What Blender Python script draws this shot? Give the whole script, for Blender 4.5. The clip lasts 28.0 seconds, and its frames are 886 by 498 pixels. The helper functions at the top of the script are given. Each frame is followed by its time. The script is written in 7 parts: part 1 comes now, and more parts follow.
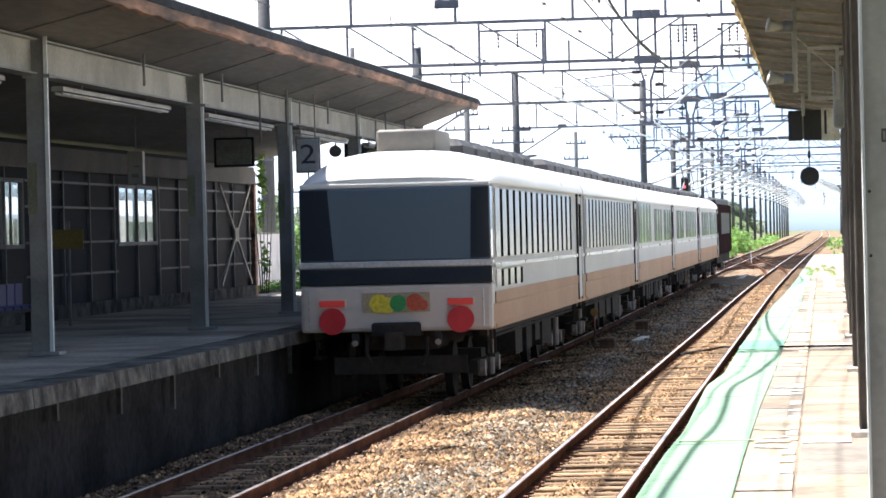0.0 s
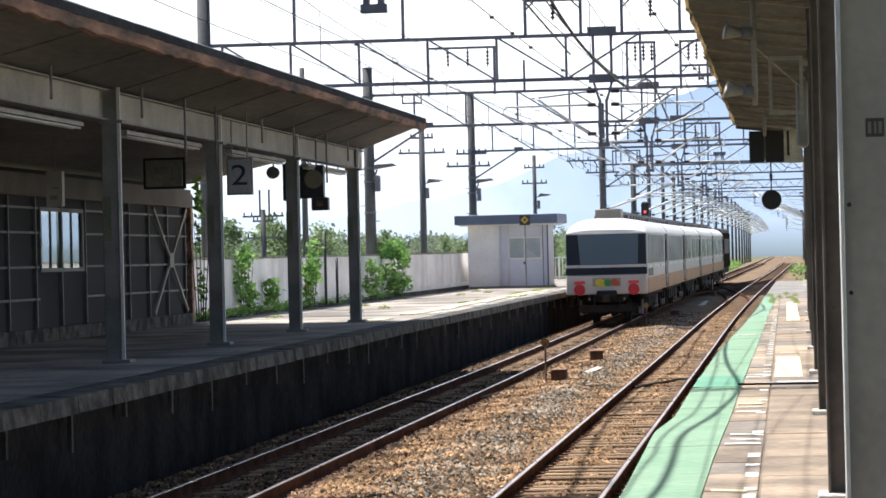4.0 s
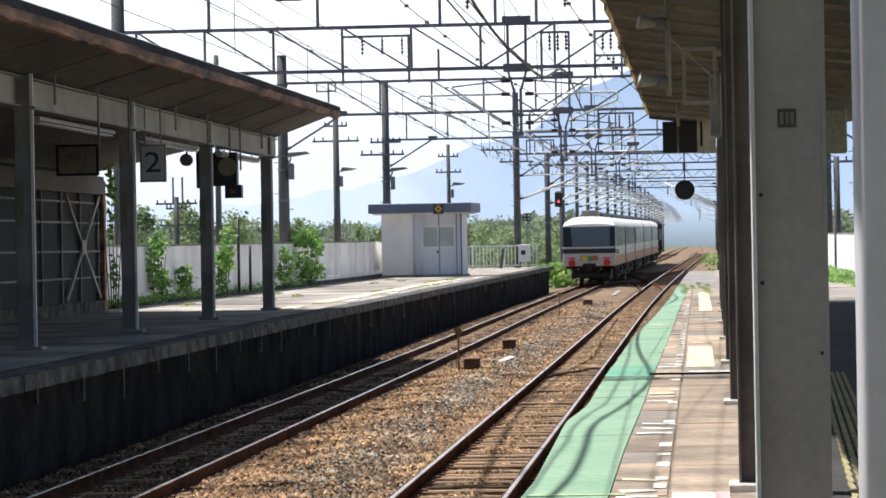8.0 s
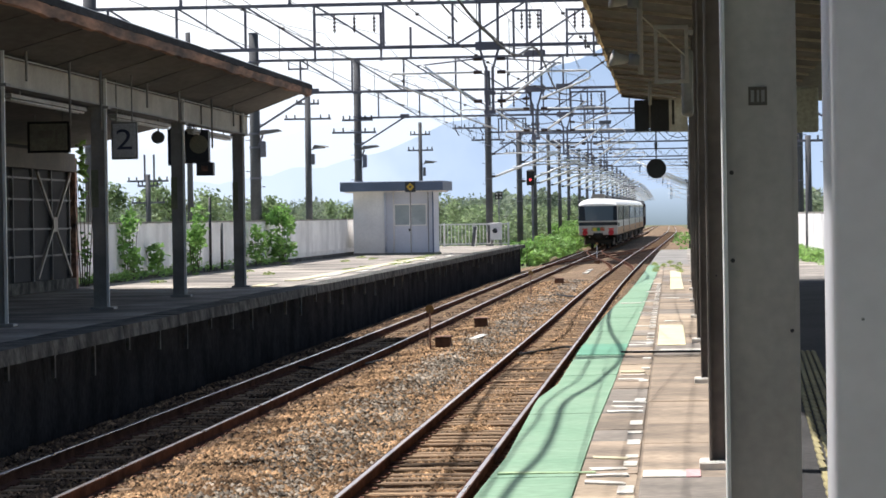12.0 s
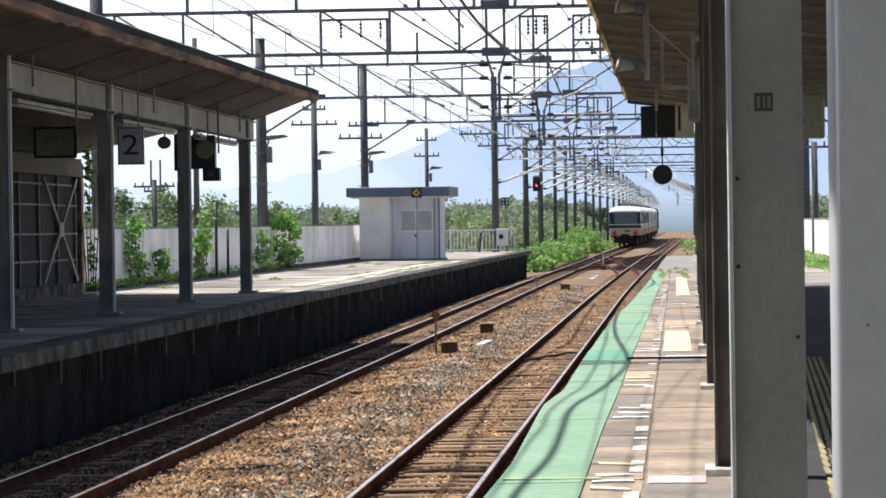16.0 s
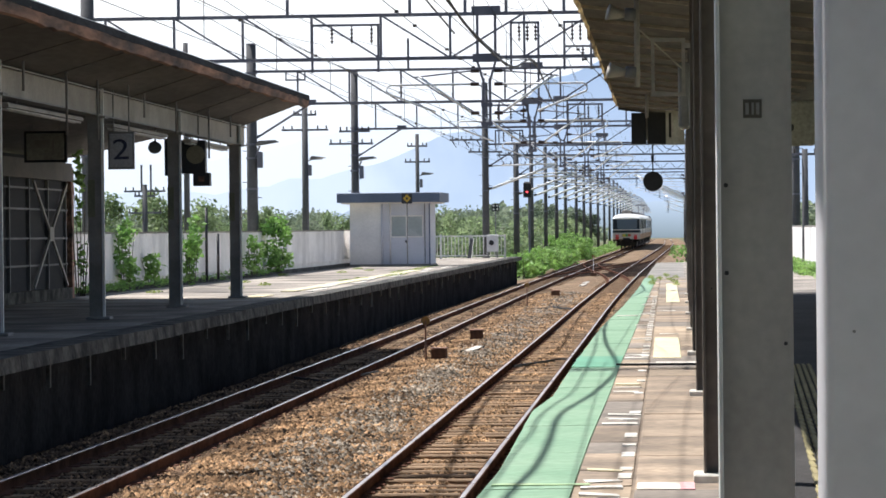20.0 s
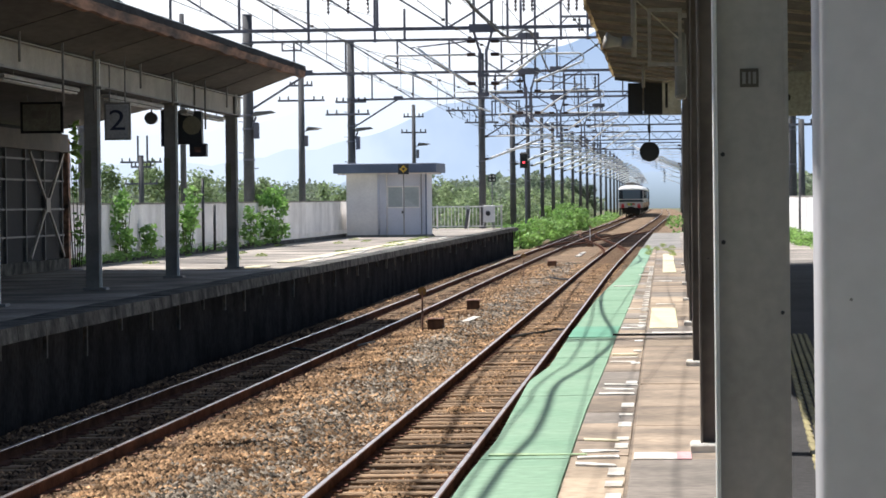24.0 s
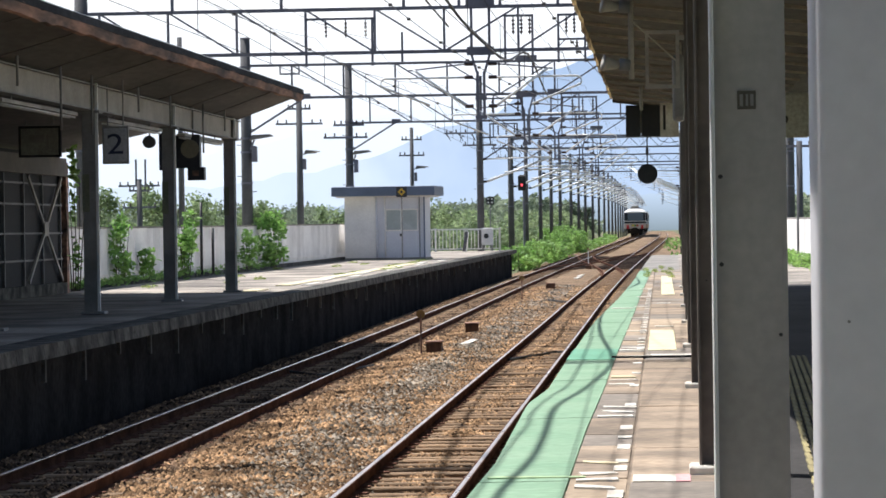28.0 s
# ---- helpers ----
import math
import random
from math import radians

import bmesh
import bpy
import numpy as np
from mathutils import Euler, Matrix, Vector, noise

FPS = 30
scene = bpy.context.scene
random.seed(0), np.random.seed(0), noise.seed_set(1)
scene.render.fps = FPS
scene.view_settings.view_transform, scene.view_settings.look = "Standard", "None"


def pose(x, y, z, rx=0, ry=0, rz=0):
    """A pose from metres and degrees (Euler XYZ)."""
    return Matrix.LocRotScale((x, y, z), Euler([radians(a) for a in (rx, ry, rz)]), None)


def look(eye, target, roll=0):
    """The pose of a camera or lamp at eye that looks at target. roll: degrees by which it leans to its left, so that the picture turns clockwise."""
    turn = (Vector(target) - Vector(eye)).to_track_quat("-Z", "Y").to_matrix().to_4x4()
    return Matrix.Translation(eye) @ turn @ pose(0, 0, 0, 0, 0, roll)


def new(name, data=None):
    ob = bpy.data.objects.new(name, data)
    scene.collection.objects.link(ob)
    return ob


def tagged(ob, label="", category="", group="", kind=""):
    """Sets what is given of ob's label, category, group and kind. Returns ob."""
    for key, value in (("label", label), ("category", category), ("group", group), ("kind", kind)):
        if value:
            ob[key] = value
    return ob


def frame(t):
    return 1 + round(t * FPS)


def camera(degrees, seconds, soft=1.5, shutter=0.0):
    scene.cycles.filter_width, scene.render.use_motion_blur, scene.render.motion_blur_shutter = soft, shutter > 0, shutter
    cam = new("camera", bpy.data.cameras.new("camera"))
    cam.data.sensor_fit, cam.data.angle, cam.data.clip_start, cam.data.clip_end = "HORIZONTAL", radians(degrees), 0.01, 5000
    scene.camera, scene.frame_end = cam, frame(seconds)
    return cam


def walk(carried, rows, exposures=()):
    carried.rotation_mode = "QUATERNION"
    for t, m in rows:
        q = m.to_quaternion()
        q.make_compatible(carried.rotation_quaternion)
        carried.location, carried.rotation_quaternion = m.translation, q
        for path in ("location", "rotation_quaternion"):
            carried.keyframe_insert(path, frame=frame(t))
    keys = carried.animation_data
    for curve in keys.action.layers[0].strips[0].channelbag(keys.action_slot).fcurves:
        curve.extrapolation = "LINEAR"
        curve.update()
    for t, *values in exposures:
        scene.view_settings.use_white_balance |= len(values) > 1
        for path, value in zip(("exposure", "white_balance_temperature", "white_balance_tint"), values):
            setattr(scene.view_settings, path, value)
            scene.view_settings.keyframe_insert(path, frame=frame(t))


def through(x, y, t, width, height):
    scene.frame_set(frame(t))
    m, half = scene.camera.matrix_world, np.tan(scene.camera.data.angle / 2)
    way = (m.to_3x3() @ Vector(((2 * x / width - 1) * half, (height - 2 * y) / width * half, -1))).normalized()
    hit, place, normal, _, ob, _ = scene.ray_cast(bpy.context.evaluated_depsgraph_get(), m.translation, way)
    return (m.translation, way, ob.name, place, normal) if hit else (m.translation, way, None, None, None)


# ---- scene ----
# ---------- camera ----------
cam = camera(15.95, 28.0, soft=1.65)
EYE = (0.0, 0.0, 2.48)
TURNS = [
    (0, 89.748, 1.378, 6.846, 3.5), (0.1, 89.857, 1.240, 6.953, 1.1), (0.2, 89.896, 1.022, 6.841, 0.45), (0.3, 89.936, 0.797, 6.740, 0),
    (0.4, 89.943, 1.051, 6.795, 0), (0.5, 89.945, 1.078, 6.780, 0), (1, 89.805, 0.832, 6.756, 0), (1.5, 89.869, 0.859, 6.741, 0),
    (2, 89.891, 0.988, 6.558, 0), (2.5, 89.900, 1.109, 6.426, 0), (4.5, 90.245, 1.390, 6.089, 0), (5, 90.093, 1.296, 5.769, 0),
    (5.5, 90.027, 1.343, 5.412, 0), (6, 89.909, 1.354, 5.220, 0), (6.5, 90.185, 1.229, 5.221, 0), (7, 90.229, 1.300, 5.154, 0),
    (7.5, 90.030, 1.136, 4.892, 0), (8, 89.956, 1.031, 4.608, 0), (8.5, 89.981, 0.934, 4.557, 0), (9, 89.971, 1.053, 4.684, 0),
    (9.5, 89.997, 0.854, 4.535, 0), (10, 89.919, 0.806, 4.432, 0), (10.5, 89.663, 0.739, 4.206, 0), (11, 89.626, 0.896, 3.866, 0),
    (11.5, 89.598, 0.821, 4.005, 0), (12, 89.552, 0.910, 4.097, 0), (12.5, 89.541, 0.855, 4.145, 0), (13, 89.430, 0.825, 4.130, 0),
    (13.5, 89.659, 1.056, 4.319, 0), (15.5, 89.673, 0.862, 4.105, 0), (16, 89.659, 0.817, 4.209, 0), (16.5, 89.628, 0.837, 4.216, 0),
    (17, 89.683, 0.866, 3.980, 0), (17.5, 89.890, 0.811, 4.101, 0), (18, 89.829, 0.585, 4.170, 0), (18.5, 89.793, 0.692, 4.065, 0),
    (19, 89.890, 0.693, 3.902, 0), (19.5, 89.718, 0.730, 3.901, 0), (20, 89.764, 0.608, 4.037, 0), (20.5, 89.558, 0.424, 3.969, 0),
    (21, 89.550, 0.286, 3.886, 0), (21.5, 89.457, 0.434, 4.126, 0), (23.5, 89.239, 0.807, 4.055, 0), (24, 89.232, 0.664, 3.974, 0),
    (24.5, 89.179, 0.614, 3.536, 0), (25, 89.367, 0.601, 3.568, 0), (25.5, 89.584, 0.450, 3.728, 0), (26, 89.424, 0.521, 4.019, 0),
    (26.5, 89.552, 0.649, 3.744, 0), (27, 89.311, 0.527, 3.676, 0), (27.5, 89.522, 0.603, 3.923, 0), (28, 89.644, 0.843, 3.943, 0),
]
DRIFT = [(0, 0, 0.005), (4.5, 0, 0.0055), (7, 0.002, 0.005), (8, 0.003, 0.0045), (10, 0, 0.003), (12, 0.006, 0.001), (16, 0.0075, 0), (17.5, 0.0135, -0.0005), (20, 0.0135, -0.0015),
         (21.5, 0.0065, -0.0025), (23.5, 0.0095, -0.0045), (24.5, 0.0155, -0.005), (25, 0.016, -0.0045), (26, 0.0137, -0.004), (28, 0.0137, -0.004)]


def sway(t):
    """The small drift of the standing viewpoint, sideways and upwards."""
    for (a, xa, za), (b, xb, zb) in zip(DRIFT, DRIFT[1:]):
        if t <= b:
            u = (t - a) / (b - a)
            return xa + (xb - xa) * u, za + (zb - za) * u


walk(cam, [(t, pose(EYE[0] + sway(t)[0], EYE[1] - back, EYE[2] + sway(t)[1], rx, ry, rz)) for t, rx, ry, rz, back in TURNS],
     exposures=[(t, 0.49 + e, 6300, 10) for t, e in ((0.0, 1.1), (0.5, 0.87), (1.0, 0.75), (2.0, 0.5), (2.5, 0.41), (4.5, 0.25), (7.0, 0.08), (28.0, 0.05))])

# ---------- world and sun ----------
SUN_TO = Vector((-0.47, 0.25, 1.0)).normalized()
world = bpy.data.worlds.new("sky")
scene.world = world
world.use_nodes = True
wn = world.node_tree
sky = wn.nodes.new("ShaderNodeTexSky")
sky.sky_type = "NISHITA"
sky.sun_disc = False
sky.sun_elevation = math.asin(SUN_TO.z)
sky.sun_rotation = math.atan2(SUN_TO.x, SUN_TO.y)
sky.air_density, sky.dust_density, sky.ozone_density = 1.0, 1.0, 1.0
wn.nodes["Background"].inputs["Strength"].default_value = 0.073
wn.links.new(sky.outputs[0], wn.nodes["Background"].inputs["Color"])
sun = new("sun", bpy.data.lights.new("sun", "SUN"))
sun.data.energy, sun.data.angle, sun.data.color = 5.0, radians(0.55), (1.0, 0.95, 0.90)
sun.matrix_world = look((0, 0, 0), -SUN_TO)


# ---------- the lie of the line: it swings right and climbs a little beyond the station ----------
def smooth(a, b, y):
    u = min(max((y - a) / (b - a), 0.0), 1.0)
    return u * u * (3 - 2 * u)


def swing(y):
    return 2.9 * smooth(95, 450, y)


def rise(y):
    return 1.18 * smooth(60, 480, y)


def bend(x, y, z):
    return (x + swing(y), y, z + rise(y))


LEFT_X = lambda y: -6.3 - 0.06 * smooth(60, 150, y)     # centre of the left track
RIGHT_X = lambda y: -2.51
PLAT = 1.0                                              # platform height over rail


# ---------- mesh building ----------
class Geo:
    """Collects corners and faces of one mesh."""

    def __init__(self):
        self.v, self.f, self.m, self.cuts = [], [], [], []

    def add(self, verts, faces, mat=0):
        n = len(self.v)
        self.cuts.append((n, len(self.f)))
        self.v += [tuple(p) for p in verts]
        self.f += [tuple(i + n for i in q) for q in faces]
        self.m += [mat] * len(faces)
        return self

    def box(self, x0, x1, y0, y1, z0, z1, mat=0):
        return self.add([(x0, y0, z0), (x1, y0, z0), (x1, y1, z0), (x0, y1, z0), (x0, y0, z1), (x1, y0, z1), (x1, y1, z1), (x0, y1, z1)],
                        [(0, 3, 2, 1), (4, 5, 6, 7), (0, 1, 5, 4), (1, 2, 6, 5), (2, 3, 7, 6), (3, 0, 4, 7)], mat)

    def chamfer(self, x0, x1, y0, y1, z0, z1, c, mat=0):
        """A box with a chamfered top edge."""
        p = [(x0, y0, z0), (x1, y0, z0), (x1, y1, z0), (x0, y1, z0), (x0, y0, z1 - c), (x1, y0, z1 - c), (x1, y1, z1 - c), (x0, y1, z1 - c),
             (x0 + c, y0 + c, z1), (x1 - c, y0 + c, z1), (x1 - c, y1 - c, z1), (x0 + c, y1 - c, z1)]
        return self.add(p, [(0, 3, 2, 1), (0, 1, 5, 4), (1, 2, 6, 5), (2, 3, 7, 6), (3, 0, 4, 7), (4, 5, 9, 8), (5, 6, 10, 9), (6, 7, 11, 10), (7, 4, 8, 11), (8, 9, 10, 11)], mat)

    def tube(self, pts, r, n=6, mat=0, r1=None):
        """A round bar along a line of points, tapering to r1."""
        pts = [Vector(p) for p in pts]
        k = len(pts)
        rings = []
        for i, p in enumerate(pts):
            d = (pts[min(i + 1, k - 1)] - pts[max(i - 1, 0)]).normalized()
            a = d.cross(Vector((0, 0, 1)))
            a = Vector((1, 0, 0)) if a.length < 1e-4 else a.normalized()
            b = d.cross(a)
            rr = r if r1 is None else r + (r1 - r) * i / (k - 1)
            rings.append([p + a * (rr * math.cos(2 * math.pi * j / n)) + b * (rr * math.sin(2 * math.pi * j / n)) for j in range(n)])
        v = [q for ring in rings for q in ring]
        f = [(i * n + j, i * n + (j + 1) % n, (i + 1) * n + (j + 1) % n, (i + 1) * n + j) for i in range(k - 1) for j in range(n)]
        f += [tuple(range(n))[::-1], tuple((k - 1) * n + j for j in range(n))]
        return self.add(v, f, mat)

    def bar(self, a, b, w, h=None, mat=0):
        """A square bar from a to b."""
        a, b = Vector(a), Vector(b)
        h = w if h is None else h
        d = (b - a).normalized()
        s = d.cross(Vector((0, 0, 1)))
        s = Vector((1, 0, 0)) if s.length < 1e-4 else s.normalized()
        u = s.cross(d)
        p = [c + s * (i * w / 2) + u * (j * h / 2) for c in (a, b) for i, j in ((-1, -1), (1, -1), (1, 1), (-1, 1))]
        return self.add(p, [(3, 2, 1, 0), (4, 5, 6, 7), (0, 1, 5, 4), (1, 2, 6, 5), (2, 3, 7, 6), (3, 0, 4, 7)], mat)

    def extrude(self, section, path, closed=True, mat=0):
        """A section (x, z) swept along path points (x, y, z) that run along y."""
        n = len(section)
        v = [(px + sx, py, pz + sz) for px, py, pz in path for sx, sz in section]
        f = [(i * n + j, i * n + (j + 1) % n, (i + 1) * n + (j + 1) % n, (i + 1) * n + j) for i in range(len(path) - 1) for j in range(n if closed else n - 1)]
        if closed:
            f += [tuple(range(n)), tuple(len(v) - 1 - j for j in range(n))]
        return self.add(v, f, mat)

    def disc(self, c, r, depth, axis="y", n=24, mat=0):
        c = Vector(c)
        e = {"x": (Vector((0, 1, 0)), Vector((0, 0, 1)), Vector((1, 0, 0))), "y": (Vector((1, 0, 0)), Vector((0, 0, 1)), Vector((0, 1, 0))),
             "z": (Vector((1, 0, 0)), Vector((0, 1, 0)), Vector((0, 0, 1)))}[axis]
        v = [c + e[0] * (r * math.cos(2 * math.pi * j / n)) + e[1] * (r * math.sin(2 * math.pi * j / n)) + e[2] * (s * depth / 2) for s in (-1, 1) for j in range(n)]
        f = [(j, (j + 1) % n, n + (j + 1) % n, n + j) for j in range(n)] + [tuple(range(n))[::-1], tuple(range(n, 2 * n))]
        return self.add(v, f, mat)

    def lathe(self, c, profile, n=10, mat=0):
        """A turned piece about the upright axis through c; profile of (radius, height)."""
        v = [(c[0] + r * math.cos(2 * math.pi * j / n), c[1] + r * math.sin(2 * math.pi * j / n), c[2] + z) for r, z in profile for j in range(n)]
        f = [(i * n + j, i * n + (j + 1) % n, (i + 1) * n + (j + 1) % n, (i + 1) * n + j) for i in range(len(profile) - 1) for j in range(n)]
        return self.add(v, f + [tuple(range(n))[::-1], tuple(len(v) - n + j for j in range(n))], mat)

    def split(self):
        """One Geo for each piece that was added."""
        ends = self.cuts[1:] + [(len(self.v), len(self.f))]
        out = []
        for (v0, f0), (v1, f1) in zip(self.cuts, ends):
            out.append(Geo().add(self.v[v0:v1], [tuple(i - v0 for i in q) for q in self.f[f0:f1]]))
        return out

    def bent(self):
        self.v = [bend(*p) for p in self.v]
        return self

    def mesh(self, name, mats, flat=True):
        me = bpy.data.meshes.new(name)
        me.from_pydata(self.v, [], self.f)
        for m in (mats if isinstance(mats, (list, tuple)) else [mats]):
            me.materials.append(m)
        me.polygons.foreach_set("material_index", self.m)
        if not flat:
            me.polygons.foreach_set("use_smooth", [True] * len(self.f))
        bm = bmesh.new()
        bm.from_mesh(me)
        if len(self.f) < 60000:
            bmesh.ops.recalc_face_normals(bm, faces=bm.faces)
        bm.to_mesh(me)
        bm.free()
        me.update()
        return me


def thing(name, label, category, group="", kind="", at=(0, 0, 0), turn=0.0):
    """An Empty at a thing's base, to parent its parts."""
    ob = new(name)
    ob.empty_display_size = 0.2
    ob.matrix_basis = pose(*at, 0, 0, turn)
    return tagged(ob, label, category, group, kind)


def part(name, geo, material, parent=None, label="", flat=True, bevel=0.0, kind=""):
    """Links a Geo as one mesh object under a thing or part."""
    ob = new(name, geo.mesh(name, material, flat))
    if parent is not None:
        ob.parent = parent
    if bevel:
        b = ob.modifiers.new("bevel", "BEVEL")
        b.width, b.segments, b.limit_method, b.angle_limit = bevel, 2, "ANGLE", radians(40)
    return tagged(ob, label, "", "", kind)


def parts(name, geo, material, parent, label="", flat=True):
    """Each piece of a Geo as a part of its own."""
    for piece in geo.split():
        part(name, piece, material, parent, label, flat)


def solo(name, geo, material, label, category, group="", kind="", flat=True, bevel=0.0):
    return tagged(part(name, geo, material, None, "", flat, bevel), label, category, group, kind)


# ---------- materials ----------
def surf(name, color, color2=None, rough=0.7, metal=0.0, big=0.6, fine=25.0, grain=0.25, bump=0.15, mix=0.5, rand=0.0, spec=0.5, stretch=(1, 1, 1), island=False):
    """A surface of two colours that change over a large scale, with a fine grain in colour and relief."""
    m = bpy.data.materials.new(name)
    m.use_nodes = True
    t = m.node_tree
    N, L = t.nodes, t.links
    p = N["Principled BSDF"]
    p.inputs["Metallic"].default_value = metal
    p.inputs["Specular IOR Level"].default_value = spec
    tc = N.new("ShaderNodeTexCoord")
    mp = N.new("ShaderNodeMapping")
    mp.inputs["Scale"].default_value = stretch
    L.new(tc.outputs["Object"], mp.inputs["Vector"])
    n1, n2 = N.new("ShaderNodeTexNoise"), N.new("ShaderNodeTexNoise")
    n1.inputs["Scale"].default_value, n1.inputs["Detail"].default_value = big, 5
    n2.inputs["Scale"].default_value, n2.inputs["Detail"].default_value = fine, 4
    L.new(mp.outputs[0], n1.inputs["Vector"])
    L.new(mp.outputs[0], n2.inputs["Vector"])
    ramp = N.new("ShaderNodeValToRGB")
    ramp.color_ramp.elements[0].position, ramp.color_ramp.elements[1].position = 0.5 - 0.25 * mix, 0.5 + 0.25 * mix
    c2 = color2 or tuple(c * 0.7 for c in color)
    ramp.color_ramp.elements[0].color, ramp.color_ramp.elements[1].color = (*c2, 1), (*color, 1)
    L.new(n1.outputs["Fac"], ramp.inputs["Fac"])
    g = N.new("ShaderNodeMapRange")
    g.inputs["From Min"].default_value, g.inputs["From Max"].default_value = 0.25, 0.75
    g.inputs["To Min"].default_value, g.inputs["To Max"].default_value = 1 - grain, 1 + grain
    L.new(n2.outputs["Fac"], g.inputs["Value"])
    val = g.outputs[0]
    if rand:
        oi = N.new("ShaderNodeNewGeometry") if island else N.new("ShaderNodeObjectInfo")
        r = N.new("ShaderNodeMapRange")
        r.inputs["To Min"].default_value, r.inputs["To Max"].default_value = 1 - rand, 1 + rand
        L.new(oi.outputs["Random Per Island" if island else "Random"], r.inputs["Value"])
        mu = N.new("ShaderNodeMath")
        mu.operation = "MULTIPLY"
        L.new(val, mu.inputs[0])
        L.new(r.outputs[0], mu.inputs[1])
        val = mu.outputs[0]
    mul = N.new("ShaderNodeVectorMath")
    mul.operation = "SCALE"
    L.new(ramp.outputs[0], mul.inputs[0])
    L.new(val, mul.inputs["Scale"])
    L.new(mul.outputs[0], p.inputs["Base Color"])
    rr = N.new("ShaderNodeMapRange")
    rr.inputs["To Min"].default_value, rr.inputs["To Max"].default_value = max(rough - 0.12, 0.02), min(rough + 0.12, 1)
    L.new(n1.outputs["Fac"], rr.inputs["Value"])
    L.new(rr.outputs[0], p.inputs["Roughness"])
    if bump:
        b = N.new("ShaderNodeBump")
        b.inputs["Strength"].default_value, b.inputs["Distance"].default_value = bump, 0.02
        L.new(n2.outputs["Fac"], b.inputs["Height"])
        L.new(b.outputs[0], p.inputs["Normal"])
    return m


def leafy_mat(name, color, color2, through=0.35):
    """Leaves: colour changes from leaf to leaf, light shines through."""
    m = surf(name, color, color2, rough=0.55, big=0.8, fine=9, grain=0.2, bump=0, rand=0.35, island=True)
    t = m.node_tree
    tr = t.nodes.new("ShaderNodeBsdfTranslucent")
    mx = t.nodes.new("ShaderNodeMixShader")
    mx.inputs["Fac"].default_value = through
    p = t.nodes["Principled BSDF"]
    t.links.new(p.inputs["Base Color"].links[0].from_socket, tr.inputs["Color"])
    t.links.new(p.outputs[0], mx.inputs[1])
    t.links.new(tr.outputs[0], mx.inputs[2])
    t.links.new(mx.outputs[0], t.nodes["Material Output"].inputs["Surface"])
    return m


def glow(name, color, strength):
    m = bpy.data.materials.new(name)
    m.use_nodes = True
    p = m.node_tree.nodes["Principled BSDF"]
    p.inputs["Base Color"].default_value = (*color, 1)
    p.inputs["Emission Color"].default_value = (*color, 1)
    p.inputs["Emission Strength"].default_value = strength
    return m


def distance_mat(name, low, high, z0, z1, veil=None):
    """Far hills, a plain glowing backdrop: kilometres of haze painted into the emission colours."""
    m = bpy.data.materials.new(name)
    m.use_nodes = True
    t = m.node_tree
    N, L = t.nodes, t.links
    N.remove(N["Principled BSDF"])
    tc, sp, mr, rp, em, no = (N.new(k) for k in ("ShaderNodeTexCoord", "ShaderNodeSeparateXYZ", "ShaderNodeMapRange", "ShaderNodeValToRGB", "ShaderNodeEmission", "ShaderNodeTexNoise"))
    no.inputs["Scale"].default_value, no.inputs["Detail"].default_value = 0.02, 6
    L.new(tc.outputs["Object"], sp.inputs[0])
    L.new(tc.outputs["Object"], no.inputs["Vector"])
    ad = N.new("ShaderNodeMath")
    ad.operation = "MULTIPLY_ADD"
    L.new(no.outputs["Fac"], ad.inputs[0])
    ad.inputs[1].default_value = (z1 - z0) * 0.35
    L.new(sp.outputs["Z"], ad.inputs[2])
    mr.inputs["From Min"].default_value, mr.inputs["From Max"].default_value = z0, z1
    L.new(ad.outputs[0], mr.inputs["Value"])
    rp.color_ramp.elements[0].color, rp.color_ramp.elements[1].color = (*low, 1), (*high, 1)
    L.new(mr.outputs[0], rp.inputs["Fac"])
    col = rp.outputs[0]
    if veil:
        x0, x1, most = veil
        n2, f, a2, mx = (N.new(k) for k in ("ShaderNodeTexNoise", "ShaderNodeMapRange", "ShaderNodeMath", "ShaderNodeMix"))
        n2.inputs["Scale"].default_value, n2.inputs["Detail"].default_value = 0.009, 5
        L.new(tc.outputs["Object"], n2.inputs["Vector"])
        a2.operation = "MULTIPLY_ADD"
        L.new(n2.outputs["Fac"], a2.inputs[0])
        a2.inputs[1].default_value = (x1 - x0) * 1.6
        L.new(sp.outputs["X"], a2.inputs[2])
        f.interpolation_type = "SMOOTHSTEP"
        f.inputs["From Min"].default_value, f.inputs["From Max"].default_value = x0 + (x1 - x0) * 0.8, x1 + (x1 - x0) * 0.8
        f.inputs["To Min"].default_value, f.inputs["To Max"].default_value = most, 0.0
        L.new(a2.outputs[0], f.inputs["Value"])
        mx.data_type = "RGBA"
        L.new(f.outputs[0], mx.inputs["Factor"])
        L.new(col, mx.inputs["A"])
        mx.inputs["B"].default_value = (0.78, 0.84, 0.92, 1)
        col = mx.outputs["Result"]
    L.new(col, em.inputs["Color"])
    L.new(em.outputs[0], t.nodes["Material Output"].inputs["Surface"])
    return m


def clear_glass(name, tint=(0.02, 0.025, 0.03), rough=0.04):
    m = bpy.data.materials.new(name)
    m.use_nodes = True
    p = m.node_tree.nodes["Principled BSDF"]
    p.inputs["Base Color"].default_value = (*tint, 1)
    p.inputs["Roughness"].default_value = rough
    p.inputs["Specular IOR Level"].default_value = 0.7
    return m


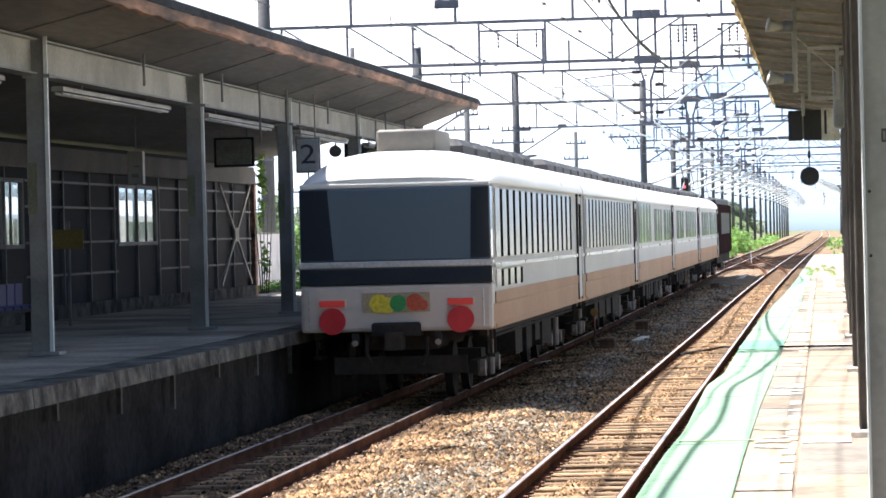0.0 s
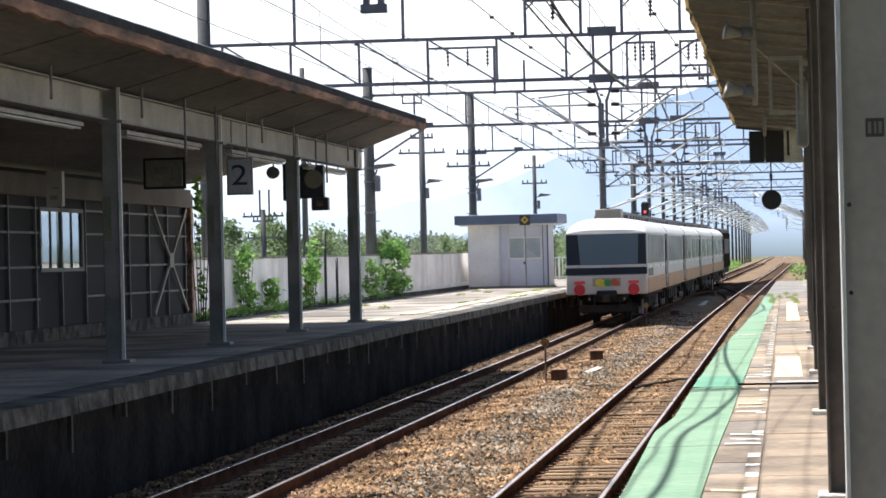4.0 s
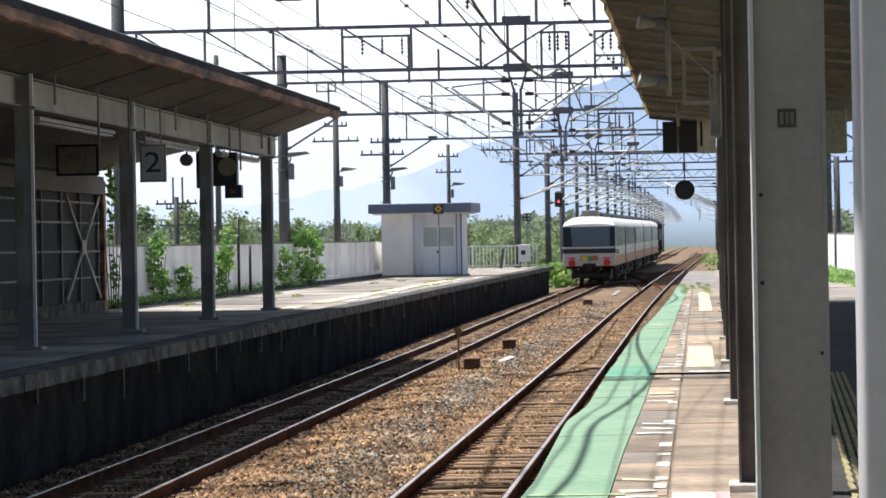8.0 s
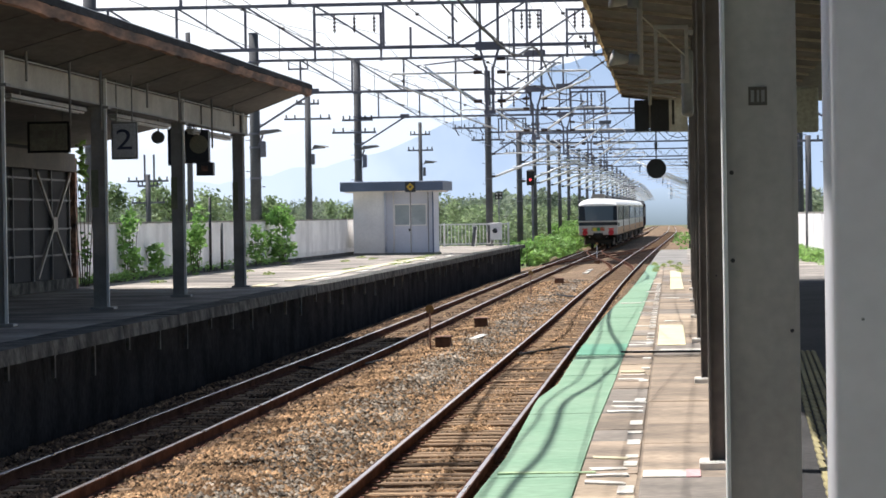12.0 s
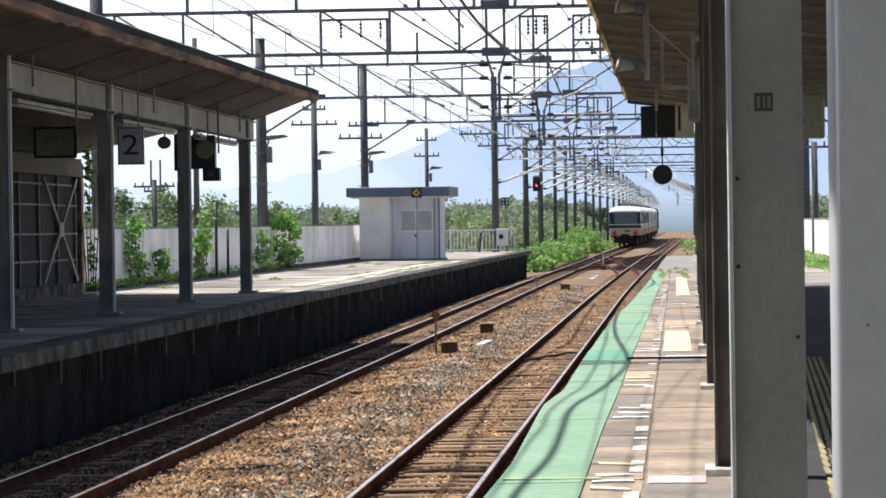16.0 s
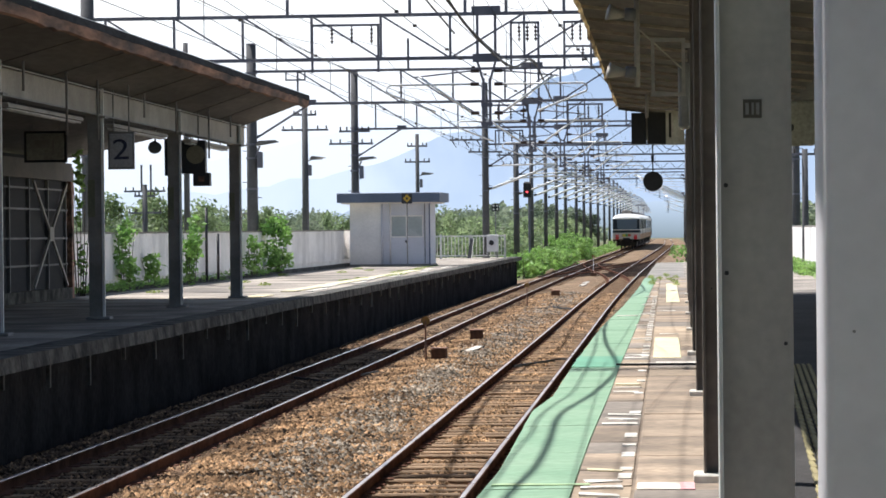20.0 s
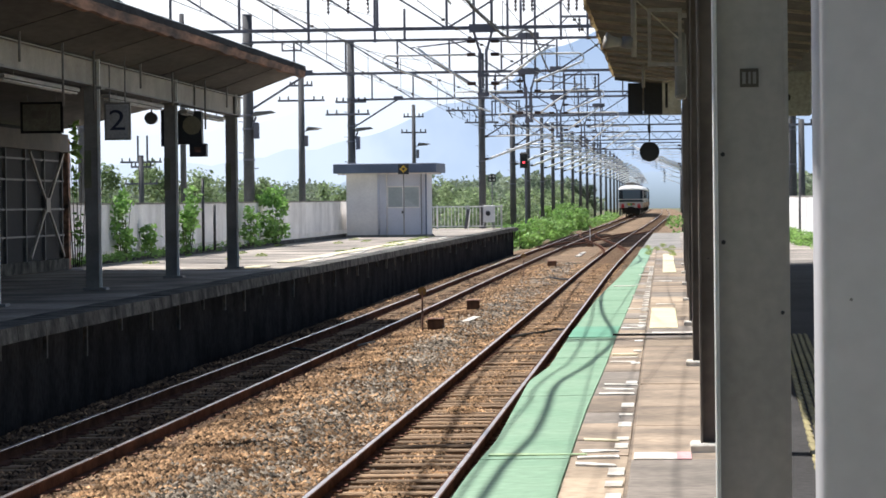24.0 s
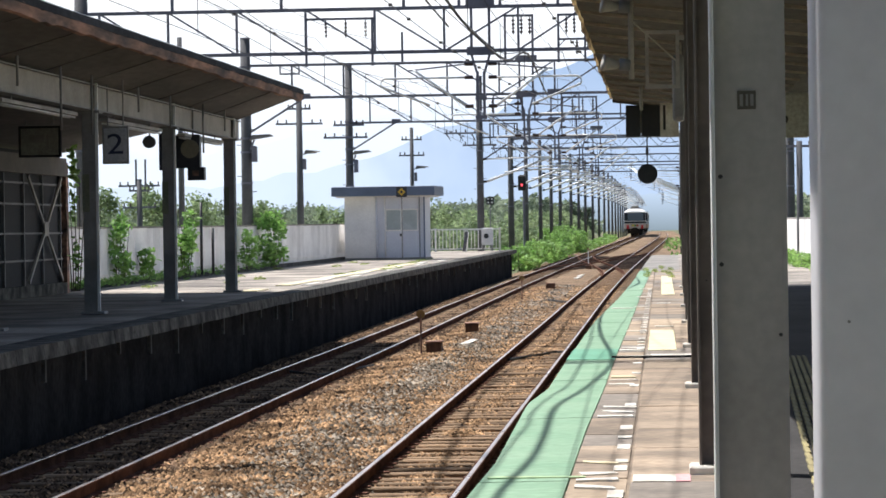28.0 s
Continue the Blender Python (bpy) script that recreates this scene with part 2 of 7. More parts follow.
M_BALLAST = surf("ballast", (0.125, 0.078, 0.043), (0.055, 0.036, 0.022), spec=0.08, rough=0.95, big=0.5, fine=16, grain=0.75, bump=1.0)
M_STONEGREY = surf("grey_ballast_stone", (0.38, 0.325, 0.255), (0.15, 0.125, 0.095), spec=0.15, rough=0.9, big=0.5, fine=30, grain=0.3, bump=0.3, rand=0.9, island=True)
M_STONE = surf("ballast_stone", (0.47, 0.30, 0.165), (0.15, 0.09, 0.048), spec=0.15, rough=0.9, big=0.8, fine=30, grain=0.3, bump=0.3, rand=0.92, island=True)
# stones darkened to carry the canopy's shade over the left track
M_STONESHADE = surf("shade_dark_stone", (0.19, 0.125, 0.08), (0.07, 0.048, 0.033), spec=0.1, rough=0.95, big=0.8, fine=30, grain=0.3, bump=0.3, rand=0.9, island=True)
M_FARBED = surf("far_ballast", (0.27, 0.188, 0.12), (0.165, 0.115, 0.075), spec=0.08, rough=0.95, big=0.5, fine=16, grain=0.6, bump=0.8)
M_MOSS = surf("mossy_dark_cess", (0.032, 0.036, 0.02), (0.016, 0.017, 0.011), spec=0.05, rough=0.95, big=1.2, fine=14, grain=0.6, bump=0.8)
# asphalt darkened so that the canopy's shade sits in its colour
M_ASPHALT = surf("canopy_shade_asphalt", (0.075, 0.072, 0.07), (0.05, 0.048, 0.047), spec=0.1, rough=0.93, big=0.4, fine=18, grain=0.25, bump=0.3)
M_GROUND = surf("earth", (0.10, 0.13, 0.045), (0.13, 0.11, 0.06), rough=0.95, big=0.08, fine=6, grain=0.4, bump=0.6)
M_RAIL = surf("rusty_rail", (0.15, 0.08, 0.058), (0.085, 0.048, 0.036), spec=0.0, rough=0.8, big=2, fine=30, bump=0.2)
M_RAILTOP = surf("worn_rail_head", (0.74, 0.69, 0.66), (0.56, 0.50, 0.47), rough=0.3, metal=0.9, big=1, fine=40, bump=0.02, grain=0.1)
M_TIMBER = surf("tarred_switch_timber", (0.085, 0.058, 0.042), (0.05, 0.035, 0.027), rough=0.9, big=2, fine=14, bump=0.5, rand=0.3, stretch=(1, 6, 6))
M_SLEEPER = surf("sleeper_wood", (0.31, 0.205, 0.12), (0.19, 0.125, 0.073), rough=0.92, big=2, fine=14, bump=0.6, rand=0.35, stretch=(1, 6, 6))
M_SLAB = surf("platform_slab", (0.37, 0.285, 0.205), (0.19, 0.15, 0.112), rough=0.9, big=1.1, fine=12, grain=0.28, bump=0.25, rand=0.22)
M_JOINT = surf("gritty_joint", (0.25, 0.195, 0.14), (0.15, 0.115, 0.085), rough=0.95, big=1.1, fine=14, grain=0.3, bump=0.3)
M_CONC = surf("old_concrete", (0.30, 0.28, 0.25), (0.19, 0.175, 0.155), rough=0.92, big=0.5, fine=12, grain=0.2, bump=0.4)
M_COPING = surf("stained_coping", (0.15, 0.145, 0.13), (0.045, 0.044, 0.042), spec=0.1, rough=0.92, big=2.2, fine=12, grain=0.4, bump=0.4)
M_DARKWALL = surf("near_black_wall", (0.046, 0.045, 0.046), (0.028, 0.027, 0.028), spec=0.0, rough=0.95, big=0.9, fine=9, grain=0.3, bump=0.5)
M_PLATTOP = surf("asphalt_platform", (0.45, 0.40, 0.34), (0.19, 0.172, 0.152), spec=0.1, rough=0.93, big=0.45, fine=14, grain=0.3, bump=0.3)
M_GREEN = surf("green_paint", (0.25, 0.38, 0.255), (0.175, 0.31, 0.195), rough=0.75, big=1.3, fine=11, grain=0.18, bump=0.15, mix=0.8)
M_WHITEPAINT = surf("worn_white_paint", (0.78, 0.76, 0.70), (0.55, 0.50, 0.42), rough=0.8, big=3, fine=18, grain=0.15, bump=0.1)
M_YELLOW = surf("pale_yellow_paver", (0.78, 0.70, 0.46), (0.63, 0.56, 0.37), rough=0.8, big=2, fine=20, grain=0.12, bump=0.2)
# shaded copy of the paver yellow; the canopy's shade is in the colour
M_RIB = surf("shaded_yellow_rib", (0.40, 0.34, 0.16), (0.28, 0.24, 0.12), rough=0.85, big=2, fine=20, grain=0.15, bump=0.2)
M_PINK = surf("pink_paint", (0.75, 0.42, 0.42), rough=0.7)
M_COLUMN = surf("grey_steel_paint", (0.29, 0.285, 0.275), (0.185, 0.18, 0.172), rough=0.6, big=1.6, fine=20, grain=0.1, bump=0.06)
M_RCOL = surf("brownish_steel_paint", (0.20, 0.168, 0.145), (0.12, 0.10, 0.088), rough=0.65, big=1.6, fine=16, grain=0.15, bump=0.08)
# pale paint; on column flanges it holds the brightness of a sunlit edge
M_COLEDGE = surf("pale_paint_sunlit_edge", (0.82, 0.82, 0.80), (0.66, 0.66, 0.64), rough=0.45, big=1.5, fine=20, grain=0.08, bump=0.03)
M_NEARCOL = surf("grey_column_paint", (0.45, 0.43, 0.40), (0.36, 0.345, 0.32), rough=0.62, big=1.6, fine=26, grain=0.1, bump=0.03)
M_POSTWHITE = surf("white_post_paint", (0.74, 0.725, 0.75), (0.67, 0.655, 0.68), rough=0.5, big=1.4, fine=24, grain=0.05, bump=0.02)
M_BEAM = surf("cream_beam_paint", (0.46, 0.43, 0.385), (0.31, 0.28, 0.24), rough=0.7, big=0.9, fine=14, grain=0.14, bump=0.08)
M_ROOFUNDER = surf("weathered_roof_underside", (0.185, 0.17, 0.158), (0.10, 0.093, 0.09), rough=0.9, big=0.7, fine=8, grain=0.2, bump=0.15, stretch=(1, 0.2, 1))
M_ROOFUNDER2 = surf("brown_board_ceiling", (0.115, 0.098, 0.084), (0.06, 0.051, 0.044), rough=0.85, big=1.6, fine=7, grain=0.35, bump=0.2, stretch=(1, 0.25, 1))
M_FLASHING = surf("dark_flashing", (0.06, 0.06, 0.065), (0.03, 0.03, 0.033), spec=0.05, rough=0.85, big=1.5, fine=12, grain=0.25, bump=0.1, stretch=(1, 0.3, 1))
M_RUST = surf("rusty_roof_edge", (0.40, 0.22, 0.15), (0.075, 0.055, 0.048), rough=0.85, big=3.0, fine=11, grain=0.5, bump=0.3, mix=0.6, stretch=(1, 0.14, 1))
M_ROOFTOP = surf("grey_roof_sheet", (0.22, 0.23, 0.25), (0.14, 0.145, 0.155), rough=0.6, big=0.4, fine=8, grain=0.15, bump=0.1)
M_STEEL = surf("galvanised_truss_paint", (0.185, 0.185, 0.225), (0.125, 0.125, 0.155), rough=0.6, big=0.9, fine=16, grain=0.12, bump=0.05)
M_MAST = surf("concrete_mast", (0.12, 0.12, 0.125), (0.08, 0.08, 0.085), rough=0.9, big=0.8, fine=12, grain=0.15, bump=0.1)
M_ARM = surf("bright_bracket_pipe", (0.88, 0.88, 0.87), (0.78, 0.78, 0.77), rough=0.25, metal=0.0, big=2, fine=20, grain=0.05, bump=0.0)
M_WIRE = surf("dark_wire", (0.035, 0.034, 0.036), rough=0.6, bump=0)
M_INSUL = surf("brown_insulator", (0.05, 0.035, 0.03), rough=0.3, bump=0)
M_WHITEWALL = surf("white_fence_panel", (0.90, 0.88, 0.86), (0.74, 0.72, 0.70), rough=0.75, big=0.8, fine=10, grain=0.08, bump=0.08, rand=0.1)
M_HUT = surf("off_white_hut_panel", (0.86, 0.83, 0.80), (0.78, 0.75, 0.72), rough=0.7, big=0.9, fine=12, grain=0.06, bump=0.06)
M_HUTGREY = surf("blue_grey_hut_door", (0.66, 0.67, 0.73), (0.60, 0.61, 0.66), rough=0.6, big=0.9, fine=12, grain=0.05, bump=0.04)
M_HUTROOF = surf("slate_blue_fascia", (0.135, 0.17, 0.25), (0.105, 0.135, 0.20), rough=0.6, big=0.9, fine=12, grain=0.08, bump=0.05)
M_FROST = surf("frosted_pane", (0.42, 0.46, 0.46), (0.36, 0.40, 0.40), rough=0.25, big=1.5, fine=8, grain=0.06, bump=0.0)
M_BLACK = surf("black_paint", (0.018, 0.018, 0.02), (0.012, 0.012, 0.013), rough=0.45, big=2, fine=12, bump=0.05)
M_SIGNWHITE = surf("sign_white", (0.50, 0.48, 0.44), (0.43, 0.41, 0.38), rough=0.5, big=2, fine=12, grain=0.05, bump=0.02)
M_SIGNDARK = surf("sign_dark", (0.035, 0.035, 0.04), rough=0.5, bump=0)
M_SIGNBLUE = surf("sign_navy", (0.03, 0.035, 0.075), rough=0.5, bump=0)
M_SIGNYEL = surf("sign_yellow", (0.70, 0.45, 0.05), rough=0.5, bump=0)
M_WOODBOX = surf("brown_box_paint", (0.16, 0.085, 0.05), (0.10, 0.055, 0.035), rough=0.85, big=3, fine=14, bump=0.2)
M_TUBE = surf("dull_lamp_cover", (0.62, 0.62, 0.60), (0.5, 0.5, 0.48), rough=0.4, big=2, fine=12, bump=0.0)
# cladding colour lowered to hold the dimness far under the canopy
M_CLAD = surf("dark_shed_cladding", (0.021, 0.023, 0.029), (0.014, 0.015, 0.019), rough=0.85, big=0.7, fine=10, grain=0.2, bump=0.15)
M_STUD = surf("grey_stud_paint", (0.19, 0.19, 0.195), (0.12, 0.12, 0.125), rough=0.6, big=1.3, fine=14, grain=0.1, bump=0.05)
M_SEAT = surf("blue_seat_plastic", (0.02, 0.04, 0.22), rough=0.4, bump=0)
M_LEAF = leafy_mat("vine_leaf", (0.33, 0.52, 0.15), (0.18, 0.34, 0.08), 0.5)
M_WEED = leafy_mat("weed_leaf", (0.29, 0.47, 0.13), (0.17, 0.31, 0.08), 0.45)
# this green and the far one are paled to carry distance haze
M_TREE = leafy_mat("tree_leaf", (0.32, 0.40, 0.21), (0.18, 0.25, 0.12), 0.5)
M_DARKTREE = leafy_mat("dark_broad_leaf", (0.15, 0.20, 0.125), (0.08, 0.115, 0.07), 0.3)
M_FARTREE = leafy_mat("far_tree_leaf", (0.25, 0.30, 0.19), (0.17, 0.22, 0.15), 0.45)
M_BARK = surf("bark", (0.11, 0.085, 0.06), rough=0.95, big=3, fine=14, bump=0.5)
M_GRASS = leafy_mat("grass_blade", (0.36, 0.42, 0.13), (0.22, 0.29, 0.08), 0.45)
M_CARWHITE = surf("white_car_paint", (0.80, 0.79, 0.76), (0.74, 0.73, 0.70), rough=0.3, big=0.4, fine=8, grain=0.03, bump=0.01)
# cream deepened to tan: the sunlit ballast's reflection is put into the colour
M_CARCREAM = surf("cream_paint_ballast_tint", (0.50, 0.315, 0.20), (0.43, 0.265, 0.165), spec=0.04, rough=0.55, big=0.5, fine=8, grain=0.04, bump=0.01)
M_CARREAR = surf("grey_beige_rear_paint", (0.58, 0.53, 0.49), (0.52, 0.47, 0.43), rough=0.35, big=0.6, fine=8, grain=0.04, bump=0.01)
M_CARSIDE = surf("pale_car_side", (0.54, 0.525, 0.51), (0.48, 0.465, 0.45), spec=0.1, rough=0.45, big=0.5, fine=8, grain=0.04, bump=0.01)
# blue-grey base colour stands in for sky mirrored in the glass
M_CARGLASS = clear_glass("sky_reflection_car_glass", (0.115, 0.158, 0.205), 0.04)
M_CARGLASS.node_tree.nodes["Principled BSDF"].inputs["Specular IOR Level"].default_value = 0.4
M_DARKGLASS = clear_glass("dark_band_reflection_glass", (0.026, 0.034, 0.047), 0.05)
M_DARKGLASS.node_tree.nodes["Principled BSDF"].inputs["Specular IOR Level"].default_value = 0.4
# pale base colour painted as the sky's reflection along the coach sides
M_SIDEGLASS = clear_glass("reflection_pale_side_glass", (0.54, 0.54, 0.55), 0.2)
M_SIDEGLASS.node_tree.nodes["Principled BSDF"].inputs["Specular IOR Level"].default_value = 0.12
M_WIDEGLASS = clear_glass("wide_side_glass", (0.13, 0.14, 0.16), 0.08)
M_AXLE = surf("dusty_grey_gear", (0.36, 0.31, 0.28), (0.25, 0.21, 0.19), rough=0.8, big=2, fine=12, bump=0.05)
M_MULLION = surf("dull_black_mullion", (0.012, 0.012, 0.014), spec=0.0, rough=1.0, bump=0)
M_SILVER = surf("silver_trim", (0.62, 0.62, 0.63), rough=0.3, metal=0.4, bump=0)
M_UNDER = surf("underframe_black", (0.03, 0.028, 0.028), (0.045, 0.04, 0.035), spec=0.1, rough=0.9, big=1, fine=10, bump=0.2)
M_RED = surf("red_marker_disc", (0.55, 0.025, 0.035), (0.48, 0.02, 0.03), rough=0.4, big=3, fine=12, grain=0.05, bump=0)
M_TAIL = glow("tail_lamp_lens", (0.62, 0.05, 0.04), 0.04)
M_AC = surf("grey_roof_unit", (0.24, 0.215, 0.185), (0.19, 0.17, 0.15), rough=0.6, big=1, fine=12, grain=0.08, bump=0.05)
M_ACDARK = surf("dark_roof_unit", (0.05, 0.05, 0.056), (0.033, 0.033, 0.037), rough=0.7, big=1, fine=12, bump=0.1)
M_LOCO = surf("dark_engine_paint", (0.05, 0.03, 0.03), (0.035, 0.025, 0.025), spec=0.0, rough=0.9, big=1, fine=10, bump=0.02)
M_BADGEG = surf("badge_green", (0.04, 0.32, 0.10), rough=0.4, bump=0)
M_BADGEY = surf("badge_yellow", (0.75, 0.62, 0.05), rough=0.4, bump=0)
M_BADGER = surf("badge_red", (0.55, 0.10, 0.05), rough=0.4, bump=0)
M_BADGEBG = surf("badge_ground", (0.38, 0.32, 0.22), rough=0.5, bump=0)
M_REDLAMP = glow("red_signal_lens", (1.0, 0.07, 0.09), 1.7)
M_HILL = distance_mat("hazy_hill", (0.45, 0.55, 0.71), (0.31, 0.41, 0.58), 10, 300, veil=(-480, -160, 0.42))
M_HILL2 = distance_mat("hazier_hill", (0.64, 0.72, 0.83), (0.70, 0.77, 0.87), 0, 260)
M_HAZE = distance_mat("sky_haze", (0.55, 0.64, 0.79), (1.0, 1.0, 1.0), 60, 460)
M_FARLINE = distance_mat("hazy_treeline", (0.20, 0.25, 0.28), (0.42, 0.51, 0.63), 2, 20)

# ---------- ground, track bed ----------
def ys(a, b, step):
    n = max(int(round((b - a) / step)), 1)
    return [a + (b - a) * i / n for i in range(n + 1)]


def sheet(cols, rows, height, x_of=None):
    """A grid over columns and rows with a height function."""
    g = Geo()
    v = [(c, r, height(c, r)) for r in rows for c in cols]
    n = len(cols)
    g.add(v, [(i * n + j, i * n + j + 1, (i + 1) * n + j + 1, (i + 1) * n + j) for i in range(len(rows) - 1) for j in range(n - 1)])
    return g


def ground_h(x, y):
    return -0.62 + 0.25 * noise.noise((x * 0.05, y * 0.03, 0)) + (0 if abs(x) < 40 else 0.4 * noise.noise((x * 0.01, y * 0.01, 5)))


far_cols = [-4500, -2500, -1200, -600, -300, -150, -80, -50, -30, -20, -14, -9, -4, 0, 5, 10, 18, 30, 60, 150, 400, 1200, 3000, 4500]
far_rows = [-200, -80] + ys(-40, 500, 12) + [560, 640, 760, 950, 1300, 2000, 3200, 4700]
g = sheet(far_cols, far_rows, ground_h).bent()
solo("ground", g, M_GROUND, "uneven grassy earth beside the railway line", "ground", kind="structure", flat=False)

LX, RX = -6.3, -2.51


def bed_h(x, y):
    """Ballast: level under the tracks, a low heap between them, shoulders falling away."""
    z = -0.148
    if x < LX - 1.3:
        z -= 0.22 * min((LX - 1.3 - x) / 0.7, 1)
    if x > RX + 1.3:
        z -= 0.10
    for cx in (RX, LX):
        if abs(x - cx) < 0.52:
            z += 0.024 * math.exp(-((x - cx) / 0.26) ** 2) - 0.028
            if cx == RX:
                z -= 0.008 * (1 - smooth(40, 52, y))
    mid = math.exp(-((x + 4.4) / 0.55) ** 2)
    z += 0.07 * mid
    z += 0.035 * noise.noise((x * 1.7, y * 1.1, 1)) + 0.018 * noise.noise((x * 5, y * 4, 2))
    return z


cols = [-8.9 + 0.16 * i for i in range(51)]
g = sheet(cols, ys(14, 120, 0.35), bed_h)
for g2 in (sheet(cols[::3] + [-0.6, 0.4], ys(120, 900, 4), bed_h), sheet(cols[::2], ys(-60, 14, 2), bed_h)):
    g.add(g2.v, g2.f)
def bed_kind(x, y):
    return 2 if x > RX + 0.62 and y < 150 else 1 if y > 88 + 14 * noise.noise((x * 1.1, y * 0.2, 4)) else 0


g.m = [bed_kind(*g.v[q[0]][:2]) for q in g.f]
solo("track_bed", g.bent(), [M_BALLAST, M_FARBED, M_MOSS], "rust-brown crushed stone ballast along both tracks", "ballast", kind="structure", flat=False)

# loose stones over the bed
rng = random.Random(5)
g = Geo()
OCTA = [(0, 2, 4), (2, 1, 4), (1, 3, 4), (3, 0, 4), (2, 0, 5), (1, 2, 5), (3, 1, 5), (0, 3, 5)]
sv, sf, sm = [], [], []
for i in range(165000):
    y = 22 + 113 * rng.random() ** 1.7
    x = rng.uniform(-8.0, -1.80)
    dr, dl = abs(x - RX), abs(x - LX)
    if min(abs(dr - 0.565), abs(dl - 0.565)) < 0.09:
        continue
    z = bed_h(x, y) + 0.004
    s = rng.uniform(0.014, 0.048) * (1 + 0.004 * max(y - 70, 0))
    if dr < 0.5 and y < 60:
        s *= 0.85
    a = rng.uniform(0, 6.28)
    ca, sa = math.cos(a), math.sin(a)
    base = len(sv)
    for dx, dy, dz in ((-1, 0, 0), (1, 0, 0), (0, -1, 0.1), (0, 1, -0.1), (0.1, 0, 0.8), (0, 0, -0.8)):
        dx, dy, dz = dx * s * rng.uniform(0.7, 1.3), dy * s * rng.uniform(0.7, 1.3), dz * s * rng.uniform(0.7, 1.2)
        sv.append(bend(x + dx * ca - dy * sa, y + dx * sa + dy * ca, z + dz))
    grey = rng.random() < 0.95 * math.exp(-((x + 4.05) / 0.6) ** 2) * (0.65 + 0.9 * noise.noise((x * 0.8, y * 0.22, 3)))
    # stones along the left track take the colour that holds the shade
    shade_tone = x < LX + 0.9 + 0.2 * noise.noise((y * 0.3, x, 8)) and rng.random() < 0.8
    sm += [2 if shade_tone else 1 if grey else 0] * 8
    sf += [(a0 + base, b0 + base, c0 + base) for a0, b0, c0 in OCTA]
me = bpy.data.meshes.new("ballast_stones")
me.from_pydata(sv, [], sf)
me.materials.append(M_STONE)
me.materials.append(M_STONEGREY)
me.materials.append(M_STONESHADE)
me.polygons.foreach_set("material_index", sm)
tagged(new("ballast_stones", me), "loose brown and grey ballast stones strewn between rails", "ballast", kind="stuff")

# rails
RAIL = [(-0.064, -0.15), (0.064, -0.15), (0.064, -0.135), (0.012, -0.118), (0.012, -0.04), (0.034, -0.03), (0.034, -0.004), (-0.034, -0.004), (-0.034, -0.03), (-0.012, -0.04), (-0.012, -0.118), (-0.064, -0.135)]
HEAD = [(-0.023, -0.004), (0.023, -0.004), (0.020, 0.0), (-0.020, 0.0)]
rail_rows = ys(-60, 12, 6)[:-1] + ys(12, 130, 3) + ys(136, 900, 8)
for nm, cx, lab in (("track_right", RIGHT_X, "narrow-gauge track with rusty rails on timber sleepers, nearer the green-edged platform"),
                    ("track_left", LEFT_X, "narrow-gauge track with rusty rails on timber sleepers, beside the island platform")):
    tr = thing(nm, lab, "railway track", kind="structure")
    for s in (-0.5655, 0.5655):
        path = [bend(cx(y) + s, y, 0) for y in rail_rows]
        r = part("rail", Geo().extrude(RAIL, path), M_RAIL, tr, "rusty steel rail")
        part("rail_head", Geo().extrude(HEAD, path), M_RAILTOP, r, "worn bright rail head")
    if nm == "track_right":
        TRACK_R = tr
    else:
        TRACK_L = tr

# turnout and crossing between the tracks beyond the platform end
sw = thing("turnout", "rusty crossover rails and timbers joining the two tracks", "turnout", kind="structure")
for off in (-0.53, 0.53):
    path = []
    for y in ys(150, 235, 3):
        u = smooth(150, 235, y)
        path.append(bend(RX + (LEFT_X(y) - RX) * u + off, y, 0.012))
    part("switch_rail", Geo().extrude(RAIL, path), M_RAIL, sw)
for off in (-0.53, 0.53):
    path = []
    for y in ys(168, 250, 3):
        u = smooth(168, 250, y)
        path.append(bend(LEFT_X(y) + (RX - LEFT_X(y)) * u + off, y, 0.006))
    part("switch_rail", Geo().extrude(RAIL, path), M_RAIL, sw)
for i in range(26):
    y = 178 + i * 2.1
    part("switch_timber", Geo().box(-7.6, -1.4, y - 0.15, y + 0.15, -0.20, -0.075).bent(), M_TIMBER, sw)


# ---------- right-hand platform ----------
EDGE_R = [(-6, -1.0), (17.3, -1.063), (20, -1.035), (21.7, -1.055), (26.6, -1.112), (29.1, -1.026), (35, -1.041), (49.8, -1.03), (65, -0.87), (90, -0.72), (150, -0.62)]
GREEN_R = [(-6, -0.44), (17, -0.545), (22.9, -0.552), (25.2, -0.543), (29, -0.525), (35, -0.522), (49.6, -0.475), (75, -0.42), (104, -0.31)]


def along(line, y):
    """Straight between the given points, level before and after."""
    y = min(max(y, line[0][0]), line[-1][0])
    for (a, xa), (b, xb) in zip(line, line[1:]):
        if y <= b:
            return xa + (xb - xa) * (y - a) / (b - a)


def edge_r(y):
    """The platform edge wanders a hand's width where panels were re-laid."""
    return along(EDGE_R, y)


def green_r(y):
    return along(GREEN_R, y)


rows = ys(-48, -6, 6)[:-1] + ys(-6, 60, 0.5) + ys(66, 150, 6)
body = Geo()
sec = []
v = []
for y in rows:
    e = edge_r(y)
    v += [bend(e + 0.12, y, -0.6), bend(e + 0.12, y, PLAT - 0.16), bend(e, y, PLAT - 0.16), bend(e, y, PLAT - 0.03), bend(5.6, y, PLAT - 0.03), bend(5.6, y, -0.6)]
